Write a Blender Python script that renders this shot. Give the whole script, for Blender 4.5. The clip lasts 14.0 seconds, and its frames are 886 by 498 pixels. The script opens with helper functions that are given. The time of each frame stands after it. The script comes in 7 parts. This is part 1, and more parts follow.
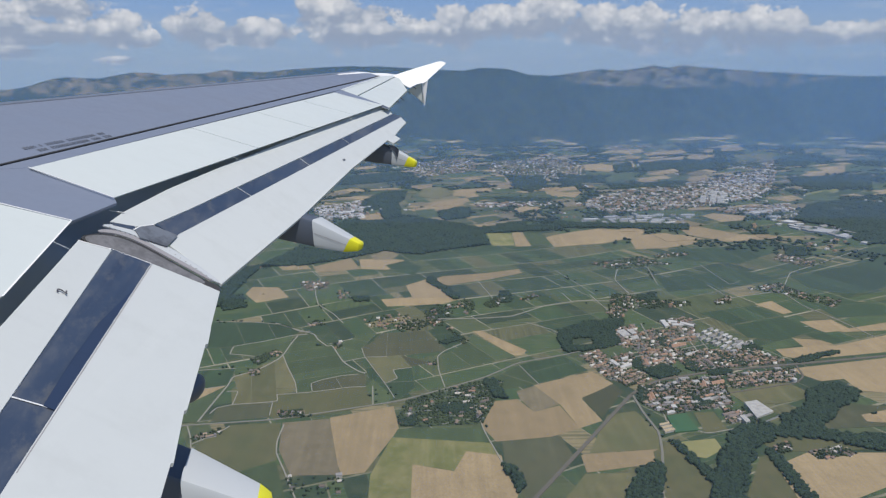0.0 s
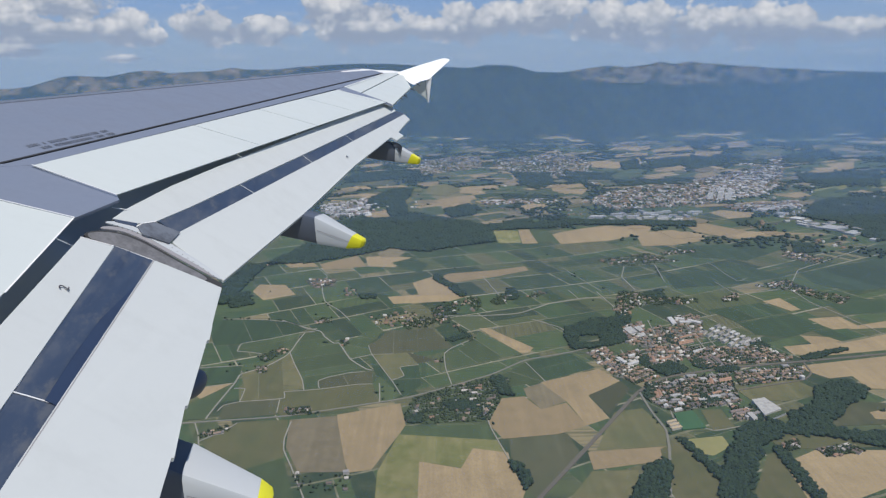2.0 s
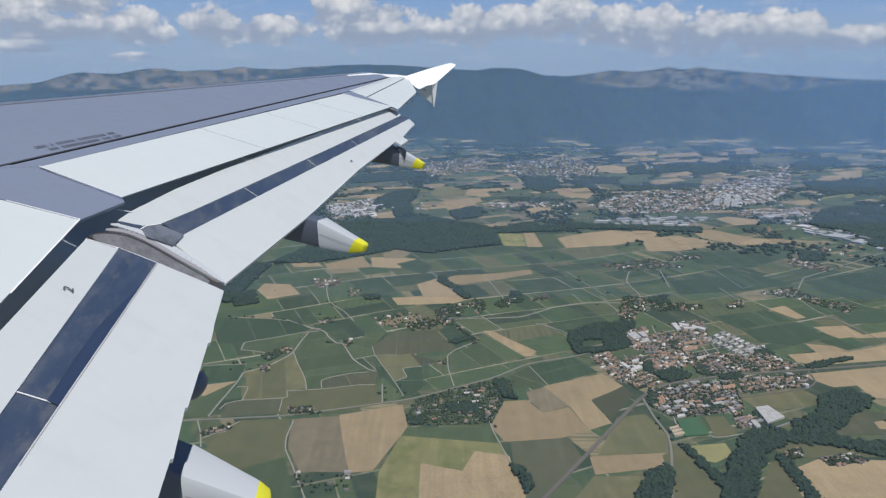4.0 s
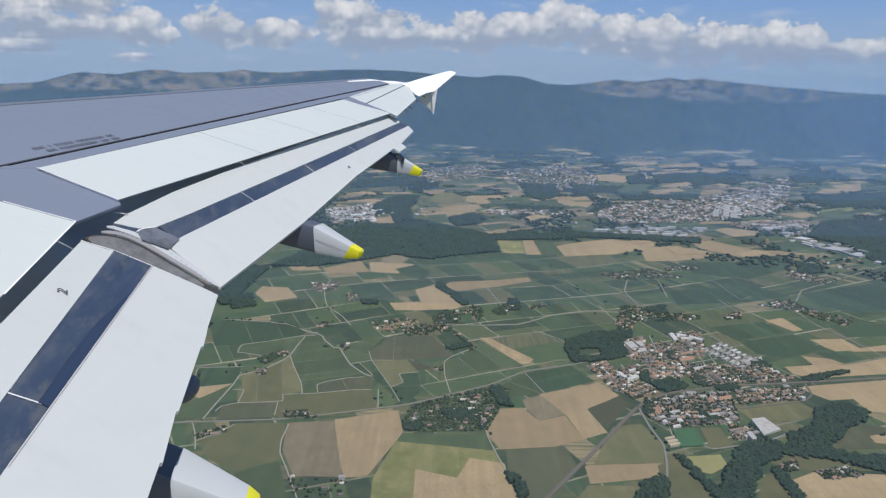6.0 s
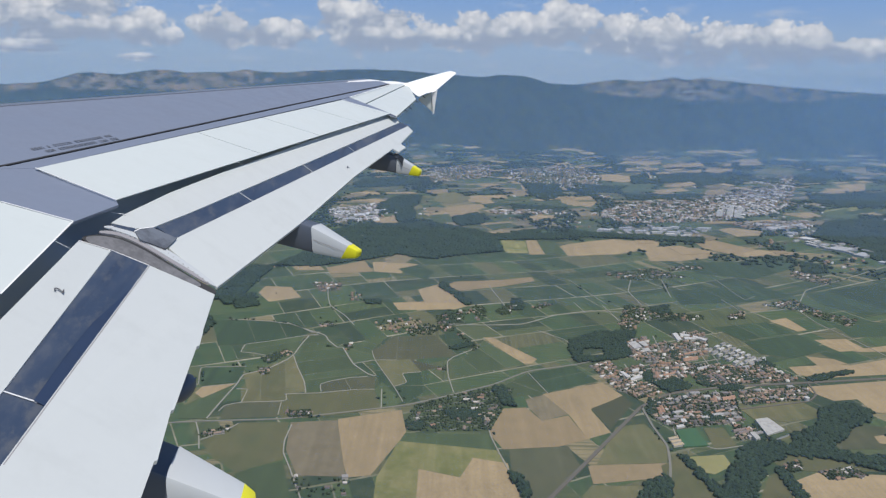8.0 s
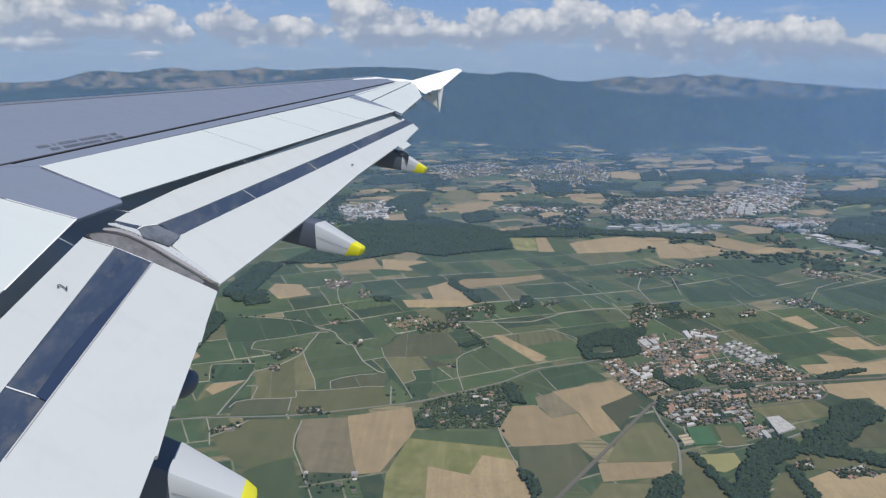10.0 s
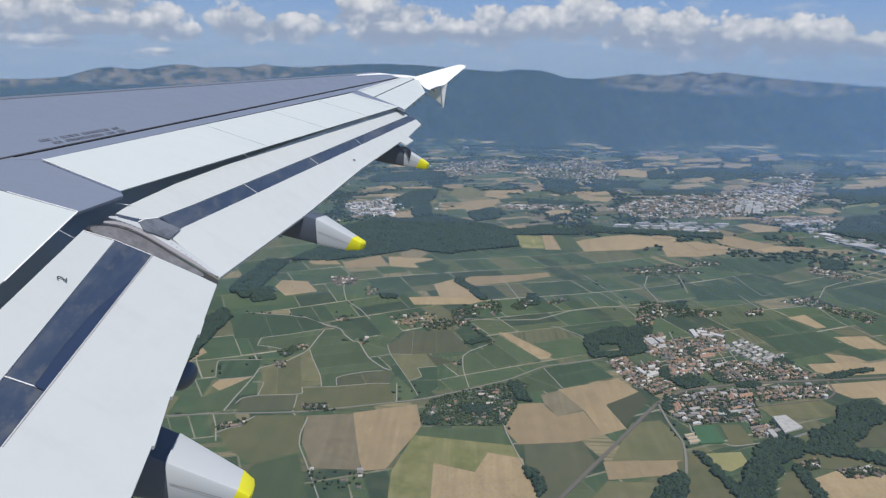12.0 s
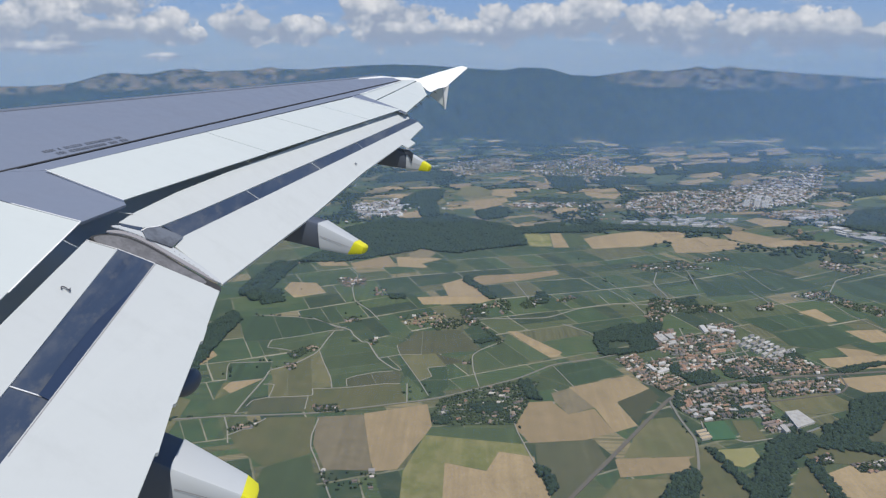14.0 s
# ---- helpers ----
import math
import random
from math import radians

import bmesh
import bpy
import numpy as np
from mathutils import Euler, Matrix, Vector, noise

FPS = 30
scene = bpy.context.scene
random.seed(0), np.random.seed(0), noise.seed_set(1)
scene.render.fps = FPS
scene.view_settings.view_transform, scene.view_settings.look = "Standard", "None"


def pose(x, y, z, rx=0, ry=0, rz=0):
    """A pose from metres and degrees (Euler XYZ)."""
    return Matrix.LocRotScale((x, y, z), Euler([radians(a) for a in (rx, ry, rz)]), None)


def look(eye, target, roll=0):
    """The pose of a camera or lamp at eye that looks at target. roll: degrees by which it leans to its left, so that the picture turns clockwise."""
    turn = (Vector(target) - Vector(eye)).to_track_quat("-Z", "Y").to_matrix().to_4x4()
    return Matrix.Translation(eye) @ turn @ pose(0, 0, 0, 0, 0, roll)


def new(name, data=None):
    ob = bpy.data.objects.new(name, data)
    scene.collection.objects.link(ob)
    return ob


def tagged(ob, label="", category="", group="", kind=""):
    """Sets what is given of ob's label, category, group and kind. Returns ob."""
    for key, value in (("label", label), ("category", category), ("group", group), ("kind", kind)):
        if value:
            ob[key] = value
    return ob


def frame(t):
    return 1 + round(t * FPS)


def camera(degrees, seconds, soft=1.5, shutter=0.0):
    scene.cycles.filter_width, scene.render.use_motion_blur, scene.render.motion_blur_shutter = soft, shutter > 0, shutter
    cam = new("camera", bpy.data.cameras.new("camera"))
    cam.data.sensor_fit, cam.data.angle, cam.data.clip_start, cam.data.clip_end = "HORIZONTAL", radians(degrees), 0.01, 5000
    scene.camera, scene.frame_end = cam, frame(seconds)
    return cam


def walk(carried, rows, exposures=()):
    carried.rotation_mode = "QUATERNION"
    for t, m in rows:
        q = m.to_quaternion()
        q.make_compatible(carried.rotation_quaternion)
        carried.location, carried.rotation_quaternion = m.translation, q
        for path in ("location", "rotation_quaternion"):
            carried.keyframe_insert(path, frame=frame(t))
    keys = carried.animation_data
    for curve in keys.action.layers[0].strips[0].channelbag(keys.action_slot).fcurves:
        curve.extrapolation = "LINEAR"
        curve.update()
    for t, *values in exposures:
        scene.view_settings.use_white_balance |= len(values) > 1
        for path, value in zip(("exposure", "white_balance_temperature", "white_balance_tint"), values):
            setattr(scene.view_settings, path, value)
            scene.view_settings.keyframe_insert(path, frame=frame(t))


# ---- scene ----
# ---------------------------------------------------------------- camera
EXPO = 0.0
cam = camera(62.0, 14.0, soft=1.3)
PATH = [
    (0.0, -0.182, 0.110, 449.905, -0.874, -14.071, -0.462),
    (0.5, -0.161, 0.099, 449.906, -0.727, -14.178, -0.890),
    (1.0, -0.152, 0.095, 449.902, -0.631, -14.290, -0.863),
    (1.5, -0.140, 0.095, 449.894, -0.469, -14.308, -1.023),
    (2.0, -0.127, 0.091, 449.899, -0.349, -14.273, -0.673),
    (2.5, -0.101, 0.077, 449.904, -0.168, -14.178, -0.827),
    (3.0, -0.094, 0.072, 449.916, -0.140, -14.061, -0.870),
    (3.5, -0.085, 0.053, 449.940, -0.037, -14.073, -0.198),
    (4.0, -0.081, 0.034, 449.964, 0.051, -14.124, 0.187),
    (6.5, -0.020, 0.006, 449.995, -0.037, -13.542, 1.344),
    (7.0, -0.000, -0.000, 450.000, -0.000, -13.500, 1.350),
    (7.5, 0.016, -0.005, 450.003, 0.073, -13.552, 1.214),
    (8.0, 0.038, -0.022, 450.004, 0.221, -13.676, 1.203),
    (10.5, 0.140, -0.044, 450.005, 1.127, -13.946, 0.969),
    (11.0, 0.163, -0.061, 450.002, 1.242, -14.046, 0.943),
    (11.5, 0.172, -0.056, 449.994, 1.311, -14.141, 0.915),
    (12.0, 0.196, -0.065, 449.983, 1.476, -14.103, 1.120),
    (12.5, 0.214, -0.073, 449.991, 1.747, -14.125, 0.805),
    (13.0, 0.233, -0.084, 450.007, 2.010, -14.093, 0.751),
    (13.5, 0.254, -0.091, 450.022, 2.106, -14.083, 0.408),
    (14.0, 0.280, -0.103, 450.034, 2.120, -14.138, 0.056),
]
walk(cam, [(t, pose(x, y, z) @ pose(0, 0, 0, 90 + pitch, 0, yaw) @ pose(0, 0, 0, 0, 0, roll)) for t, x, y, z, yaw, pitch, roll in PATH],
     exposures=[(0.0, EXPO - 0.06), (4.0, EXPO - 0.04), (6.5, EXPO), (14.0, EXPO)])

# ---------------------------------------------------------------- world and sun
SUN_EL, SUN_AZ = 66.0, 150.0      # degrees; azimuth clockwise from +y
world = bpy.data.worlds.new("summer_sky")
scene.world = world
world.use_nodes = True
wn, wl = world.node_tree.nodes, world.node_tree.links
wn.clear()


def wnode(kind, **props):
    n = wn.new(kind)
    for k, v in props.items():
        if k == "op":
            n.operation = v
    return n


def wmath(op, a, b=None, c=None):
    n = wnode("ShaderNodeMath", op=op)
    for i, v in enumerate((a, b, c)):
        if v is None:
            continue
        if isinstance(v, (int, float)):
            n.inputs[i].default_value = v
        else:
            wl.new(v, n.inputs[i])
    return n.outputs[0]


sky = wn.new("ShaderNodeTexSky")
sky.sky_type = "NISHITA"
sky.sun_disc = False
sky.sun_elevation, sky.sun_rotation = radians(SUN_EL), radians(SUN_AZ)
sky.altitude, sky.air_density, sky.dust_density, sky.ozone_density = 1200, 1.0, 0.3, 3.0
coord = wn.new("ShaderNodeTexCoord")
sep = wn.new("ShaderNodeSeparateXYZ")
wl.new(coord.outputs["Generated"], sep.inputs[0])
az = wmath("MULTIPLY", wmath("ARCTAN2", sep.outputs[0], sep.outputs[1]), 57.2958)
el = wmath("MULTIPLY", wmath("ARCSINE", sep.outputs[2]), 57.2958)
uv = wn.new("ShaderNodeCombineXYZ")
wl.new(az, uv.inputs[0])
wl.new(el, uv.inputs[1])


def wnoise(scale, detail, rough, stretch=(1, 1, 1), shift=0.0):
    mp = wn.new("ShaderNodeMapping")
    mp.inputs["Scale"].default_value = stretch
    mp.inputs["Location"].default_value = (shift, shift * 0.7, 0)
    wl.new(uv.outputs[0], mp.inputs[0])
    n = wn.new("ShaderNodeTexNoise")
    n.inputs["Scale"].default_value, n.inputs["Detail"].default_value, n.inputs["Roughness"].default_value = scale, detail, rough
    wl.new(mp.outputs[0], n.inputs[0])
    return n.outputs[0]


# cumulus heaps: azimuth, elevation, half width, half height, in degrees
CLOUDS = [
    (-6.01, 3.03, 3.73, 2.55), (-3.91, 2.20, 3.95, 0.97), (-8.08, 3.97, 2.20, 1.32), (2.41, 2.75, 2.85, 2.02), (5.96, 3.10, 2.63, 1.67),
    (8.62, 3.54, 2.55, 2.20), (12.34, 2.80, 3.07, 1.98), (15.75, 2.33, 3.07, 2.11), (18.84, 2.21, 2.63, 2.11), (22.35, 2.24, 2.72, 2.11),
    (24.67, 2.15, 2.28, 2.11), (27.78, 1.74, 3.73, 0.97), (-0.96, 2.44, 2.42, 1.23), (-16.54, 2.61, 2.28, 1.84), (-12.59, 2.35, 2.85, 1.32),
    (-26.74, 2.19, 4.83, 1.32), (-22.17, 2.46, 2.28, 1.58), (-28.83, 0.99, 3.95, 0.53), (-20.38, 1.89, 1.32, 0.79), (-22.13, 0.46, 1.49, 0.35),
    (-25.24, 3.86, 3.07, 1.23), (-29.58, 3.25, 2.20, 1.49), (32.04, 1.84, 3.51, 1.32), (-33.05, 2.31, 3.07, 1.76),
]
body_val, lift = None, None
for u0, v0, du, dv in CLOUDS:
    du = du * 1.18
    sub = wnode("ShaderNodeVectorMath", op="SUBTRACT")
    wl.new(uv.outputs[0], sub.inputs[0])
    sub.inputs[1].default_value = (u0, v0, 0)
    mul = wnode("ShaderNodeVectorMath", op="MULTIPLY")
    wl.new(sub.outputs[0], mul.inputs[0])
    mul.inputs[1].default_value = (1 / du, 1 / dv, 0)
    ln = wnode("ShaderNodeVectorMath", op="LENGTH")
    wl.new(mul.outputs[0], ln.inputs[0])
    val = wmath("SUBTRACT", 1.0, ln.outputs["Value"])
    up = wnode("ShaderNodeSeparateXYZ")
    wl.new(mul.outputs[0], up.inputs[0])
    hi = wmath("MULTIPLY", wmath("MAXIMUM", val, 0.0), up.outputs[1])
    body_val = val if body_val is None else wmath("SMOOTH_MAX", body_val, val, 0.15)
    lift = hi if lift is None else wmath("ADD", lift, hi)


def puffs(scale, shift):
    """Round billows: the inverted distance to scattered centres."""
    mp = wn.new("ShaderNodeMapping")
    mp.inputs["Scale"].default_value, mp.inputs["Location"].default_value = (1, 1.25, 1), (shift, shift * 0.6, 0)
    warp = wnode("ShaderNodeVectorMath", op="ADD")
    wl.new(uv.outputs[0], warp.inputs[0])
    wob = wn.new("ShaderNodeTexNoise")
    wob.inputs["Scale"].default_value, wob.inputs["Detail"].default_value = scale * 1.6, 4
    wl.new(uv.outputs[0], wob.inputs[0])
    sc = wnode("ShaderNodeVectorMath", op="SCALE")
    wl.new(wob.outputs["Color"], sc.inputs[0])
    sc.inputs["Scale"].default_value = 0.55 / scale
    wl.new(sc.outputs[0], warp.inputs[1])
    wl.new(warp.outputs[0], mp.inputs[0])
    v = wn.new("ShaderNodeTexVoronoi")
    v.feature = "SMOOTH_F1"
    v.inputs["Scale"].default_value, v.inputs["Smoothness"].default_value = scale, 0.35
    wl.new(mp.outputs[0], v.inputs[0])
    return wmath("SUBTRACT", 0.5, v.outputs["Distance"])


big = wnoise(0.45, 4, 0.6, (1, 1.5, 1))
fine = wnoise(2.2, 8, 0.65, (1, 1.2, 1), 7.0)
heap, curl, tuft = puffs(0.6, 0.0), puffs(1.5, 5.0), puffs(3.4, 2.0)
dens = wmath("ADD", body_val, wmath("MULTIPLY", wmath("SUBTRACT", big, 0.5), 0.6))
hold = wmath("MULTIPLY", wmath("MINIMUM", wmath("MAXIMUM", wmath("ADD", body_val, 0.45), 0.0), 1.0), 1.0)
heap_in, curl_in = wmath("MULTIPLY", heap, hold), wmath("MULTIPLY", curl, hold)
dens = wmath("ADD", dens, wmath("MULTIPLY", heap_in, 0.85))
dens = wmath("ADD", dens, wmath("MULTIPLY", curl_in, 0.26))
dens = wmath("ADD", dens, wmath("MULTIPLY", wmath("MULTIPLY", tuft, hold), 0.16))
dens = wmath("ADD", dens, wmath("MULTIPLY", wmath("SUBTRACT", fine, 0.5), 0.46))
ramp = wn.new("ShaderNodeMapRange")
ramp.interpolation_type = "SMOOTHSTEP"
ramp.inputs["From Min"].default_value, ramp.inputs["From Max"].default_value = 0.12, 0.33
ramp.inputs["To Max"].default_value = 0.93
wl.new(dens, ramp.inputs["Value"])
lit = wmath("ADD", wmath("MULTIPLY", lift, 1.3), wmath("ADD", wmath("MULTIPLY", wmath("SUBTRACT", fine, 0.5), 0.7), 0.35))
lit = wmath("ADD", lit, wmath("ADD", wmath("MULTIPLY", heap, 0.9), wmath("ADD", wmath("MULTIPLY", curl, 0.42), wmath("MULTIPLY", tuft, 0.22))))
shade = wn.new("ShaderNodeMapRange")
shade.inputs["From Min"].default_value, shade.inputs["From Max"].default_value = 0.16, 1.0
wl.new(lit, shade.inputs["Value"])
ccol = wn.new("ShaderNodeMix")
ccol.data_type = "RGBA"
ccol.inputs["A"].default_value, ccol.inputs["B"].default_value = (3.3, 3.85, 4.9, 1), (7.7, 7.7, 7.8, 1)
wl.new(shade.outputs[0], ccol.inputs["Factor"])
# hazy lower sky: pale over the skyline, deeper blue above
low = wn.new("ShaderNodeMapRange")
low.interpolation_type = "SMOOTHSTEP"
low.inputs["From Min"].default_value, low.inputs["From Max"].default_value = -1.0, 8.0
wl.new(el, low.inputs["Value"])
lowcol = wn.new("ShaderNodeMix")
lowcol.data_type = "RGBA"
lowcol.inputs["A"].default_value, lowcol.inputs["B"].default_value = (3.3, 4.3, 5.7, 1), (1.6, 3.2, 6.6, 1)
wl.new(low.outputs[0], lowcol.inputs["Factor"])
hz = wn.new("ShaderNodeMapRange")
hz.interpolation_type = "SMOOTHSTEP"
hz.inputs["From Min"].default_value, hz.inputs["From Max"].default_value = 38.0, 8.0
hz.inputs["To Max"].default_value = 0.92
wl.new(el, hz.inputs["Value"])
hazy = wn.new("ShaderNodeMix")
hazy.data_type = "RGBA"
wl.new(hz.outputs[0], hazy.inputs["Factor"])
wl.new(lowcol.outputs["Result"], hazy.inputs["B"])
wl.new(sky.outputs[0], hazy.inputs["A"])
# thin flat streaks of cloud low over the range
streak = wn.new("ShaderNodeMapRange")
streak.interpolation_type = "SMOOTHSTEP"
streak.inputs["From Min"].default_value, streak.inputs["From Max"].default_value, streak.inputs["To Max"].default_value = 0.52, 0.74, 0.5
wl.new(wnoise(0.5, 6, 0.6, (0.5, 2.6, 1), 3.0), streak.inputs["Value"])
fade = wn.new("ShaderNodeMapRange")
fade.interpolation_type = "SMOOTHSTEP"
fade.inputs["From Min"].default_value, fade.inputs["From Max"].default_value = 9.0, 3.0
wl.new(el, fade.inputs["Value"])
thin = wn.new("ShaderNodeMix")
thin.data_type = "RGBA"
wl.new(wmath("MULTIPLY", streak.outputs[0], fade.outputs[0]), thin.inputs["Factor"])
wl.new(hazy.outputs["Result"], thin.inputs["A"])
thin.inputs["B"].default_value = (5.2, 5.5, 6.1, 1)
mix = wn.new("ShaderNodeMix")
mix.data_type = "RGBA"
wl.new(ramp.outputs[0], mix.inputs["Factor"])
wl.new(thin.outputs["Result"], mix.inputs["A"])
wl.new(ccol.outputs["Result"], mix.inputs["B"])
bg = wn.new("ShaderNodeBackground")
bg.inputs["Strength"].default_value = 0.1
wl.new(mix.outputs["Result"], bg.inputs[0])
wo = wn.new("ShaderNodeOutputWorld")
wl.new(bg.outputs[0], wo.inputs[0])

sun_data = bpy.data.lights.new("sun", "SUN")
sun_data.energy, sun_data.angle, sun_data.color = 4.0, radians(0.5), (1.0, 0.95, 0.88)
sun = new("sun", sun_data)
ce = math.cos(radians(SUN_EL))
to_sun = Vector((math.sin(radians(SUN_AZ)) * ce, math.cos(radians(SUN_AZ)) * ce, math.sin(radians(SUN_EL))))
sun.matrix_world = look((0, 0, 600), Vector((0, 0, 600)) - to_sun)


# ---------------------------------------------------------------- materials
class Mat:
    """A node material with short helpers."""

    def __init__(self, name, rough=0.7, metal=0.0):
        self.m = bpy.data.materials.new(name)
        self.m.use_nodes = True
        self.n, self.l = self.m.node_tree.nodes, self.m.node_tree.links
        self.b = self.n["Principled BSDF"]
        self.b.inputs["Roughness"].default_value = rough
        self.b.inputs["Metallic"].default_value = metal
        self.tc = self.n.new("ShaderNodeTexCoord")

    def put(self, v, sock):
        if isinstance(v, (int, float, tuple)):
            sock.default_value = v
        else:
            self.l.new(v, sock)

    def coords(self, space="Object", scale=(1, 1, 1), turn=0.0):
        mp = self.n.new("ShaderNodeMapping")
        mp.inputs["Scale"].default_value = scale
        mp.inputs["Rotation"].default_value = (0, 0, radians(turn))
        self.l.new(self.tc.outputs[space], mp.inputs[0])
        return mp.outputs[0]

    def noise(self, scale, detail=4, rough=0.6, vec=None):
        n = self.n.new("ShaderNodeTexNoise")
        n.inputs["Scale"].default_value, n.inputs["Detail"].default_value, n.inputs["Roughness"].default_value = scale, detail, rough
        self.l.new(vec if vec else self.coords(), n.inputs[0])
        return n.outputs[0]

    def math(self, op, a, b=0.0, c=0.0):
        n = self.n.new("ShaderNodeMath")
        n.operation = op
        for v, s in zip((a, b, c), n.inputs):
            self.put(v, s)
        return n.outputs[0]

    def mix(self, f, a, b, how="MIX"):
        n = self.n.new("ShaderNodeMix")
        n.data_type, n.blend_type = "RGBA", how
        self.put(f, n.inputs["Factor"])
        self.put(a, n.inputs["A"])
        self.put(b, n.inputs["B"])
        return n.outputs["Result"]

    def span(self, v, a, b, c=0.0, d=1.0):
        n = self.n.new("ShaderNodeMapRange")
        n.interpolation_type = "SMOOTHSTEP"
        self.put(v, n.inputs["Value"])
        for k, x in (("From Min", a), ("From Max", b), ("To Min", c), ("To Max", d)):
            n.inputs[k].default_value = x
        return n.outputs[0]

    def each(self):
        n = self.n.new("ShaderNodeObjectInfo")
        return n.outputs["Random"]

    def island(self):
        n = self.n.new("ShaderNodeNewGeometry")
        return n.outputs["Random Per Island"]

    def bump(self, h, strength, dist):
        n = self.n.new("ShaderNodeBump")
        n.inputs["Strength"].default_value, n.inputs["Distance"].default_value = strength, dist
        self.l.new(h, n.inputs["Height"])
        self.l.new(n.outputs[0], self.b.inputs["Normal"])

    def colour(self, c):
        self.put(c, self.b.inputs["Base Color"])
        return self.m


def rgb(r, g, b):
    return (r, g, b, 1.0)


def paint(name, col, rough, dirt=0.12, streak=0.1):
    k = Mat(name, rough)
    run = k.noise(1.0, 5, 0.6, k.coords("Object", (0.5, 5.0, 1.0), 16))
    spot = k.noise(2.2, 6, 0.65)
    c = k.mix(k.span(spot, 0.45, 0.75, 0, dirt), rgb(*col), rgb(*(v * 0.55 for v in col)))
    c = k.mix(k.span(run, 0.5, 0.8, 0, streak), c, rgb(*(v * 0.6 for v in col)))
    k.put(k.span(spot, 0.3, 0.7, rough - 0.06, rough + 0.1), k.b.inputs["Roughness"])
    k.bump(k.noise(0.8, 3), 0.08, 0.03)
    return k.colour(c)


fin_paint = paint("fin_paint", (0.80, 0.80, 0.80), 0.4, 0.05, 0.04)
white_paint = paint("white_wing_paint", (0.525, 0.55, 0.548), 0.42)
spoiler_paint = paint("spoiler_paint", (0.545, 0.585, 0.58), 0.42, 0.06, 0.06)
grey_paint = paint("grey_wing_paint", (0.183, 0.212, 0.280), 0.45)
fairing_paint = paint("fairing_paint", (0.475, 0.50, 0.52), 0.45)
# shade on pods and cone put into a dark paint; also colours the cover
shade_and_dark_fairing = paint("shade_and_dark_fairing_paint", (0.088, 0.105, 0.14), 0.4)
yellow_paint = paint("yellow_tip_paint", (0.72, 0.68, 0.02), 0.45)


def strip_metal():
    k = Mat("dark_blue_metal", 0.32, 0.0)
    smear = k.noise(3.0, 7, 0.7, k.coords("Object", (1.0, 0.35, 1.0), 16))
    c = k.mix(k.span(smear, 0.42, 0.75), rgb(0.040, 0.060, 0.104), rgb(0.095, 0.11, 0.14))
    rub = k.noise(1.0, 6, 0.6, k.coords("Object", (9.0, 0.5, 1.0), 8))
    c = k.mix(k.span(rub, 0.5, 0.75, 0, 0.5), c, rgb(0.02, 0.028, 0.055))
    scuff = k.noise(2.2, 7, 0.75, k.coords("Object", (1.6, 0.8, 1.0), 3))
    c = k.mix(k.span(scuff, 0.5, 0.66, 0, 0.65), c, rgb(0.115, 0.122, 0.135))
    k.put(k.span(smear, 0.35, 0.7, 0.34, 0.5), k.b.inputs["Roughness"])
    return k.colour(c)


blue_metal = strip_metal()
k = Mat("corner_plate", 0.5, 0.2)
corner_plate = k.colour(k.mix(k.span(k.noise(4, 6, 0.7), 0.4, 0.65), rgb(0.17, 0.19, 0.225), rgb(0.085, 0.092, 0.11)))
deep_metal = paint("deep_blue_metal", (0.030, 0.047, 0.092), 0.35, 0.3, 0.2)
k = Mat("rubber_seal", 0.75)
dark_seal = k.colour(k.mix(k.noise(6, 4), rgb(0.02, 0.022, 0.025), rgb(0.05, 0.05, 0.055)))
k = Mat("bare_metal_edge", 0.35, 0.8)
bare_metal = k.colour(k.mix(k.noise(9, 5), rgb(0.42, 0.43, 0.45), rgb(0.6, 0.6, 0.62)))
k = Mat("dark_cavity", 0.8)
cavity = k.colour(k.mix(k.noise(4, 5), rgb(0.38, 0.43, 0.50), rgb(0.46, 0.49, 0.52)))
k = Mat("seal_metal", 0.5, 0.4)
seal_metal = k.colour(k.mix(k.span(k.noise(7, 6, 0.7), 0.35, 0.65), rgb(0.27, 0.265, 0.27), rgb(0.17, 0.168, 0.172)))
lip_paint = paint("lip_paint", (0.30, 0.29, 0.305), 0.5, 0.3, 0.3)
k = Mat("faded_ink", 0.8)
faded_ink = k.colour(k.mix(k.noise(30, 3), rgb(0.10, 0.115, 0.145), rgb(0.135, 0.152, 0.19)))
k = Mat("stencil_ink", 0.8)
ink = k.colour(k.mix(k.noise(30, 3), rgb(0.05, 0.05, 0.06), rgb(0.09, 0.09, 0.11)))


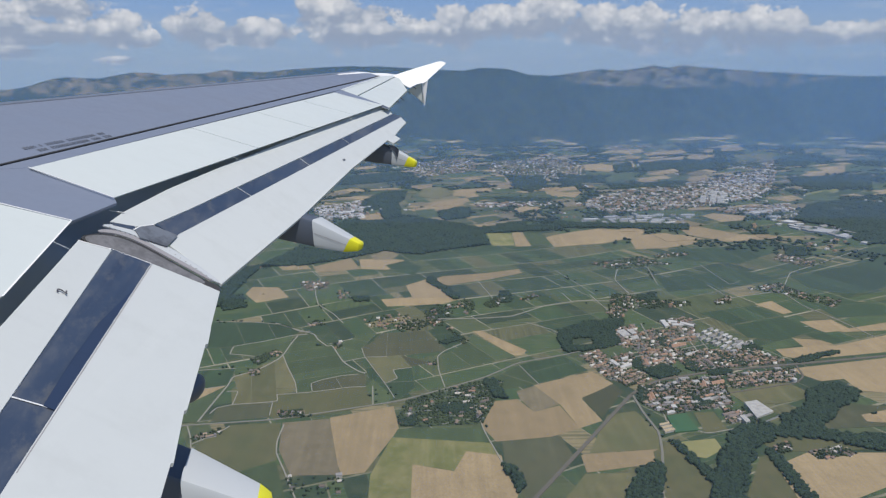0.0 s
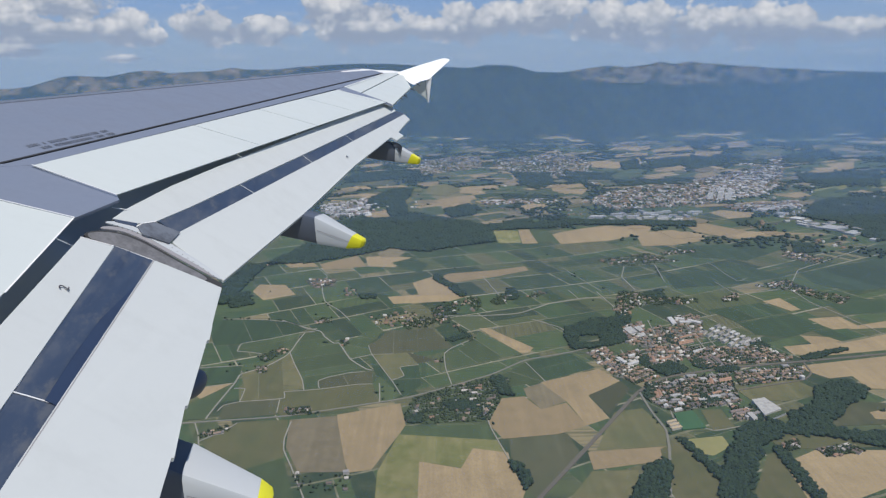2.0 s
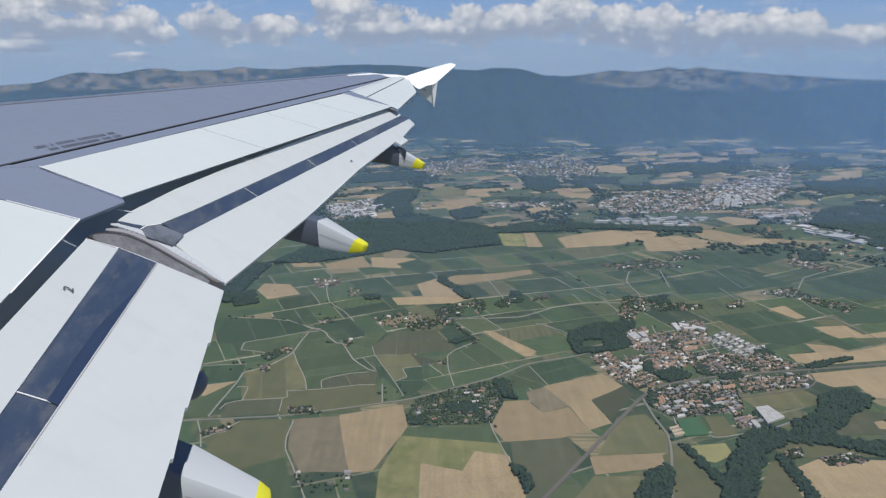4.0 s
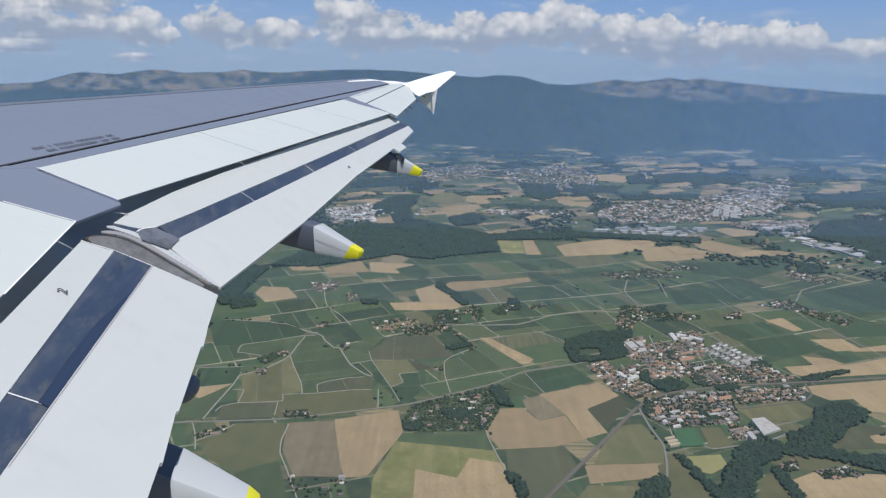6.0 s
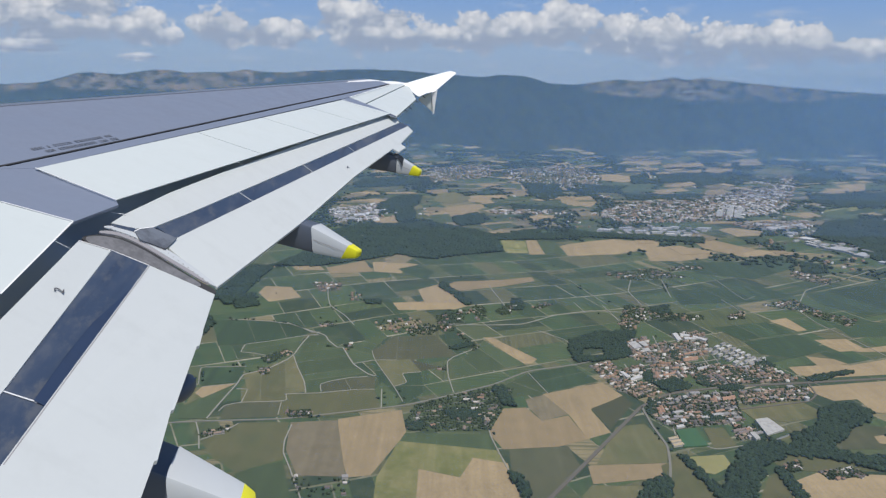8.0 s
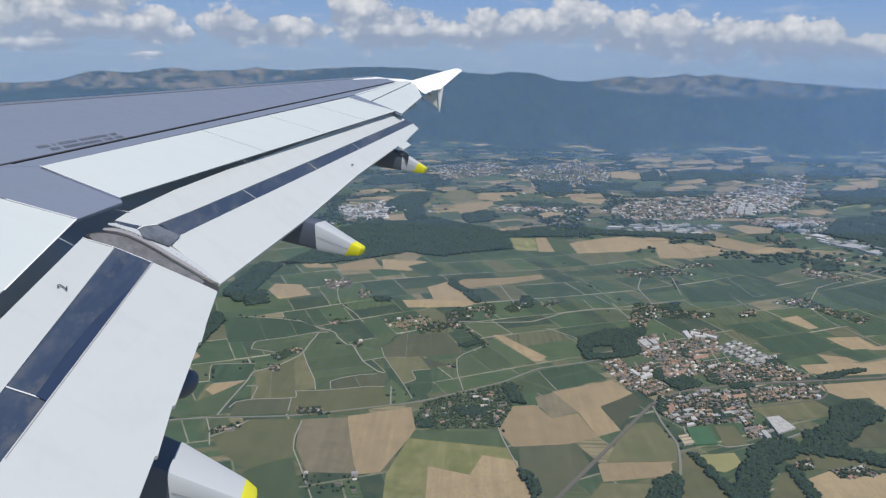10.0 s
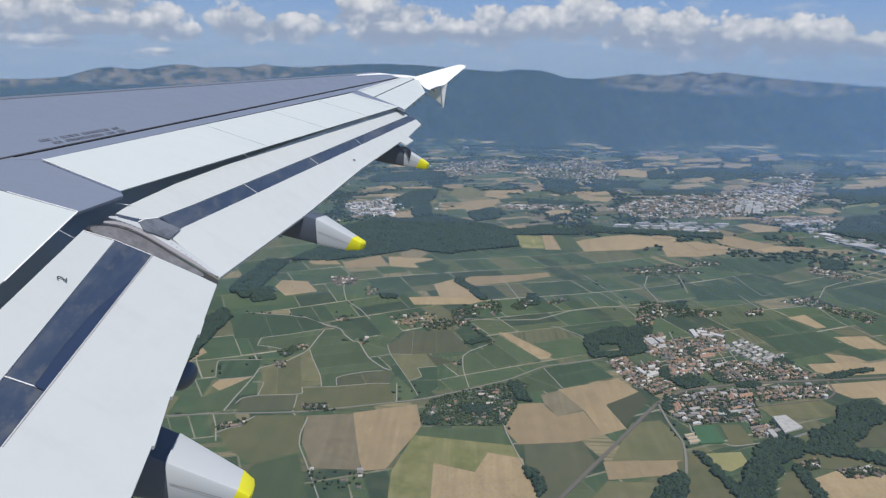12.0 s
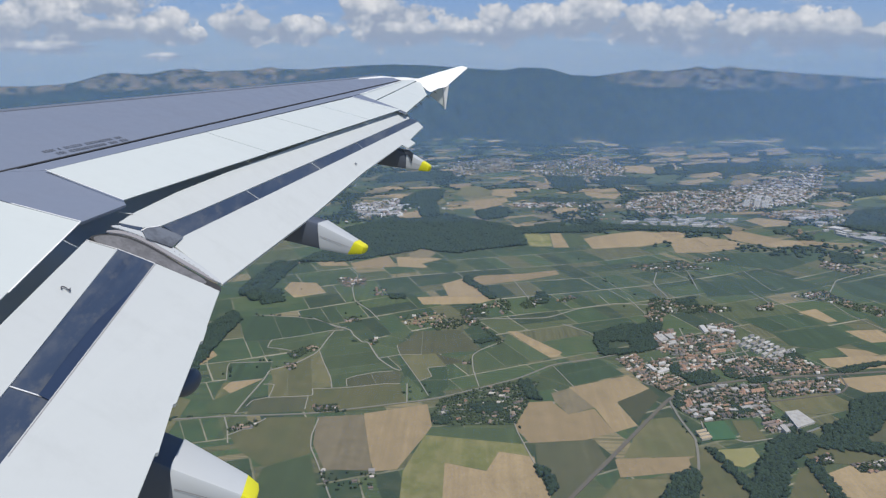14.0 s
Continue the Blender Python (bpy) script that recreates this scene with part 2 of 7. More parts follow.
def crop(name, a, b, row=6.0, streak=0.5, seed=0, blot=0.012):
    """A field: large soil patches, smaller thin and lush spots, machine swaths, drill rows, and a shade of its own."""
    k = Mat(name, 0.95)
    turn = 20 + seed * 53.0
    v = k.coords("Object", (1, 1, 1), seed * 37.0)
    dark, pale = tuple(0.5 * (x + y) * 0.55 for x, y in zip(a, b)), tuple(min(0.6, max(x, y) * 1.3 + 0.02) for x, y in zip(a, b))
    patch = k.noise(blot, 6, 0.65, v)
    spots = k.noise(0.045, 7, 0.7, v)
    swath = k.noise(1.0, 3, 0.55, k.coords("Object", (0.045, 0.003, 0.01), turn))
    rows = k.noise(1.0, 3, 0.6, k.coords("Object", (1.0 / row, 0.004, 0.01), turn))
    grain = k.noise(0.3, 4, 0.75, v)
    c = k.mix(k.span(patch, 0.35, 0.68), rgb(*a), rgb(*b))
    c = k.mix(k.span(spots, 0.46, 0.72, 0, 0.36), c, rgb(*pale))
    c = k.mix(k.span(spots, 0.5, 0.28, 0, 0.55), c, rgb(*dark))
    c = k.mix(k.span(swath, 0.5, 0.66, 0, 0.3), c, rgb(*pale))
    c = k.mix(k.span(rows, 0.42, 0.6, 0, streak * 0.8), c, rgb(*(x * 1.1 for x in dark)))
    c = k.mix(k.span(grain, 0.42, 0.7, 0, 0.45), c, rgb(*dark))
    own = k.each()
    c = k.mix(k.span(own, 0, 1, 0.0, 0.4), c, rgb(*(y * 0.8 for y in b)))
    other = k.math("FRACT", k.math("MULTIPLY", own, 7.3))
    c = k.mix(k.span(other, 0.45, 1.0, 0.0, 0.22), c, rgb(*(x * 0.9 for x in pale)))
    c = k.mix(k.span(other, 0.4, 0.0, 0.0, 0.4), c, rgb(*dark))
    return k.colour(c)


CROPS = {
    "W": [crop("ripe_wheat", (0.345, 0.26, 0.142), (0.285, 0.218, 0.122), 7, 0.35, i) for i in range(3)],
    "B": [crop("stubble", (0.255, 0.21, 0.13), (0.165, 0.142, 0.085), 9, 0.5, i, 0.05) for i in range(2)],
    "O": [crop("dry_meadow", (0.16, 0.142, 0.066), (0.095, 0.11, 0.045), 8, 0.4, i, 0.022) for i in range(3)],
    "G": [crop("green_crop", (0.072, 0.102, 0.040), (0.056, 0.084, 0.036), 7, 0.4, i) for i in range(2)],
    "V": [crop("vineyard", (0.045, 0.082, 0.034), (0.034, 0.062, 0.028), 5, 0.9, i) for i in range(3)],
    "L": [crop("bright_meadow", (0.125, 0.15, 0.038), (0.29, 0.26, 0.115), 8, 0.35, i, 0.02) for i in range(2)],
    "K": [crop("gardens", (0.046, 0.064, 0.030), (0.125, 0.12, 0.08), 4, 0.5, 1, 0.08)],
    "Y": [crop("paved_yards", (0.15, 0.145, 0.12), (0.066, 0.080, 0.044), 4, 0.3, 1, 0.08)],
    "P": [crop("sports_turf", (0.045, 0.13, 0.055), (0.05, 0.115, 0.05), 7, 0.2, 0)],
    "D": [crop("dark_fallow", (0.066, 0.078, 0.037), (0.085, 0.086, 0.043), 8, 0.4, i) for i in range(2)],
}


def farmland():
    """The plain between the parcels: dry verge grass and pale earth."""
    k = Mat("verge_and_earth", 0.95)
    c = k.mix(k.span(k.noise(0.006, 5, 0.6), 0.4, 0.62), rgb(0.15, 0.15, 0.09), rgb(0.32, 0.29, 0.21))
    c = k.mix(k.span(k.noise(0.12, 5, 0.7), 0.4, 0.7, 0, 0.45), c, rgb(0.045, 0.058, 0.03))
    return k.colour(c)


farm_mat = farmland()


def parcel_mat():
    """Small parcels of vines and meadow; each its own green and one of two row directions."""
    k = Mat("vine_parcels", 0.95)
    isl = k.island()
    ramp = k.n.new("ShaderNodeValToRGB")
    ramp.color_ramp.interpolation = "CONSTANT"
    stops = [(0.0, (0.030, 0.062, 0.026)), (0.2, (0.044, 0.086, 0.034)), (0.42, (0.062, 0.102, 0.038)), (0.6, (0.022, 0.046, 0.022)),
             (0.72, (0.078, 0.100, 0.042)), (0.86, (0.118, 0.116, 0.056)), (0.955, (0.24, 0.20, 0.11))]
    for i, (p, c) in enumerate(stops):
        e = ramp.color_ramp.elements[i] if i < 2 else ramp.color_ramp.elements.new(p)
        e.position, e.color = p, rgb(*c)
    k.l.new(isl, ramp.inputs[0])
    r1 = k.noise(1.0, 2, 0.5, k.coords("Object", (0.22, 0.004, 0.01), 24))
    r2 = k.noise(1.0, 2, 0.5, k.coords("Object", (0.004, 0.22, 0.01), 24))
    pick = k.math("GREATER_THAN", k.math("FRACT", k.math("MULTIPLY", isl, 17.0)), 0.5)
    rows = k.mix(pick, r1, r2)
    patch = k.noise(0.024, 7, 0.7)
    grain = k.noise(0.25, 5, 0.75)
    c = k.mix(k.span(patch, 0.45, 0.72, 0, 0.6), ramp.outputs[0], rgb(0.115, 0.122, 0.058))
    c = k.mix(k.span(patch, 0.46, 0.28, 0, 0.5), c, rgb(0.022, 0.040, 0.022))
    c = k.mix(k.span(rows, 0.42, 0.62, 0, 0.48), c, rgb(0.024, 0.040, 0.022))
    c = k.mix(k.span(grain, 0.45, 0.7, 0, 0.35), c, rgb(0.095, 0.10, 0.055))
    return k.colour(c)


vine_mat = parcel_mat()
k = Mat("pale_track", 0.9)
track_mat = k.colour(k.mix(k.noise(0.15, 4), rgb(0.30, 0.28, 0.23), rgb(0.22, 0.21, 0.17)))
k = Mat("grassy_verge", 0.9)
verge_mat = k.colour(k.mix(k.noise(0.1, 4), rgb(0.20, 0.19, 0.13), rgb(0.12, 0.125, 0.075)))
k = Mat("village_street", 0.85)
street_mat = k.colour(k.mix(k.noise(0.2, 5), rgb(0.22, 0.215, 0.20), rgb(0.15, 0.148, 0.138)))
k = Mat("dusty_road", 0.9)
dusty_road = k.colour(k.mix(k.noise(0.2, 5), rgb(0.21, 0.20, 0.165), rgb(0.15, 0.145, 0.118)))
k = Mat("worn_asphalt", 0.85)
asphalt = k.colour(k.mix(k.noise(0.2, 5), rgb(0.098, 0.086, 0.066), rgb(0.135, 0.122, 0.098)))


def leafage(name, a, b):
    k = Mat(name, 0.9)
    c = k.mix(k.span(k.island(), 0, 1), rgb(*a), rgb(*b))
    c = k.mix(k.span(k.noise(0.35, 4, 0.7), 0.4, 0.7, 0, 0.6), c, rgb(*(x * 0.5 for x in a)))
    k.bump(k.noise(0.9, 4, 0.7), 0.35, 1.0)
    return k.colour(c)


wood_leaf = leafage("woodland_leaf", (0.012, 0.030, 0.018), (0.032, 0.060, 0.030))
garden_leaf = leafage("garden_leaf", (0.020, 0.038, 0.018), (0.058, 0.082, 0.032))
k = Mat("bark", 0.9)
bark = k.colour(k.mix(k.noise(2, 4), rgb(0.06, 0.045, 0.03), rgb(0.11, 0.09, 0.06)))


def tile_roof(name, cols):
    k = Mat(name, 0.85)
    ramp = k.n.new("ShaderNodeValToRGB")
    ramp.color_ramp.interpolation = "CONSTANT"
    for i, c in enumerate(cols):
        e = ramp.color_ramp.elements[i] if i < 2 else ramp.color_ramp.elements.new(i / len(cols))
        e.position, e.color = i / len(cols), rgb(*c)
    k.l.new(k.each(), ramp.inputs[0])
    c = k.mix(k.span(k.noise(0.8, 5, 0.7), 0.4, 0.7, 0, 0.4), ramp.outputs[0], rgb(0.09, 0.065, 0.05))
    return k.colour(c)


roof_mat = tile_roof("roof_tiles", [(0.29, 0.175, 0.115), (0.20, 0.135, 0.10), (0.33, 0.25, 0.18), (0.15, 0.12, 0.10), (0.19, 0.18, 0.175), (0.24, 0.18, 0.135), (0.115, 0.105, 0.10), (0.50, 0.46, 0.41)])
pale_roof = tile_roof("flat_roofs", [(0.40, 0.39, 0.37), (0.30, 0.29, 0.28), (0.50, 0.49, 0.47), (0.24, 0.23, 0.22)])
k = Mat("plaster_wall", 0.9)
wall_mat = k.colour(k.mix(k.each(), rgb(0.36, 0.33, 0.28), rgb(0.62, 0.59, 0.53)))


def many_roofs(name, cols):
    """Roof and wall tones for many joined houses, one for each."""
    k = Mat(name, 0.85)
    ramp = k.n.new("ShaderNodeValToRGB")
    ramp.color_ramp.interpolation = "CONSTANT"
    for i, c in enumerate(cols):
        e = ramp.color_ramp.elements[i] if i < 2 else ramp.color_ramp.elements.new(i / len(cols))
        e.position, e.color = i / len(cols), rgb(*c)
    k.l.new(k.island(), ramp.inputs[0])
    return k.colour(ramp.outputs[0])


far_roof = many_roofs("far_roofs", [(0.25, 0.165, 0.11), (0.46, 0.43, 0.39), (0.34, 0.32, 0.29), (0.14, 0.12, 0.10), (0.27, 0.18, 0.115), (0.22, 0.19, 0.16), (0.50, 0.48, 0.45)])
far_pale = many_roofs("far_pale_roofs", [(0.33, 0.32, 0.31), (0.46, 0.45, 0.44), (0.20, 0.19, 0.18), (0.28, 0.21, 0.17), (0.38, 0.37, 0.35), (0.62, 0.61, 0.59)])
hamlet_roof = many_roofs("hamlet_roofs", [(0.27, 0.17, 0.11), (0.20, 0.14, 0.105), (0.32, 0.24, 0.17), (0.15, 0.12, 0.10), (0.24, 0.18, 0.14), (0.55, 0.52, 0.47), (0.18, 0.17, 0.16)])
k = Mat("hall_roof_membrane", 0.7)
hall_roof = k.colour(k.mix(k.span(k.noise(0.2, 5, 0.7), 0.4, 0.65), rgb(0.42, 0.41, 0.385), rgb(0.31, 0.30, 0.28)))


def plain_roof(name, a, b):
    k = Mat(name, 0.8)
    return k.colour(k.mix(k.span(k.noise(0.5, 5, 0.7), 0.38, 0.64), rgb(*a), rgb(*b)))


white_roof = plain_roof("white_roof", (0.52, 0.51, 0.49), (0.38, 0.37, 0.355))
orange_tiles = plain_roof("orange_tiles", (0.34, 0.205, 0.13), (0.25, 0.16, 0.11))
brown_tiles = plain_roof("brown_tiles", (0.17, 0.135, 0.12), (0.23, 0.18, 0.15))
tan_roof = plain_roof("tan_roof", (0.44, 0.35, 0.22), (0.36, 0.29, 0.19))
k = Mat("bright_roof_sheet", 0.6)
bright_roof = k.colour(k.mix(k.each(), rgb(0.33, 0.33, 0.33), rgb(0.55, 0.54, 0.52)))
k = Mat("tower_render", 0.8)
tower_wall = k.colour(k.mix(k.span(k.noise(0.4, 4), 0.4, 0.65), rgb(0.66, 0.65, 0.62), rgb(0.52, 0.51, 0.49)))
k = Mat("shed_cladding", 0.6)
shed_mat = k.colour(k.mix(k.each(), rgb(0.36, 0.37, 0.38), rgb(0.52, 0.51, 0.49)))


def mountain_mat():
    k = Mat("mountain_forest_and_pasture", 0.95)
    s = k.n.new("ShaderNodeSeparateXYZ")
    k.l.new(k.tc.outputs["Object"], s.inputs[0])
    along = k.coords("Object", (1, 0.6, 3.2))
    w = k.noise(0.0022, 6, 0.6, along)
    mid = k.noise(0.009, 6, 0.62, along)
    line = k.math("ADD", s.outputs[2], k.math("MULTIPLY", k.math("SUBTRACT", w, 0.5), 130.0))
    line = k.math("ADD", line, k.math("ADD", k.span(s.outputs[0], 450, 1000, 0.0, 146.0), k.span(s.outputs[0], -450, -1500, 0.0, 150.0)))
    line = k.math("SUBTRACT", line, k.span(s.outputs[0], 1800, 2400, 0.0, 60.0))
    wood = k.mix(k.span(mid, 0.35, 0.68), rgb(0.010, 0.022, 0.020), rgb(0.026, 0.044, 0.030))
    wood = k.mix(k.span(k.noise(0.05, 4, 0.7), 0.45, 0.7, 0, 0.5), wood, rgb(0.034, 0.052, 0.034))
    grass = k.mix(k.span(k.noise(0.02, 6, 0.7, along), 0.36, 0.6), rgb(0.225, 0.165, 0.112), rgb(0.115, 0.105, 0.068))
    rock = k.mix(k.span(k.noise(0.018, 6, 0.72), 0.60, 0.70), grass, rgb(0.36, 0.315, 0.27))
    copse = k.mix(k.span(k.noise(0.013, 8, 0.72, k.coords("Object", (1, 0.7, 2.0), 40)), 0.46, 0.56), rock, wood)
    top = k.mix(k.span(line, 448, 462), wood, copse)
    # thin fields, meadows and copses on the foothills
    cell = k.n.new("ShaderNodeTexVoronoi")
    cell.inputs["Scale"].default_value = 1.0
    k.l.new(k.coords("Object", (0.011, 0.0, 0.13)), cell.inputs[0])
    one = k.n.new("ShaderNodeSeparateColor")
    k.l.new(cell.outputs["Color"], one.inputs[0])
    plot = k.n.new("ShaderNodeValToRGB")
    plot.color_ramp.interpolation = "CONSTANT"
    for i, (p, c) in enumerate([(0.0, (0.016, 0.032, 0.022)), (0.46, (0.05, 0.08, 0.036)), (0.64, (0.085, 0.10, 0.05)), (0.75, (0.34, 0.27, 0.16)), (0.92, (0.20, 0.17, 0.11))]):
        e = plot.color_ramp.elements[i] if i < 2 else plot.color_ramp.elements.new(p)
        e.position, e.color = p, rgb(*c)
    k.l.new(one.outputs[0], plot.inputs[0])
    rise = k.math("ADD", s.outputs[2], k.math("MULTIPLY", k.math("SUBTRACT", w, 0.5), 170.0))
    rise = k.math("SUBTRACT", rise, k.span(s.outputs[0], 500, 2000, 0.0, 34.0))
    return k.colour(k.mix(k.span(rise, 34, 12), top, plot.outputs[0]))


mount_mat = mountain_mat()


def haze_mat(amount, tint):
    """A sheet that imitates haze by its tint: mostly clear, a little white-blue diffuse, thinning with height and
    thicker to the east.
    """
    k = Mat("haze_tint_sheet")
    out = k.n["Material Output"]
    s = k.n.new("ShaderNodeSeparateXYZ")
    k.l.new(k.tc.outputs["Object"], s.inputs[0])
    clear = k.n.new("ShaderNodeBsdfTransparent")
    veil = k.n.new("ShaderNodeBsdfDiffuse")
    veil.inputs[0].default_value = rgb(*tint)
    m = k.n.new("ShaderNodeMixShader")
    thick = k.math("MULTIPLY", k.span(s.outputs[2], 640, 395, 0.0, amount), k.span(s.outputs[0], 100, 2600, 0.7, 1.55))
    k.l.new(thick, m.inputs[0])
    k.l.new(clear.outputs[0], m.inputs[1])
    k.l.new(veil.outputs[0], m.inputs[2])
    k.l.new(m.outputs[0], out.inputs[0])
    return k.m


# ---------------------------------------------------------------- mesh helpers
def mesh_of(name, verts, faces, mat, smooth=False):
    me = bpy.data.meshes.new(name)
    me.from_pydata([tuple(v) for v in verts], [], [tuple(f) for f in faces])
    me.materials.append(mat)
    if smooth:
        me.polygons.foreach_set("use_smooth", [True] * len(me.polygons))
    me.update()
    return me


def part(name, bm, mat, parent, label="", smooth=False):
    me = bpy.data.meshes.new(name)
    bmesh.ops.recalc_face_normals(bm, faces=bm.faces)
    bm.to_mesh(me)
    bm.free()
    me.materials.append(mat)
    if smooth:
        me.polygons.foreach_set("use_smooth", [True] * len(me.polygons))
        me.set_sharp_from_angle(angle=radians(32))
    ob = new(name, me)
    ob.parent = parent
    return tagged(ob, label)


def thing(name, label, category, group="", m=None, kind=""):
    ob = new(name)
    if m is not None:
        ob.matrix_basis = m
    return tagged(ob, label, category, group, kind)


def slab_bm(pts, thick, bevel=0.0):
    """A plate: its upper outline, and its depth along z."""
    bm = bmesh.new()
    top = [bm.verts.new(p) for p in pts]
    low = [bm.verts.new((p[0], p[1], p[2] - thick)) for p in pts]
    n = len(pts)
    bm.faces.new(top)
    bm.faces.new(low[::-1])
    for i in range(n):
        bm.faces.new((top[i], low[i], low[(i + 1) % n], top[(i + 1) % n]))
    if bevel:
        ring = [e for e in bm.edges if e.verts[0] in top and e.verts[1] in top]
        bmesh.ops.bevel(bm, geom=ring, offset=bevel, segments=2, affect="EDGES", profile=0.5)
    return bm


def lerp(a, b, t):
    return tuple(x + (y - x) * t for x, y in zip(a, b))


# ---------------------------------------------------------------- ground, mountains, haze
def build_ground():
    n = 40
    xs, ys = np.linspace(-9000, 9000, n), np.linspace(-9000, 4900, n)
    verts = [(x, y, 0.0) for y in ys for x in xs]
    faces = [(j * n + i, j * n + i + 1, (j + 1) * n + i + 1, (j + 1) * n + i) for j in range(n - 1) for i in range(n - 1)]
    ob = new("ground", mesh_of("ground", verts, faces, farm_mat))
    tagged(ob, "green summer plain of vineyard and meadow parcels with pale tracks", "ground", kind="structure")


build_ground()

# skyline of the range: azimuth and elevation in degrees, seen from above the plain
RIDGE = [(-42.3, -1.26), (-35.2, -1.51), (-30.69, -1.5), (-29.39, -1.42), (-28.22, -1.33), (-27.19, -1.01), (-26.31, -0.74), (-25.43, -0.65), (-24.38, -0.74), (-23.31, -0.76), (-22.2, -0.54), (-21.19, -0.4), (-20.14, -0.42), (-19.2, -0.6), (-17.66, -0.52), (-16.29, -0.49), (-15.01, -0.27), (-14.09, -0.41), (-12.27, -0.45), (-10.41, -0.29), (-8.12, -0.15), (-5.59, -0.09), (-3.04, -0.16), (-0.91, -0.32), (0.59, -0.41), (2.52, -0.49), (3.71, -0.3), (5.49, -0.34), (6.56, -0.56), (7.42, -0.83), (9.31, -0.91), (10.75, -0.7), (12.58, -0.45), (14.21, -0.53), (15.4, -0.42), (16.41, -0.19), (17.48, -0.37), (18.62, -0.18), (19.67, -0.35), (21.93, -0.52), (23.59, -0.66), (25.9, -0.78), (27.63, -0.91), (30.2, -0.97), (34.3, -0.98), (38.4, -0.95)]
R_AZ, R_EL = np.array([a for a, e in RIDGE]), np.array([e for a, e in RIDGE])


def build_mountains():
    na, nr = 700, 70
    azs = np.linspace(R_AZ[0], R_AZ[-1], na)
    verts = []
    for j in range(nr):
        s = j / (nr - 1)
        for a in azs:
            crest_d = 4740 + 40 * noise.noise(Vector((a * 0.12, 3.3, 0)))
            recede = min(1.0, max(0.0, (a - 8) / 16))
            foot = 4230 + 230 * recede + 110 * noise.noise(Vector((a * 0.11, 0.5, 0))) + 45 * noise.noise(Vector((a * 0.5, 7.5, 0)))
            crest = 450 + crest_d * math.tan(radians(float(np.interp(a, R_AZ, R_EL))))
            if s <= 0.87:
                u = s / 0.87
                d = foot + (crest_d - foot) * u
                x, y = d * math.sin(radians(a)), d * math.cos(radians(a))
                spur = noise.noise(Vector((a * 0.28 + u * 0.5, u * 0.7, 6.0)))
                h = crest * (0.10 * u + 0.90 * u ** (1.25 + 0.35 * spur))
                fold = noise.fractal(Vector((a * 0.45 + u * 1.1, u * 2.2, 1.0)), 1.0, 2.1, 4)
                small = noise.fractal(Vector((x * 0.012, y * 0.02, 3.0)), 0.9, 2.1, 3)
                h += math.sin(math.pi * u) ** 1.3 * (26 * fold + 4 * small)
                # a lower wooded shoulder ahead of the bare tops
                h += 0.35 * u ** 8 * (7 * noise.noise(Vector((a * 0.9, 4, 8))) + 7 * noise.noise(Vector((a * 2.6, u * 3, 2))) + 4 * noise.noise(Vector((a * 7, u * 6, 4))) + 2.5 * noise.noise(Vector((a * 17, u * 9, 4))))
            else:
                u = (s - 0.87) / 0.13
                d = crest_d + 130 * u
                x, y = d * math.sin(radians(a)), d * math.cos(radians(a))
                h = crest * (1 - 0.75 * u)
            verts.append((x, y, max(h, -1.0) if j else -2.0))
    faces = [(j * na + i, j * na + i + 1, (j + 1) * na + i + 1, (j + 1) * na + i) for j in range(nr - 1) for i in range(na - 1)]
    ob = new("mountain_range", mesh_of("mountain_range", verts, faces, mount_mat, True))
    tagged(ob, "long forested mountain range with dry pasture and rock along its crest", "mountains", kind="structure")


build_mountains()

# upright sheets whose tint stands in for haze, bluer with distance
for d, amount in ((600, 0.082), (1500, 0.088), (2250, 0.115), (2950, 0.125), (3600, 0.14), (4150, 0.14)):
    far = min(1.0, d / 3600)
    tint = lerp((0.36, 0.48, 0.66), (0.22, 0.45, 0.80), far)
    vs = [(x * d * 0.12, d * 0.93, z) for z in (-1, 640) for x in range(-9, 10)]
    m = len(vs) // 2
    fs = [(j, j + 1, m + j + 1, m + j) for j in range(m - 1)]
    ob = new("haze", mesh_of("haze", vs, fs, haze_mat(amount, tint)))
    tagged(ob, "upright sheet tinted as thin blue summer haze over the plain", "haze", kind="structure")

# ---------------------------------------------------------------- fields and roads
LAYER = [0.25]
CROP_LABEL = {
    "W": "golden ripe wheat field with faint drill rows", "B": "pale brown stubble field after harvest", "O": "dry olive meadow bounded by tracks",
    "G": "green crop field in even rows", "V": "dark green vineyard parcel in close rows", "L": "bright green meadow with bleached patches",
    "K": "dark green village gardens with paved yards",
    "Y": "paved yards and small gardens between village houses",
    "P": "vivid green sports pitch beside the village",
    "D": "dark fallow field of brownish green",
}


CLEAR = []                        # plans where no wild wood grows


def within(xs, ys, poly):
    """Which of many points lie inside a plan."""
    hit = np.zeros(len(xs), bool)
    for (ax, ay), (bx, by) in zip(poly, poly[1:] + poly[:1]):
        if ay != by:
            hit ^= ((ay > ys) != (by > ys)) & (xs < (bx - ax) * (ys - ay) / (by - ay) + ax)
    return hit


def half(pts, d, limit, sign):
    """The part of a plan on one side of a line across the direction d."""
    out = []
    for p, q in zip(pts, pts[1:] + pts[:1]):
        a, b = sign * (p[0] * d[0] + p[1] * d[1] - limit), sign * (q[0] * d[0] + q[1] * d[1] - limit)
        if a >= 0:
            out.append(p)
        if a * b < 0:
            out.append(lerp(p, q, a / (a - b)))
    return out


def plan_area(pts):
    return abs(sum(p[0] * q[1] - q[0] * p[1] for p, q in zip(pts, pts[1:] + pts[:1]))) / 2


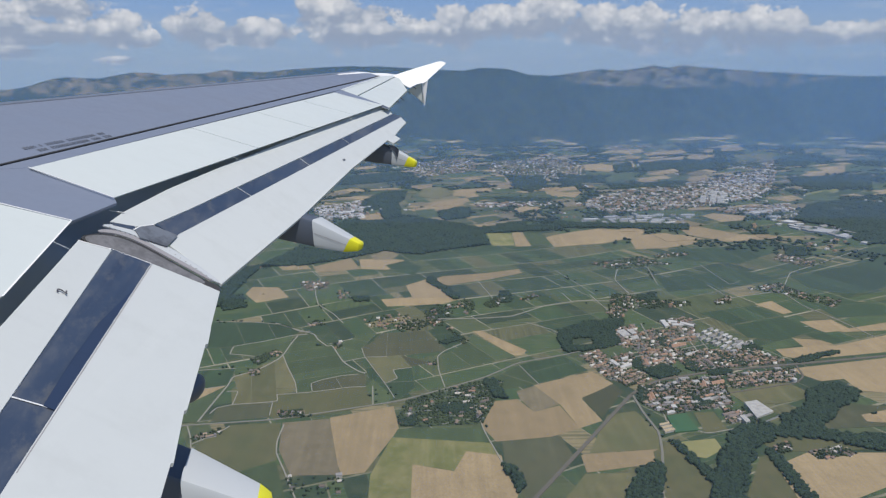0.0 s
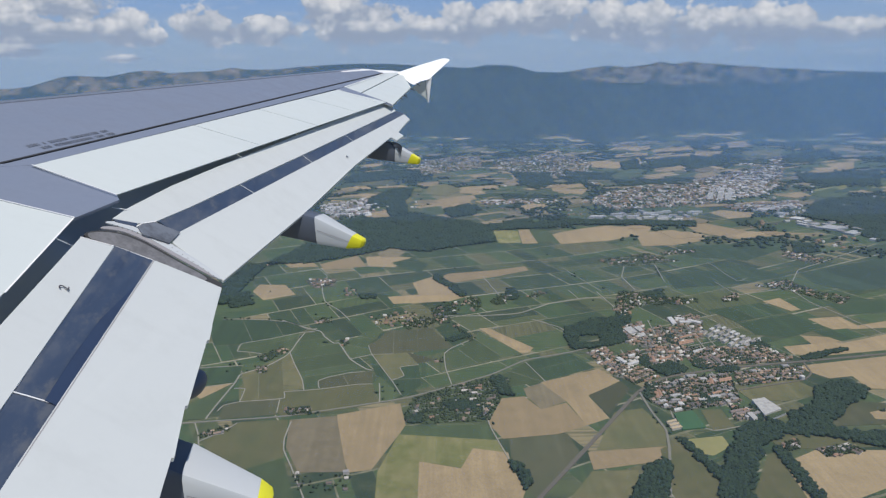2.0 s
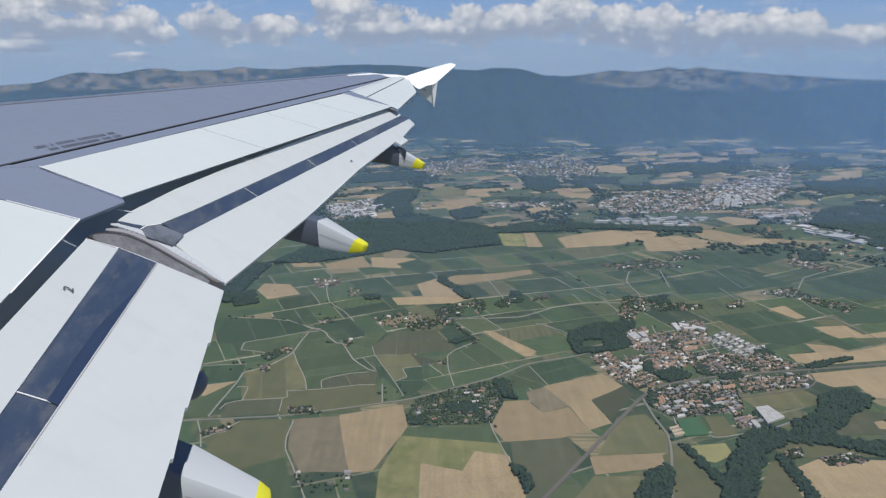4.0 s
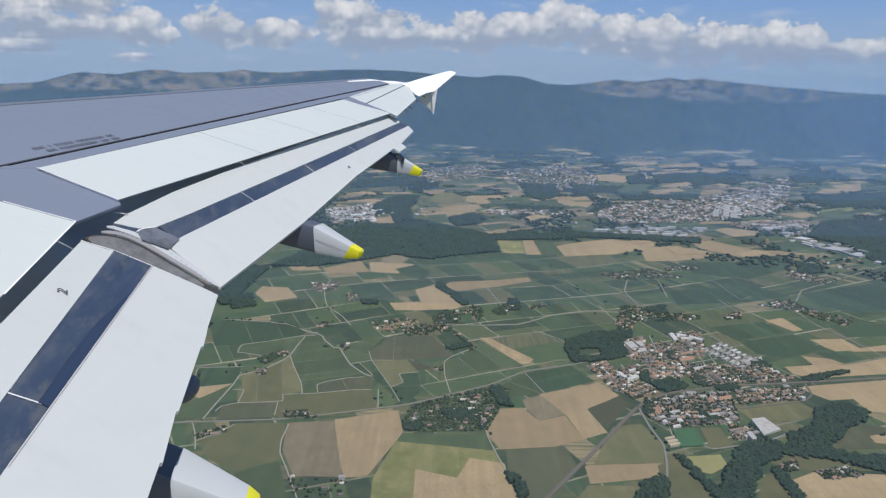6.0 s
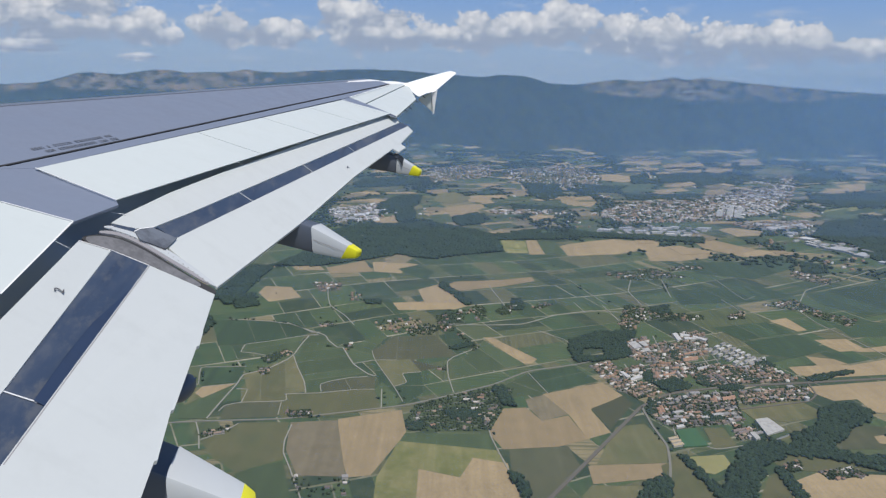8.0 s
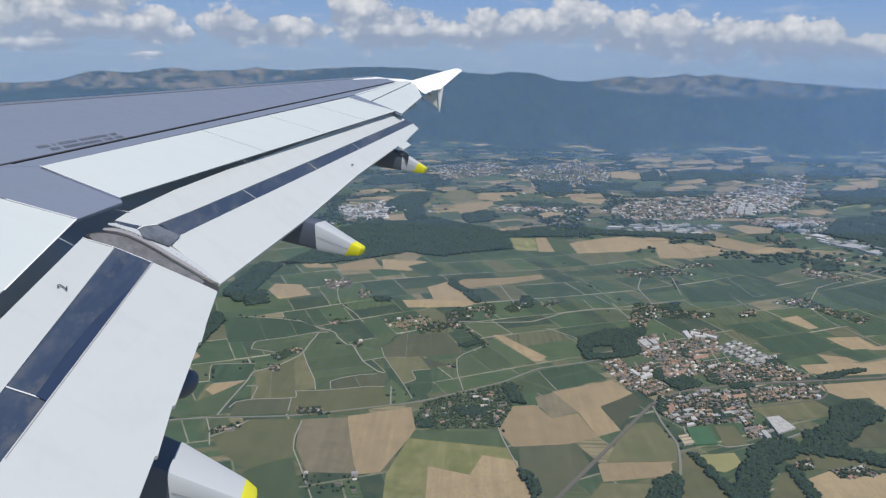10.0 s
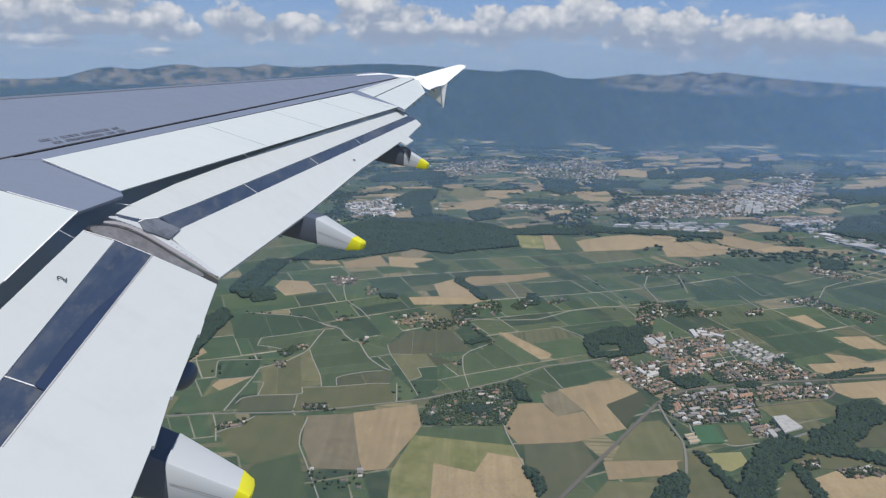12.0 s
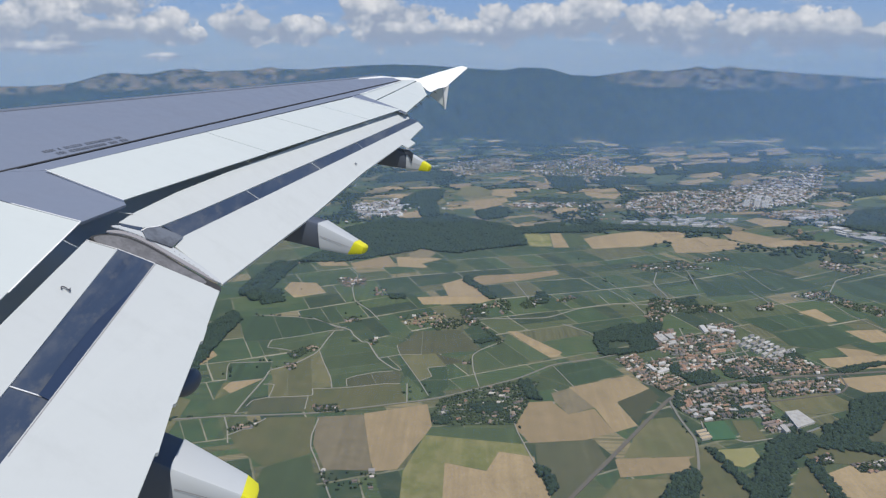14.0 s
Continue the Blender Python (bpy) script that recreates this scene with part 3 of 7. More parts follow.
def plot_mesh(name, pts, z, mat):
    bm = slab_bm([(x, y, z) for x, y in pts], z + 0.2)
    me = bpy.data.meshes.new(name)
    bmesh.ops.recalc_face_normals(bm, faces=bm.faces)
    bm.to_mesh(me)
    bm.free()
    me.materials.append(mat)
    return new(name, me)


def field(crop_key, pts, pick=0):
    """A field; the nearer vineyards and meadows are worked in strips with grass balks between."""
    LAYER[0] += 0.003
    CLEAR.append(pts)
    mats = CROPS[crop_key]
    mat = mats[pick % len(mats)]
    worked = crop_key in "VGOD" and 1000 < max(p[1] for p in pts) < 1900 and plan_area(pts) > 2200
    ob = tagged(plot_mesh("field", pts, LAYER[0], verge_mat if worked else mat), CROP_LABEL[crop_key], "field", "farm fields")
    if not worked:
        return
    rnd = random.Random(int(abs(pts[0][0]) * 7 + pts[0][1]))
    p, q = max(zip(pts, pts[1:] + pts[:1]), key=lambda e: math.dist(*e))
    along = ((q[0] - p[0]) / math.dist(p, q), (q[1] - p[1]) / math.dist(p, q))
    d = along if rnd.random() < 0.6 else (-along[1], along[0])
    reach = [x * d[0] + y * d[1] for x, y in pts]
    lo, hi = min(reach), max(reach)
    n = max(1, min(6, round((hi - lo) / rnd.uniform(34, 62))))
    cuts = [lo + (hi - lo) * (i + (rnd.uniform(-0.25, 0.25) if 0 < i < n else 0)) / n for i in range(n + 1)]
    for c0, c1 in zip(cuts, cuts[1:]):
        strip = half(half(pts, d, c0 + 0.25, 1), d, c1 - 0.25, -1)
        if len(strip) > 2 and plan_area(strip) > 60:
            cx, cy = sum(v[0] for v in strip) / len(strip), sum(v[1] for v in strip) / len(strip)
            size = math.sqrt(plan_area(strip))
            k0 = 1 - 0.45 / size
            part_ob = plot_mesh("strip", [(cx + (x - cx) * k0, cy + (y - cy) * k0) for x, y in strip], LAYER[0] + 0.0015, mat)
            part_ob.parent = ob


ROADS = []


def ribbon(name, label, pts, width, mat, z):
    """A road along a line, smoothed through its corners."""
    p = [Vector((x, y, 0)) for x, y in pts]
    line = []
    for i in range(len(p) - 1):
        a, b, c, d = p[max(i - 1, 0)], p[i], p[i + 1], p[min(i + 2, len(p) - 1)]
        for s in range(6):
            t = s / 6
            m1, m2 = (c - a) * 0.22, (d - b) * 0.22
            line.append(b * (2 * t ** 3 - 3 * t * t + 1) + m1 * (t ** 3 - 2 * t * t + t) + c * (3 * t * t - 2 * t ** 3) + m2 * (t ** 3 - t * t))
    line.append(p[-1])
    ROADS.append(line)
    vs, fs = [], []
    for i, q in enumerate(line):
        t = (line[min(i + 1, len(line) - 1)] - line[max(i - 1, 0)])
        side = Vector((-t.y, t.x, 0)).normalized() * width / 2
        vs += [q + side + Vector((0, 0, z)), q - side + Vector((0, 0, z)), q + side * 1.1, q - side * 1.1]
    for i in range(len(line) - 1):
        k4 = 4 * i
        fs += [(k4, k4 + 1, k4 + 5, k4 + 4), (k4 + 2, k4, k4 + 4, k4 + 6), (k4 + 1, k4 + 3, k4 + 7, k4 + 5)]
    tagged(new(name, mesh_of(name, vs, fs, mat)), label, "road", "country roads", kind="structure")


def parcels():
    """The patchwork that covers the plain: uneven rows of small parcels with tracks and verges between them."""
    rnd = random.Random(4)
    vs, fs = [], []
    turn = radians(24)
    c, s = math.cos(turn), math.sin(turn)

    def place(u, v):
        x, y = u * c - v * s, u * s + v * c
        w = Vector((x * 0.0016, y * 0.0016, 0))
        return (x + 70 * noise.noise(w), y + 70 * noise.noise(w + Vector((9, 4, 0))))

    def plot(u0, v0, u1, v1, g):
        jit = [rnd.uniform(-2.0, 2.0) for _ in range(4)]
        um = (u0 + u1) / 2
        quad = [place(u0 + g, v0 + g), place(um, v0 + g), place(u1 - g, v0 + g), place(u1 - g + jit[0] * 0.1, v1 - g), place(um, v1 - g), place(u0 + g + jit[1] * 0.1, v1 - g)]
        cy = quad[0][1]
        if 500 < cy < 4330 and abs(quad[0][0]) < cy * 0.95 + 250:
            z = rnd.uniform(0.12, 0.2)
            k0 = len(vs)
            vs.extend([(x, y, z) for x, y in quad] + [(x, y, -0.1) for x, y in quad])
            fs.append(tuple(range(k0, k0 + 6)))
            fs.extend([(k0 + i, k0 + 6 + i, k0 + 6 + (i + 1) % 6, k0 + (i + 1) % 6) for i in range(6)])

    # blocks between tracks, each cut into strips one way or the other
    v = -1800.0
    while v < 4700:
        far = max(0.0, v - 1600) / 2500
        high = rnd.uniform(55, 120) * (1 + 0.6 * far)
        u = -1400.0 + rnd.uniform(0, 100)
        while u < 4700:
            wide = rnd.uniform(60, 150) * (1 + 0.6 * far)
            m = rnd.choice((0.4, 0.7, 0.9, 1.2))
            a0, b0, a1, b1 = u + m, v + m + rnd.uniform(0, 2.5), u + wide - m, v + high - m - rnd.uniform(0, 1.5)
            n = rnd.choice((1, 2, 2, 3, 3, 4, 5))
            cuts = sorted([0.0, 1.0] + [(i + 1) / n + rnd.uniform(-0.25, 0.25) / n for i in range(n - 1)])
            along = rnd.random() < 0.45
            for c0, c1 in zip(cuts, cuts[1:]):
                g = rnd.choice((0.12, 0.25, 0.45))
                if along:
                    plot(a0, b0 + (b1 - b0) * c0, a1, b0 + (b1 - b0) * c1, g)
                else:
                    plot(a0 + (a1 - a0) * c0, b0, a0 + (a1 - a0) * c1, b1, g)
            u += wide
        v += high
    tagged(new("vine_parcels", mesh_of("vine_parcels", vs, fs, vine_mat)), "patchwork of green vineyard and meadow parcels with pale tracks between", "farmland", kind="stuff")


parcels()
field("W", [(-137, 889), (-55, 920), (-45, 856), (-80, 753), (-106, 747), (-123, 810)], 1)
field("B", [(-197, 877), (-137, 886), (-108, 749), (-163, 749), (-188, 807)], 1)
field("O", [(-295, 822), (-261, 873), (-199, 877), (-190, 807), (-186, 783), (-234, 753), (-273, 787)], 1)
field("G", [(-233, 751), (-186, 780), (-139, 638), (-197, 628), (-240, 627)], 1)
field("G", [(-46, 856), (60, 856), (68, 817), (-53, 831)], 2)
field("L", [(-53, 834), (69, 816), (79, 780), (40, 797), (26, 753), (-26, 769), (-26, 635), (-70, 634), (-73, 748)], 1)
field("W", [(-26, 769), (22, 753), (38, 797), (79, 786), (80, 755), (90, 705), (70, 640), (-26, 635)], 2)
field("O", [(170, 743), (222, 743), (205, 679), (127, 676)], 2)
field("D", [(83, 819), (157, 830), (165, 777), (117, 711), (103, 690), (94, 700), (81, 761)], 1)
field("W", [(52, 926), (115, 936), (133, 897), (170, 915), (185, 850), (146, 829), (76, 819), (62, 854)], 3)
field("B", [(117, 961), (148, 981), (171, 918), (133, 897), (119, 936)], 2)
field("W", [(144, 981), (238, 1026), (259, 982), (204, 934), (218, 869), (185, 850), (171, 918)], 4)
field("D", [(205, 937), (259, 980), (267, 955), (219, 877)], 2)
field("G", [(75, 991), (131, 1055), (150, 985), (102, 968)], 3)
field("V", [(131, 1055), (206, 1089), (234, 1030), (150, 985)], 1)
field("W", [(68, 1206), (83, 1207), (151, 1113), (140, 1094), (126, 1093)], 5)
field("D", [(-88, 1201), (-15, 1211), (23, 1118), (-71, 1095), (-100, 1173)], 3)
field("V", [(-10, 1212), (20, 1231), (47, 1156), (21, 1125)], 2)
field("G", [(52, 1144), (68, 1192), (130, 1089), (18, 1034), (11, 1093)], 4)
field("G", [(-177, 1006), (-135, 1033), (-101, 1031), (-99, 975), (-175, 967)], 5)
field("O", [(-290, 980), (-270, 1065), (-249, 1089), (-195, 970), (-221, 961), (-216, 938), (-276, 929)], 2)
field("O", [(-220, 961), (-99, 975), (-89, 923), (-208, 899)], 3)
field("V", [(-290, 925), (-223, 932), (-219, 887), (-292, 878)], 3)
field("V", [(-116, 1097), (-77, 1054), (-30, 948), (-75, 928), (-90, 991)], 4)
field("D", [(-107, 1098), (-53, 1101), (-3, 1069), (-59, 1044), (-72, 992)], 4)
field("O", [(-352, 948), (-354, 976), (-303, 995), (-350, 918)], 4)
field("W", [(-380, 1437), (-377, 1485), (-322, 1481), (-288, 1413), (-345, 1379)], 6)
field("W", [(-357, 1648), (-304, 1678), (-274, 1620), (-338, 1615)], 7)
field("W", [(-275, 1640), (-195, 1715), (-164, 1616), (-257, 1593)], 8)
field("W", [(-174, 1701), (-113, 1707), (-65, 1690), (-100, 1607), (-161, 1616)], 9)
field("B", [(-149, 1736), (-112, 1796), (-81, 1742), (-96, 1698), (-139, 1694)], 3)
field("V", [(-109, 1645), (-64, 1685), (-23, 1628), (-40, 1557), (-86, 1599)], 5)
field("W", [(-102, 1390), (-41, 1402), (-56, 1483), (-3, 1538), (52, 1384), (20, 1357), (-88, 1346)], 10)
field("W", [(-3, 1516), (22, 1549), (122, 1570), (194, 1600), (199, 1568), (118, 1518), (21, 1477)], 11)
field("L", [(149, 1976), (216, 1956), (210, 1822), (153, 1822)], 2)
field("W", [(218, 1969), (249, 1973), (252, 1814), (212, 1810)], 12)
field("G", [(248, 1959), (294, 1964), (317, 1862), (252, 1814)], 6)
field("W", [(302, 1911), (389, 1973), (466, 2009), (589, 1967), (549, 1904), (435, 1832), (308, 1802)], 13)
field("W", [(529, 1915), (636, 1945), (694, 1827), (585, 1777), (506, 1770), (518, 1870)], 14)
field("W", [(687, 2033), (748, 2025), (830, 1913), (989, 1885), (761, 1833), (688, 1918)], 15)
field("W", [(814, 2167), (862, 2205), (946, 2158), (914, 2101), (840, 2078)], 16)
field("W", [(615, 1330), (656, 1350), (664, 1281), (643, 1273)], 17)
field("W", [(653, 1231), (713, 1240), (722, 1187), (670, 1176), (661, 1196)], 18)
field("W", [(551, 1103), (636, 1119), (657, 1116), (829, 1186), (772, 1095), (576, 1060), (551, 1074)], 19)
field("W", [(601, 1151), (643, 1141), (655, 1121), (601, 1113)], 20)
field("W", [(543, 1027), (758, 1073), (669, 932), (599, 946), (598, 987), (561, 980), (542, 1007)], 21)
field("W", [(694, 1185), (865, 1242), (829, 1186), (700, 1177)], 22)
field("O", [(414, 945), (507, 986), (526, 942), (510, 924), (465, 910), (421, 915)], 5)
field("O", [(343, 888), (370, 889), (370, 840), (339, 832)], 6)
field("L", [(287, 809), (345, 818), (345, 792), (318, 772), (292, 783)], 3)
field("W", [(173, 784), (269, 795), (260, 763), (172, 745)], 23)
field("O", [(228, 885), (268, 895), (281, 836), (269, 795), (184, 788)], 7)
field("O", [(260, 788), (287, 809), (306, 765), (298, 649), (240, 647)], 8)
field("W", [(393, 754), (441, 781), (571, 777), (540, 729), (377, 653)], 24)
field("O", [(395, 814), (436, 829), (596, 816), (579, 789), (442, 783), (404, 788)], 9)
field("D", [(483, 853), (548, 910), (642, 890), (613, 844), (483, 838)], 5)
field("W", [(559, 874), (614, 892), (589, 850), (556, 856)], 25)
field("O", [(308, 651), (380, 771), (393, 779), (382, 653)], 10)
field("W", [(-73, 2325), (102, 2417), (117, 2320), (-44, 2255)], 26)
field("W", [(81, 2673), (134, 2705), (190, 2459), (142, 2453)], 27)
field("W", [(245, 2926), (307, 2980), (304, 2730), (248, 2696)], 28)
field("B", [(-380, 2632), (-280, 2749), (-262, 2674), (-360, 2563)], 4)
field("W", [(-365, 2461), (-220, 2559), (-218, 2427), (-332, 2361)], 29)
field("B", [(-238, 2249), (-168, 2258), (-128, 2175), (-210, 2149)], 5)
field("W", [(-57, 2782), (8, 2806), (4, 2712), (-51, 2704)], 30)
field("W", [(77, 2975), (255, 3050), (237, 2969), (85, 2859)], 31)
field("W", [(414, 2682), (538, 2737), (536, 2616), (422, 2532)], 32)
field("B", [(529, 3392), (674, 3622), (663, 3339), (532, 3245)], 6)
field("W", [(934, 3902), (1146, 3969), (1097, 3790), (909, 3732)], 33)
field("W", [(778, 3397), (953, 3465), (900, 3236), (763, 3163)], 34)
field("W", [(1090, 3766), (1339, 3907), (1290, 3735), (1072, 3651)], 35)
field("W", [(1258, 3621), (1415, 3670), (1372, 3538), (1236, 3475)], 36)
field("W", [(862, 3592), (1042, 3646), (1006, 3514), (847, 3467)], 37)
field("W", [(1594, 4083), (1731, 4136), (1637, 3868), (1541, 3850)], 38)
field("W", [(1889, 4485), (2341, 4712), (2195, 4340), (1908, 4368)], 39)
field("W", [(1602, 3133), (1848, 3252), (1710, 3000), (1521, 2944)], 40)
field("B", [(2030, 3825), (2154, 3894), (2007, 3607), (1913, 3571)], 7)
field("B", [(918, 3106), (1004, 3152), (971, 3022), (891, 2995)], 8)
field("B", [(1040, 2902), (1127, 2943), (1090, 2841), (1018, 2805)], 9)
field("W", [(1404, 2530), (1741, 2626), (1668, 2511), (1385, 2456)], 41)
field("B", [(1113, 2320), (1316, 2362), (1280, 2295), (1092, 2256)], 10)
field("B", [(103, 2185), (253, 2237), (254, 2161), (123, 2090)], 11)
field("L", [(1311, 2539), (1475, 2626), (1417, 2480), (1267, 2394)], 4)
field("W", [(-535, 1071), (-469, 1175), (-398, 1080), (-441, 953)], 42)
field("O", [(-511, 848), (-472, 951), (-381, 920), (-370, 772), (-491, 651)], 11)
field("G", [(-782, 1271), (-653, 1348), (-499, 1230), (-567, 1047)], 7)
field("B", [(917, 1396), (1122, 1447), (1052, 1277), (861, 1236)], 12)
field("V", [(492, 1284), (607, 1323), (633, 1264), (524, 1219)], 6)
field("V", [(522, 1214), (636, 1258), (654, 1182), (577, 1140), (528, 1156)], 7)
field("V", [(723, 1364), (844, 1330), (880, 1266), (727, 1247)], 8)
field("V", [(481, 1514), (686, 1573), (738, 1494), (635, 1447), (475, 1416)], 9)
field("V", [(772, 1517), (1013, 1623), (1013, 1476), (826, 1372), (770, 1439)], 10)
field("V", [(580, 1760), (861, 1797), (845, 1731), (705, 1620), (588, 1658)], 11)
field("G", [(270, 1104), (321, 1139), (324, 1112), (283, 1082), (275, 1093)], 8)
field("O", [(429, 1176), (441, 1151), (429, 1126), (414, 1130)], 12)
field("V", [(-419, 1257), (-392, 1271), (-316, 1264), (-269, 1249), (-231, 1214), (-240, 1196), (-285, 1169), (-328, 1148), (-372, 1140)], 0)
field("G", [(-327, 1115), (-328, 1148), (-285, 1169), (-240, 1196), (-237, 1154), (-240, 1111), (-246, 1089), (-285, 1103), (-307, 1111)], 2)
field("V", [(-368, 1048), (-303, 1056), (-299, 1024), (-299, 993), (-345, 979), (-354, 990)], 4)
field("G", [(-232, 1194), (-206, 1201), (-166, 1143), (-141, 1077), (-114, 1039), (-138, 1023), (-165, 1009), (-178, 996), (-173, 971), (-194, 966), (-203, 1003), (-225, 1061), (-242, 1111), (-237, 1154)], 6)
field("O", [(-246, 1089), (-242, 1111), (-225, 1061), (-203, 1003), (-198, 983), (-226, 982), (-244, 1066)], 8)
field("O", [(-298, 1024), (-268, 1049), (-247, 1077), (-221, 961), (-217, 941), (-238, 936), (-276, 931), (-279, 973)], 10)
field("D", [(-295, 921), (-276, 931), (-222, 936), (-217, 892), (-291, 881)], 12)
field("O", [(-221, 961), (-175, 967), (-122, 982), (-98, 983), (-84, 922), (-120, 908), (-175, 891), (-209, 886), (-218, 897), (-222, 936)], 14)
field("D", [(-173, 971), (-178, 996), (-165, 1009), (-113, 1028), (-102, 1027), (-98, 983), (-122, 982)], 16)
field("G", [(-98, 983), (-90, 1011), (-55, 946), (-69, 926), (-83, 922)], 18)
field("D", [(-117, 1133), (-78, 1202), (-39, 1204), (-35, 1102), (-74, 1095), (-108, 1093)], 20)
field("O", [(-108, 1093), (-74, 1095), (-53, 1101), (-33, 1050), (-61, 1042), (-54, 1011), (-71, 994)], 22)
field("V", [(-71, 994), (-54, 1011), (-61, 1042), (-33, 1050), (-27, 976), (-50, 939), (-55, 946)], 24)
field("G", [(-159, 1138), (-124, 1199), (-98, 1200), (-117, 1133), (-108, 1093), (-140, 1077)], 26)
field("W", [(-349, 958), (-345, 979), (-301, 993), (-333, 942)], 28)
field("G", [(-356, 911), (-333, 942), (-299, 993), (-305, 926), (-308, 882), (-344, 880)], 30)
ribbon("farm_track", "pale farm track between the vineyards", [(-283, 1260), (-247, 1230), (-206, 1201), (-195, 1175), (-176, 1145), (-166, 1143), (-141, 1077), (-114, 1039), (-102, 1031)], 2.2, track_mat, 0.9)
ribbon("farm_track", "pale farm track between the vineyards", [(-88, 984), (-83, 922)], 1.5, track_mat, 0.9)
ribbon("farm_track", "pale farm track between the vineyards", [(-392, 1271), (-316, 1264), (-269, 1249), (-231, 1214), (-214, 1215)], 1.6, track_mat, 0.9)
ribbon("farm_track", "pale farm track between the vineyards", [(-327, 1115), (-328, 1148), (-285, 1169), (-240, 1196), (-216, 1201)], 1.5, track_mat, 0.9)
ribbon("farm_track", "pale farm track between the vineyards", [(-327, 1115), (-307, 1111), (-285, 1103)], 1.3, track_mat, 0.9)
ribbon("farm_track", "pale farm track between the vineyards", [(-232, 1194), (-237, 1154), (-240, 1111), (-246, 1089), (-268, 1049), (-298, 1024), (-299, 993), (-305, 926), (-308, 882)], 2.0, track_mat, 0.9)
ribbon("farm_track", "pale farm track between the vineyards", [(-242, 1111), (-225, 1061), (-203, 1003), (-194, 966)], 1.5, track_mat, 0.9)
ribbon("farm_track", "pale farm track between the vineyards", [(-173, 971), (-178, 996), (-165, 1009), (-138, 1023), (-113, 1028)], 1.3, track_mat, 0.9)
ribbon("farm_track", "pale farm track between the vineyards", [(-221, 961), (-175, 967), (-122, 982), (-98, 983)], 1.3, track_mat, 0.9)
ribbon("farm_track", "pale farm track between the vineyards", [(-221, 961), (-217, 941), (-238, 936), (-276, 931), (-295, 921), (-299, 904)], 1.5, track_mat, 0.9)
ribbon("farm_track", "pale farm track between the vineyards", [(-276, 931), (-279, 973), (-295, 974)], 1.3, track_mat, 0.9)
ribbon("farm_track", "pale farm track between the vineyards", [(-222, 936), (-218, 897)], 1.3, track_mat, 0.9)
ribbon("farm_track", "pale farm track between the vineyards", [(-345, 979), (-301, 993)], 1.3, track_mat, 0.9)
ribbon("farm_track", "pale farm track between the vineyards", [(-354, 990), (-368, 1048), (-303, 1056)], 1.2, track_mat, 0.9)
ribbon("farm_track", "pale farm track between the vineyards", [(-318, 871), (-305, 842), (-292, 803)], 1.6, track_mat, 0.9)
ribbon("farm_track", "pale farm track between the vineyards", [(-298, 824), (-274, 850), (-263, 870)], 1.3, track_mat, 0.9)
ribbon("farm_track", "pale farm track between the vineyards", [(-194, 871), (-194, 829), (-189, 799), (-173, 761), (-163, 736), (-135, 666)], 1.6, track_mat, 0.9)
ribbon("farm_track", "pale farm track between the vineyards", [(-117, 1133), (-108, 1093), (-71, 994), (-55, 946)], 1.2, track_mat, 0.9)
ribbon("farm_track", "pale farm track between the vineyards", [(-140, 1077), (-108, 1093), (-74, 1095)], 1.2, track_mat, 0.9)
ribbon("farm_track", "pale farm track between the vineyards", [(-71, 994), (-54, 1011), (-61, 1042), (-33, 1050)], 1.3, track_mat, 0.9)
ribbon("road", "grey asphalt country road", [(69, 641), (117, 711), (171, 790), (225, 870), (277, 946), (329, 991), (422, 1020), (550, 1042), (762, 1079)], 5.0, asphalt, 1.0)
ribbon("road", "dusty pale country road", [(-629, 834), (-511, 848), (-381, 863), (-312, 874), (-205, 887), (-52, 934), (18, 974), (76, 1011), (132, 1062), (211, 1094), (257, 1120)], 2.6, dusty_road, 1.0)
ribbon("farm_track", "pale farm track between the fields", [(16, 978), (8, 1038), (7, 1093), (19, 1117), (57, 1157)], 1.5, track_mat, 0.9)
ribbon("farm_track", "pale farm track between the fields", [(56, 917), (63, 847), (79, 767), (80, 755)], 1.5, track_mat, 0.9)
ribbon("road", "dusty pale country road", [(277, 946), (277, 888), (281, 836), (271, 788), (250, 717), (229, 647)], 3.1, dusty_road, 1.0)
ribbon("farm_track", "pale farm track between the fields", [(15, 1272), (71, 1270), (144, 1281), (214, 1337), (284, 1366), (349, 1361)], 1.9, track_mat, 0.9)
ribbon("farm_track", "pale farm track between the fields", [(166, 1247), (206, 1207), (220, 1173)], 1.3, track_mat, 0.9)
ribbon("farm_track", "pale farm track between the fields", [(260, 1418), (271, 1355)], 1.3, track_mat, 0.9)
ribbon("farm_track", "pale farm track between the fields", [(418, 1596), (390, 1506), (394, 1410)], 1.9, track_mat, 0.9)
ribbon("farm_track", "pale farm track between the fields", [(487, 1601), (469, 1465)], 1.5, track_mat, 0.9)
ribbon("farm_track", "pale farm track between the fields", [(702, 1415), (702, 1320), (723, 1241), (741, 1150)], 1.5, track_mat, 0.9)
ribbon("farm_track", "pale farm track between the fields", [(557, 1362), (702, 1415), (782, 1538), (861, 1597), (1083, 1763)], 1.7, track_mat, 0.9)
ribbon("farm_track", "pale farm track between the fields", [(-274, 1606), (-243, 1540), (-240, 1448), (-221, 1363), (-186, 1308), (-161, 1254)], 1.7, track_mat, 0.9)
ribbon("farm_track", "pale farm track between the fields", [(131, 1055), (152, 982)], 1.1, track_mat, 0.9)
ribbon("road", "grey asphalt country road", [(117, 2320), (205, 2285), (277, 2139), (350, 2070)], 3.1, asphalt, 1.0)
ribbon("road", "grey asphalt country road", [(410, 944), (519, 975), (544, 999), (552, 1038)], 2.6, asphalt, 1.0)
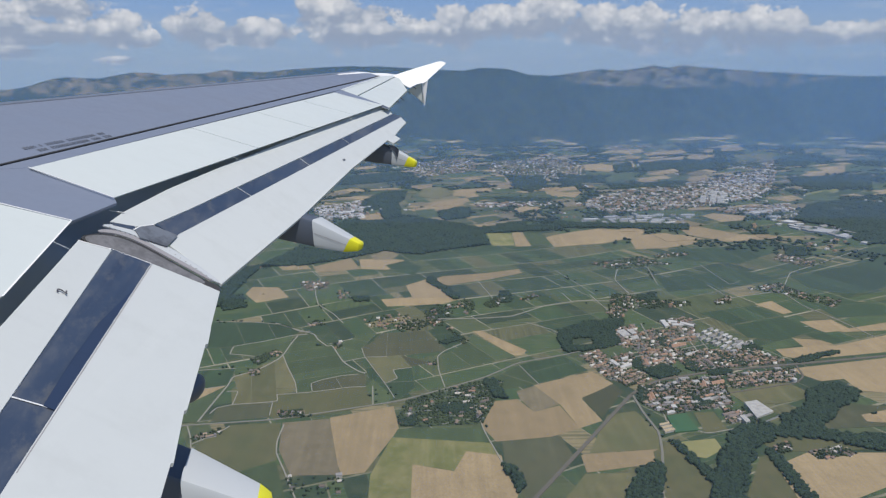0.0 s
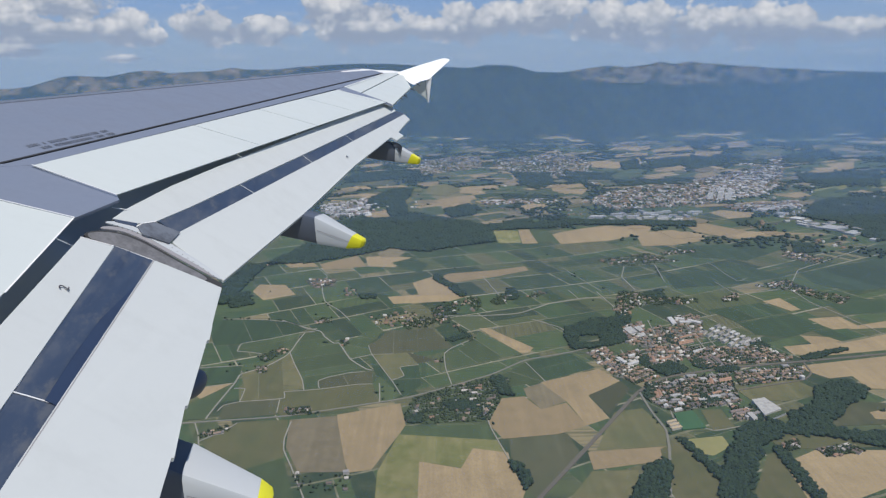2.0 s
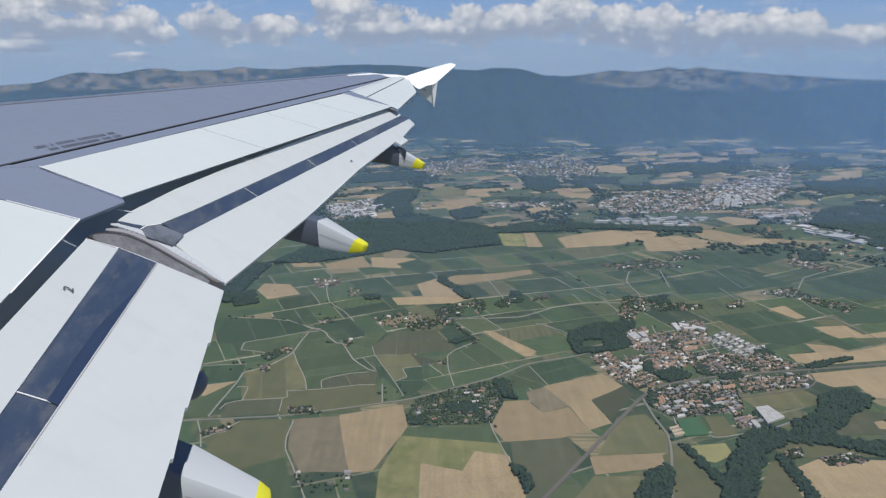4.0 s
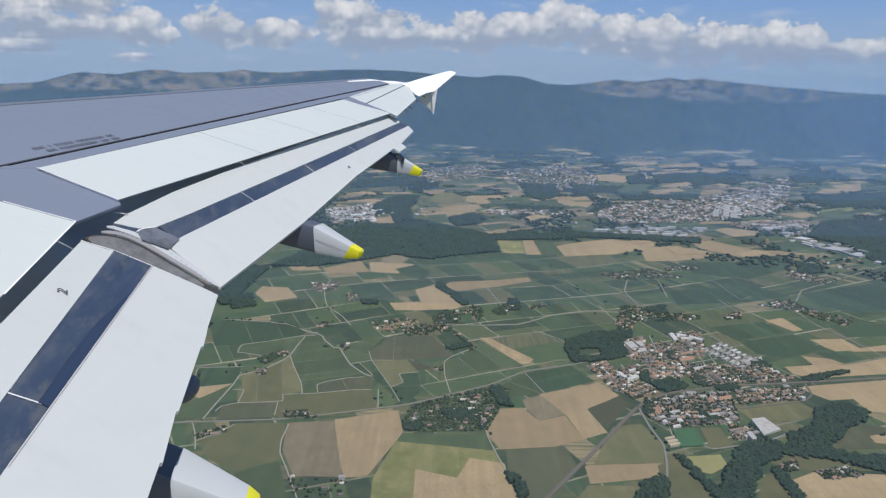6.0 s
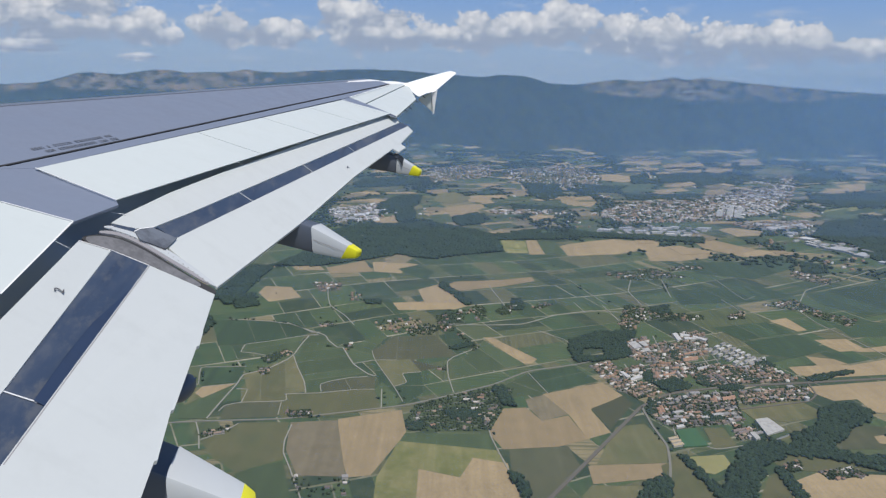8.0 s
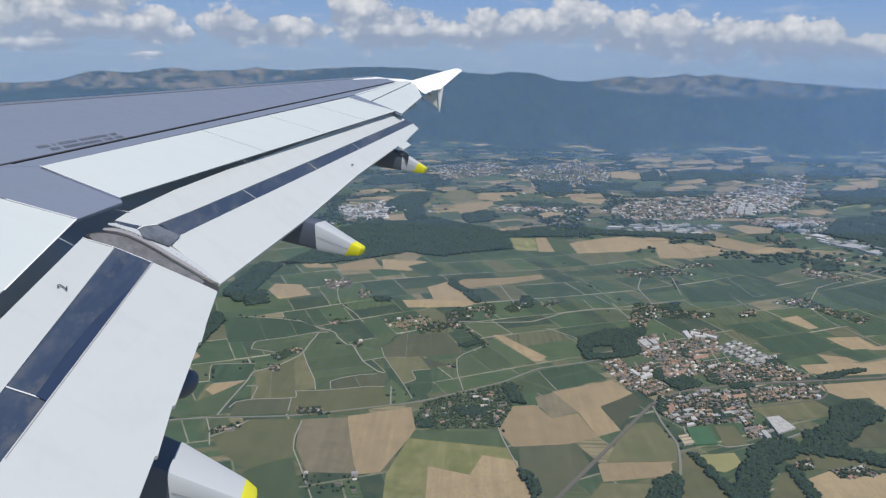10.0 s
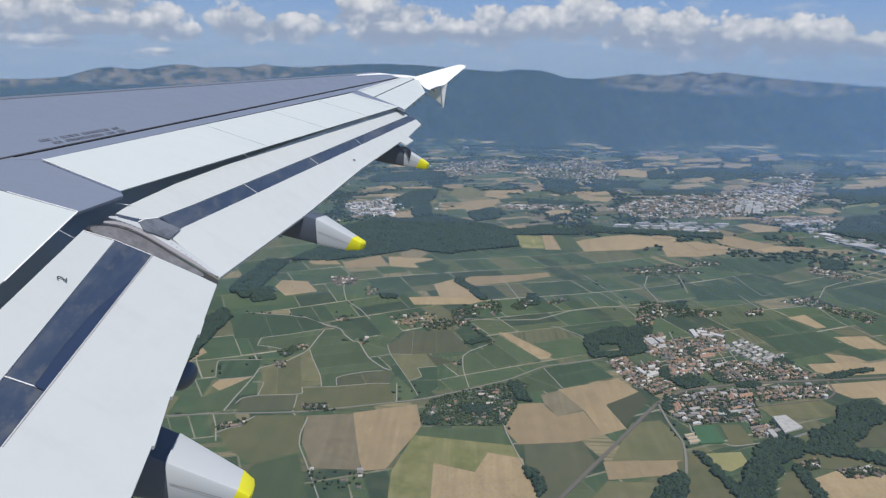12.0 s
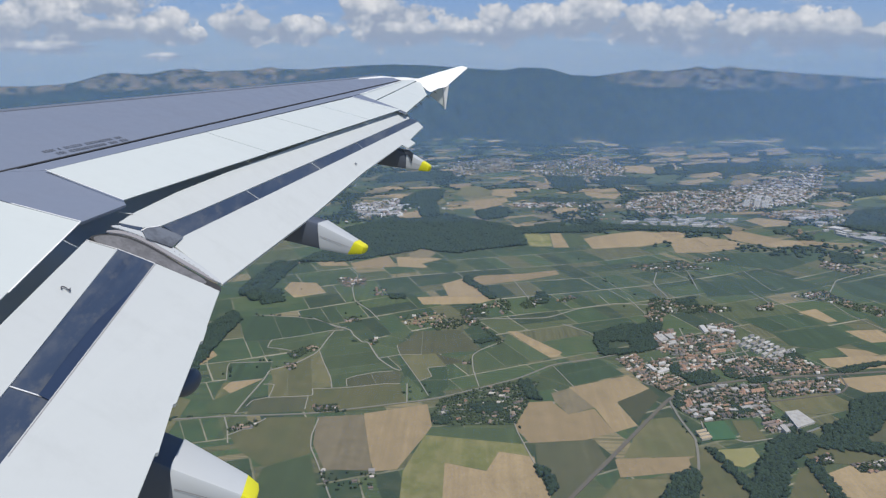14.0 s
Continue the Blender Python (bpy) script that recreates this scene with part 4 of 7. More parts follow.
ribbon("farm_track", "pale farm track between the fields", [(306, 1077), (389, 1104), (453, 1132)], 1.5, track_mat, 0.9)
ribbon("farm_track", "pale farm track between the fields", [(451, 1237), (444, 1132), (443, 1031)], 1.5, track_mat, 0.9)
ribbon("farm_track", "pale farm track between the fields", [(329, 991), (309, 922), (300, 866)], 1.5, track_mat, 0.9)
ribbon("farm_track", "pale farm track between the fields", [(314, 1404), (330, 1258), (280, 1121)], 1.5, track_mat, 0.9)
ribbon("farm_track", "pale farm track between the fields", [(274, 1583), (325, 1405)], 1.1, track_mat, 0.9)
ribbon("farm_track", "pale farm track between the fields", [(612, 1612), (619, 1465), (651, 1487)], 1.1, track_mat, 0.9)
ribbon("farm_track", "pale farm track between the fields", [(94, 1524), (128, 1338)], 1.5, track_mat, 0.9)
ribbon("farm_track", "pale farm track between the fields", [(571, 1461), (583, 1371)], 1.3, track_mat, 0.9)
ribbon("farm_track", "pale farm track between the fields", [(247, 1073), (283, 1037), (324, 1015)], 1.9, track_mat, 0.9)
ribbon("farm_track", "pale farm track between the fields", [(288, 1098), (294, 1013), (299, 971)], 1.7, track_mat, 0.9)
ribbon("farm_track", "pale farm track between the fields", [(369, 1232), (359, 1126), (345, 1016)], 1.7, track_mat, 0.9)
ribbon("farm_track", "pale farm track between the fields", [(322, 1161), (397, 1158), (438, 1141)], 1.7, track_mat, 0.9)
ribbon("farm_track", "pale farm track between the fields", [(430, 1236), (425, 1130), (419, 1024)], 1.7, track_mat, 0.9)
ribbon("farm_track", "pale farm track between the fields", [(303, 957), (359, 956), (426, 967)], 1.7, track_mat, 0.9)
ribbon("farm_track", "pale farm track between the fields", [(356, 997), (344, 924), (353, 892)], 1.7, track_mat, 0.9)
ribbon("farm_track", "pale farm track between the fields", [(400, 1007), (398, 944), (401, 902)], 1.7, track_mat, 0.9)
ribbon("farm_track", "pale farm track between the fields", [(473, 1023), (472, 980)], 1.7, track_mat, 0.9)
ribbon("farm_track", "pale farm track between the fields", [(300, 866), (339, 832), (370, 839), (399, 849)], 1.5, track_mat, 0.9)

# ---------------------------------------------------------------- trees and woods
def blob(seed, rough=0.28, fine=2):
    """A leafy clump: a jittered ball of 20 or 80 faces."""
    bm = bmesh.new()
    bmesh.ops.create_icosphere(bm, subdivisions=fine, radius=1.0)
    rnd = random.Random(seed)
    for v in bm.verts:
        v.co *= 1 + rough * (rnd.random() - 0.5) * 2
        v.co.z *= 0.8
    vs = np.array([v.co[:] for v in bm.verts])
    fs = np.array([[v.index for v in f.verts] for f in bm.faces])
    bm.free()
    return vs, fs


BLOBS = [blob(i) for i in range(5)]
SMALL = [blob(20 + i, 0.35, 1) for i in range(6)]


def inside(x, y, poly):
    hit, n = False, len(poly)
    for i in range(n):
        (ax, ay), (bx, by) = poly[i], poly[(i + 1) % n]
        if (ay > y) != (by > y) and x < (bx - ax) * (y - ay) / (by - ay) + ax:
            hit = not hit
    return hit


def scatter(poly, count, rnd, gap=0.0, taken=None):
    xs, ys = [p[0] for p in poly], [p[1] for p in poly]
    out = []
    for _ in range(count * 12):
        if len(out) >= count:
            break
        x, y = rnd.uniform(min(xs), max(xs)), rnd.uniform(min(ys), max(ys))
        if not inside(x, y, poly):
            continue
        if gap and any((x - a) ** 2 + (y - b) ** 2 < gap * gap for a, b in (out if taken is None else taken)):
            continue
        out.append((x, y))
        if taken is not None:
            taken.append((x, y))
    return out


def joined(name, pieces, mat, label, category):
    """Many alike pieces as one mesh of uncountable stuff: list of (verts, faces)."""
    vs, fs, k0 = [], [], 0
    for v, f in pieces:
        vs.append(v)
        fs.append(f + k0)
        k0 += len(v)
    vs, fs = np.concatenate(vs), np.concatenate(fs)
    me = bpy.data.meshes.new(name)
    me.vertices.add(len(vs))
    me.vertices.foreach_set("co", vs.astype(np.float32).ravel())
    n = fs.shape[1]
    me.loops.add(fs.size)
    me.loops.foreach_set("vertex_index", fs.astype(np.int32).ravel())
    me.polygons.add(len(fs))
    me.polygons.foreach_set("loop_start", np.arange(0, fs.size, n, dtype=np.int32))
    me.update(calc_edges=True)
    me.validate()
    me.materials.append(mat)
    if mat in (wood_leaf, garden_leaf):
        me.polygons.foreach_set("use_smooth", [True] * len(me.polygons))
    return tagged(new(name, me), label, category, kind="stuff")


def clump(x, y, r, h, rnd, kit=None):
    v, f = rnd.choice(kit or SMALL)
    a = rnd.uniform(0, 6.28)
    c, s = math.cos(a), math.sin(a)
    v = v * np.array([r * rnd.uniform(0.8, 1.2), r * rnd.uniform(0.8, 1.2), h * 0.5])
    return np.stack([v[:, 0] * c - v[:, 1] * s + x, v[:, 0] * s + v[:, 1] * c + y, v[:, 2] + h * 0.42], 1), f


def wood(poly, spacing, tall, seed, label="dense dark green broadleaf wood"):
    rnd = random.Random(seed)
    area = abs(sum(poly[i][0] * poly[(i + 1) % len(poly)][1] - poly[(i + 1) % len(poly)][0] * poly[i][1] for i in range(len(poly)))) / 2
    step = spacing * (0.5 if min(p[1] for p in poly) > 1300 else 0.33)
    n = min(int(area / step ** 2 * 1.15), 9000)
    step = max(step, math.sqrt(area / n) * 0.95)
    pcs = []
    for x, y in scatter(poly, n, rnd):
        swell = 0.75 + 0.5 * noise.noise(Vector((x * 0.02, y * 0.02, seed)))
        pcs.append(clump(x + rnd.gauss(0, 1.5), y + rnd.gauss(0, 1.5), step * rnd.uniform(0.8, 1.35), tall * swell * rnd.uniform(0.78, 1.12), rnd, SMALL))
    if pcs:
        joined("woodland", pcs, wood_leaf, label, "wood")


wood([(-396, 1644), (-326, 1848), (-239, 2105), (-43, 2185), (136, 2032), (146, 1833), (51, 1795), (-32, 1741), (-118, 1778), (-182, 1727), (-293, 1654)], 10, 10.5, 1)
wood([(-463, 1399), (-464, 1478), (-447, 1640), (-396, 1644), (-407, 1442), (-414, 1349)], 9, 9.5, 2)
wood([(522, 942), (552, 961), (581, 971), (595, 945), (575, 916), (536, 893), (520, 869), (483, 838), (439, 836), (452, 873), (494, 891)], 8, 8.4, 3)
wood([(388, 848), (420, 857), (439, 836), (419, 815), (386, 794), (304, 651), (276, 649), (337, 779), (364, 806), (353, 812)], 8, 8.4, 4)
wood([(439, 836), (483, 838), (517, 823), (597, 819), (566, 769), (507, 793), (470, 813), (425, 819)], 8, 8.4, 5)
wood([(394, 787), (404, 788), (404, 653), (388, 653)], 7, 7.4, 6)
wood([(180, 645), (233, 748), (262, 769), (263, 751), (223, 647)], 8, 8.4, 7)
wood([(288, 813), (297, 809), (338, 650), (319, 649)], 7, 7.4, 8)
wood([(78, 764), (91, 758), (102, 727), (92, 710)], 8, 8.4, 9)
wood([(74, 1000), (88, 1001), (101, 937), (84, 941)], 8, 8.4, 10)
wood([(1209, 2313), (1360, 2377), (1539, 2307), (1231, 1820), (1093, 1780), (1121, 1994), (1059, 2094)], 10, 10.5, 11)
wood([(-189, 2540), (-134, 2606), (-97, 2248), (-143, 2156)], 11, 11.6, 13)
wood([(26, 2263), (100, 2347), (111, 2186), (42, 2137)], 10, 10.5, 14)
wood([(188, 2075), (272, 2099), (251, 1987), (182, 2000)], 10, 10.5, 15)
wood([(132, 1960), (144, 2032), (347, 2054), (338, 1996)], 10, 10.5, 17)
wood([(353, 2093), (728, 2037), (709, 1979), (499, 2013), (343, 2025)], 10, 10.5, 18)
wood([(1415, 2888), (1758, 2909), (1603, 2642), (1358, 2679)], 11, 11.6, 21)
wood([(-349, 1979), (-243, 2145), (-142, 2140), (-233, 2051), (-320, 1900)], 11, 11.6, 22)
wood([(-364, 620), (-448, 852), (-449, 991), (-459, 1176), (-441, 1296), (-411, 1251), (-414, 1102), (-410, 954), (-400, 825), (-321, 622)], 9, 9.5, 24)
wood([(-421, 1410), (-388, 1436), (-359, 1353), (-397, 1333)], 7, 7.4, 25)
wood([(885, 1788), (923, 1764), (891, 1684), (842, 1680)], 6, 6.3, 26)
wood([(135, 1427), (153, 1429), (152, 1367), (132, 1355)], 6, 6.3, 27)
wood([(407, 1393), (446, 1414), (434, 1354), (403, 1358)], 7, 7.4, 28)
wood([(-3, 1538), (54, 1402), (45, 1380), (-12, 1507)], 7, 7.4, 29)
wood([(-160, 1404), (-127, 1414), (-122, 1382), (-151, 1379)], 7, 7.4, 30)
wood([(10, 1154), (48, 1183), (50, 1167), (19, 1144)], 6, 6.3, 31)
wood([(558, 1059), (645, 1092), (642, 1083), (559, 1044)], 6, 6.3, 32)
wood([(417, 903), (415, 872), (409, 849), (395, 848)], 6, 6.3, 33)
wood([(2, 915), (18, 924), (52, 917), (47, 900), (17, 894)], 6, 6.3, 34)
wood([(-46, 887), (-23, 885), (-26, 863), (-44, 863)], 6, 6.3, 35)
wood([(450, 1097), (459, 1075), (482, 1044), (463, 1039), (445, 1059)], 5, 5.2, 36)
wood([(295, 971), (308, 971), (284, 912), (280, 929)], 5, 5.2, 37)
wood([(359, 933), (381, 917), (364, 899), (351, 908)], 5, 5.2, 38)
wood([(520, 1136), (531, 1108), (505, 1077), (499, 1106)], 5, 5.2, 39)
wood([(217, 1199), (271, 1242), (342, 1253), (330, 1215), (311, 1195), (308, 1135), (269, 1114), (262, 1120), (270, 1166), (231, 1163), (221, 1127), (262, 1125), (259, 1111), (212, 1101), (209, 1154)], 8, 8.4, 40)
wood([(315, 1028), (353, 1045), (369, 1021), (361, 1009), (329, 995)], 6, 6.3, 41)
wood([(311, 1068), (323, 1060), (313, 1030), (306, 1038)], 5, 5.2, 42)
wood([(377, 1157), (392, 1158), (386, 1123), (372, 1127)], 5, 5.2, 43)
wood([(390, 1064), (400, 1056), (422, 1032), (396, 1019), (383, 1030)], 5, 5.2, 44)
wood([(409, 1019), (433, 1029), (449, 1022), (434, 1007), (409, 1007)], 5, 5.2, 45)

# ---------------------------------------------------------------- houses and sheds
def gable(w, d, h, rise, over=0.5):
    """Walls and a pitched roof with eaves: two lists of verts and faces."""
    a, b = w / 2, d / 2
    wall = ([(-a, -b, -0.3), (a, -b, -0.3), (a, b, -0.3), (-a, b, -0.3), (-a, -b, h), (a, -b, h), (a, b, h), (-a, b, h), (-a, 0, h + rise), (a, 0, h + rise)],
            [(0, 1, 5, 4), (2, 3, 7, 6), (1, 2, 6, 9, 5), (3, 0, 4, 8, 7)])
    a2, b2 = a + over, b + over
    dz = over * rise / b
    t = 0.25
    roof = ([(-a2, -b2, h - dz), (a2, -b2, h - dz), (a2, 0, h + rise), (-a2, 0, h + rise), (a2, b2, h - dz), (-a2, b2, h - dz),
             (-a2, -b2, h - dz + t), (a2, -b2, h - dz + t), (a2, 0, h + rise + t), (-a2, 0, h + rise + t), (a2, b2, h - dz + t), (-a2, b2, h - dz + t)],
            [(6, 7, 8, 9), (9, 8, 10, 11), (0, 3, 2, 1), (3, 5, 4, 2), (0, 1, 7, 6), (5, 11, 10, 4), (1, 2, 8, 7), (2, 4, 10, 8), (0, 6, 9, 3), (3, 9, 11, 5)])
    return wall, roof


HOUSES = []
for w, d, h, rise in ((4.0, 3.4, 1.7, 1.0), (4.7, 3.7, 1.9, 1.1), (3.6, 3.2, 1.9, 1.0), (7.0, 3.8, 2.1, 1.2), (4.3, 3.8, 1.7, 1.0), (8.6, 4.0, 2.2, 1.2), (5.4, 3.6, 2.1, 1.1)):
    wall, roof = gable(w, d, h, rise)
    HOUSES.append((mesh_of("wall", *wall, wall_mat), mesh_of("roof", *roof, roof_mat), max(w, d)))
FLATS = []
for w, d, h in ((7, 5.5, 3.8), (12, 5, 4), (9, 6.5, 3.4), (15, 5.2, 4)):
    wall, roof = gable(w, d, h, 0.4, 0.2)
    FLATS.append((mesh_of("wall", *wall, wall_mat), mesh_of("roof", *roof, pale_roof), max(w, d)))


def house(x, y, turn, kind, label, group, name="house"):
    wall_me, roof_me, _ = kind
    root = thing(name, label, "house", group, pose(x, y, 0, 0, 0, turn))
    for nm, me in (("wall", wall_me), ("roof", roof_me)):
        ob = new(nm, me)
        ob.parent = root
    return root


TREE_MESH = []


def tree_meshes():
    for s in range(4):
        rnd = random.Random(50 + s)
        pcs = []
        for i in range(14):
            a, r = rnd.uniform(0, 6.28), rnd.uniform(0, 2.2)
            v, f = BLOBS[i % 5]
            sc = rnd.uniform(0.9, 1.7)
            pcs.append((v * sc + np.array([math.cos(a) * r, math.sin(a) * r, rnd.uniform(3.0, 7.0) - r * 0.5]), f))
        crown = joined("crown", pcs, garden_leaf, "", "")
        me = crown.data
        bpy.data.objects.remove(crown)
        bm = bmesh.new()
        bmesh.ops.create_cone(bm, cap_ends=True, segments=7, radius1=0.35, radius2=0.15, depth=4.5, matrix=Matrix.Translation((0, 0, 2.1)))
        for i in range(3):
            lean = pose(0, 0, 3.0, 35, 0, i * 120) @ pose(0, 0, 1.2)
            bmesh.ops.create_cone(bm, cap_ends=True, segments=5, radius1=0.14, radius2=0.05, depth=2.4, matrix=lean)
        tm = bpy.data.meshes.new("trunk")
        bm.to_mesh(tm)
        bm.free()
        tm.materials.append(bark)
        TREE_MESH.append((tm, me))


tree_meshes()


def tree(x, y, size, turn, pick):
    root = thing("tree", "broadleaf tree with a rounded dark green crown", "tree", "garden trees", pose(x, y, 0, 0, 0, turn) @ Matrix.Scale(size, 4))
    for nm, me in zip(("trunk", "crown"), TREE_MESH[pick % 4]):
        ob = new(nm, me)
        ob.parent = root


BUILT, SPARE_HOUSES, SPARE_TREES, COUNT = [], [], [], {"house": 0, "tree": 0}


STREETS = []


def street_plots(poly, count, turn, rnd, gap):
    """House plots in double rows along bending streets, inside a plan. The lane of each street runs between its two rows."""
    cx, cy = sum(p[0] for p in poly) / len(poly), sum(p[1] for p in poly) / len(poly)
    reach = max(math.hypot(p[0] - cx, p[1] - cy) for p in poly)
    c, s = math.cos(radians(turn)), math.sin(radians(turn))

    def spot(u, v):
        bend = 9 * noise.noise(Vector((u * 0.02, v * 0.02, turn)))
        return cx + u * c - (v + bend) * s, cy + u * s + (v + bend) * c

    spots, v, k0 = [], -reach, 0
    while v < reach:
        u = -reach + rnd.uniform(0, 6)
        while u < reach:
            x, y = spot(u, v)
            if inside(x, y, poly) and rnd.random() < 0.92 and not any(inside(x, y, b[1]) or math.dist((x, y), b[1][0]) < 4 or math.dist((x, y), b[1][2]) < 4 for b in VILLAGE) and not any((x - a) ** 2 + (y - d) ** 2 < gap * gap * 0.8 for a, d in BUILT[-400:]):
                lean = 26 * noise.noise(Vector((x * 0.012, y * 0.012, 5)))
                spots.append((x + rnd.gauss(0, 0.6), y + rnd.gauss(0, 0.6), lean))
            u += rnd.uniform(gap, gap * 1.7)
        k0 += 1
        wide = gap * (1.1 if k0 % 2 else 1.95)
        if not k0 % 2 and count > 18:
            lane = [spot(-reach + q * 6, v + wide / 2) for q in range(int(reach / 3))]
            lane = [p for p in lane if inside(*p, poly)]
            if len(lane) > 3 and max(math.dist(p, q) for p, q in zip(lane, lane[1:])) < 16:
                STREETS.append(lane)
        v += wide
    rnd.shuffle(spots)
    return spots[:count]


def settlement(poly, count, turn, seed, trees=0, flats=0.0, gap=5.7, yard="K"):
    """Houses and garden trees on a plot; the farther ones are gathered for one joined mesh."""
    rnd = random.Random(seed)
    if count > 12:
        field(yard, poly)
        gap, count = gap * 0.84, int(count * 1.45)
    for x, y, lean in street_plots(poly, count, turn, rnd, gap):
        BUILT.append((x, y))
        flat = rnd.random() < flats * 0.9
        kind = rnd.choice(FLATS if flat else HOUSES)
        ang = turn + lean + rnd.choice((0, 0, 0, 90)) + rnd.gauss(0, 4)
        if COUNT["house"] >= 300:
            SPARE_HOUSES.append((x, y, ang, rnd.uniform(3.8, 7.4), rnd.uniform(3.2, 4.6), rnd.uniform(1.7, 2.6), 1.2))
            continue
        COUNT["house"] += 1
        if flat:
            house(x, y, ang, kind, "pale flat-roofed block among the village houses", "village blocks")
        else:
            house(x, y, ang, kind, "plastered village house with a clay tile roof", "village houses")
    for x, y in scatter(poly, int(trees * 1.6), rnd, 2.1, list(BUILT)):
        if any(inside(x, y, b[1]) for b in VILLAGE):
            continue
        if COUNT["tree"] >= 300 or rnd.random() < 0.6:
            SPARE_TREES.append((x, y, rnd.uniform(0.9, 2.4), rnd.uniform(2.2, 5.2)))
            continue
        COUNT["tree"] += 1
        tree(x, y, rnd.uniform(0.32, 0.72), rnd.uniform(0, 360), rnd.randrange(4))


def cottage(x, y, ang, w, d, h, rise=1.7):
    """One gabled block as plain arrays."""
    a, b = w / 2, d / 2
    v = np.array([(-a, -b, 0), (a, -b, 0), (a, b, 0), (-a, b, 0), (-a, -b, h), (a, -b, h), (a, b, h), (-a, b, h), (-a * 0.98, 0, h + rise), (a * 0.98, 0, h + rise)])
    f = np.array([(0, 1, 5), (0, 5, 4), (2, 3, 7), (2, 7, 6), (1, 2, 6), (1, 6, 5), (3, 0, 4), (3, 4, 7), (4, 5, 9), (4, 9, 8), (6, 7, 8), (6, 8, 9), (5, 6, 9), (7, 4, 8)])
    c, s = math.cos(radians(ang)), math.sin(radians(ang))
    return np.stack([v[:, 0] * c - v[:, 1] * s + x, v[:, 0] * s + v[:, 1] * c + y, v[:, 2]], 1), f


def far_town(poly, count, seed, big=0.1, label="dense far town of pale walls and clay roofs", tall=1.0):
    """Roofs and walls too far to part: one mesh of small gabled and flat blocks."""
    rnd = random.Random(seed)
    CLEAR.append(poly)
    pcs = []
    for x, y in scatter(poly, int(count * 1.35), rnd):
        if rnd.random() < big:
            w, d, h, rise = rnd.uniform(8, 20), rnd.uniform(4, 8), rnd.uniform(3, 6) * tall, 0.3
        else:
            w, d, h, rise = rnd.uniform(3.6, 7.5), rnd.uniform(3.2, 5), rnd.uniform(2, 3.8), 1.1
        pcs.append(cottage(x, y, 20 + rnd.gauss(0, 17) + rnd.choice((0, 90)), w, d, h, rise))
    joined("far_town", pcs, far_pale if big > 0.55 else far_roof, label, "town")
    rt = [clump(x, y, rnd.uniform(2.2, 5), rnd.uniform(3.5, 7), rnd) for x, y in scatter(poly, int(count * 1.3), rnd)]
    if rt:
        joined("town_trees", rt, garden_leaf, "dark garden trees between the far houses", "trees")


SHED = []
for w, d, h in ((24, 11, 4.5), (16, 9, 4), (32, 12, 5)):
    wall, roof = gable(w, d, h, 0.8, 0.3)
    SHED.append((mesh_of("wall", *wall, shed_mat), mesh_of("roof", *roof, pale_roof), w))


def sheds(poly, count, turn, seed, gap=24.0):
    rnd = random.Random(seed)
    CLEAR.append(poly)
    for x, y in scatter(poly, count, rnd, gap, []):
        house(x, y, turn + rnd.choice((0, 90)) + rnd.gauss(0, 3), rnd.choice(SHED), "large pale flat-roofed industrial hall", "industrial halls", "industrial_hall")


# the larger buildings of the village: plan, height, roof
VILLAGE = []


def village_block(tone, pts, height, roof):
    VILLAGE.append((tone, pts, height, roof))


village_block("grey", [(313, 1191), (330, 1201), (336, 1169), (319, 1157)], 4, hall_roof)
village_block("grey", [(332, 1195), (345, 1202), (348, 1176), (338, 1171)], 4, hall_roof)
village_block("grey", [(331, 1165), (346, 1172), (346, 1156), (332, 1147)], 3, hall_roof)
village_block("white", [(405, 1244), (415, 1248), (414, 1207), (404, 1202)], 4, white_roof)
village_block("white", [(418, 1244), (436, 1237), (433, 1225), (417, 1230)], 4, white_roof)
village_block("white", [(419, 1223), (443, 1223), (441, 1212), (418, 1212)], 4, white_roof)
village_block("white", [(438, 1236), (460, 1214), (454, 1204), (435, 1223)], 4, white_roof)
village_block("white", [(271, 1064), (278, 1067), (286, 1042), (279, 1037)], 4, white_roof)
village_block("white", [(282, 1038), (305, 1053), (304, 1043), (281, 1027)], 4, white_roof)
village_block("white", [(292, 1071), (306, 1079), (305, 1070), (292, 1062)], 4, white_roof)
village_block("orange", [(337, 1060), (358, 1071), (357, 1060), (336, 1050)], 4, orange_tiles)
village_block("orange", [(360, 1089), (372, 1093), (369, 1082), (358, 1077)], 4, orange_tiles)
village_block("orange", [(396, 1149), (420, 1162), (420, 1151), (394, 1135)], 4, orange_tiles)
village_block("orange", [(389, 1126), (416, 1137), (412, 1122), (388, 1113)], 4, orange_tiles)
village_block("orange", [(325, 1064), (335, 1070), (332, 1046), (322, 1039)], 3, orange_tiles)
village_block("orange", [(298, 943), (307, 950), (305, 929), (294, 917)], 4, orange_tiles)
village_block("orange", [(400, 980), (421, 988), (418, 975), (397, 968)], 4, orange_tiles)
village_block("orange", [(385, 980), (396, 984), (391, 964), (380, 960)], 3, orange_tiles)
village_block("orange", [(375, 939), (390, 945), (388, 934), (372, 928)], 3, orange_tiles)
village_block("brown", [(375, 880), (395, 888), (406, 877), (386, 868)], 4, brown_tiles)
village_block("tan", [(286, 854), (302, 861), (302, 855), (286, 848)], 3, tan_roof)
village_block("tan", [(286, 846), (303, 853), (303, 847), (287, 839)], 3, tan_roof)
village_block("tan", [(287, 838), (303, 845), (304, 838), (287, 831)], 3, tan_roof)
village_block("white", [(307, 889), (319, 893), (319, 886), (306, 881)], 3, white_roof)
village_block("white", [(366, 918), (382, 923), (380, 916), (364, 910)], 3, white_roof)
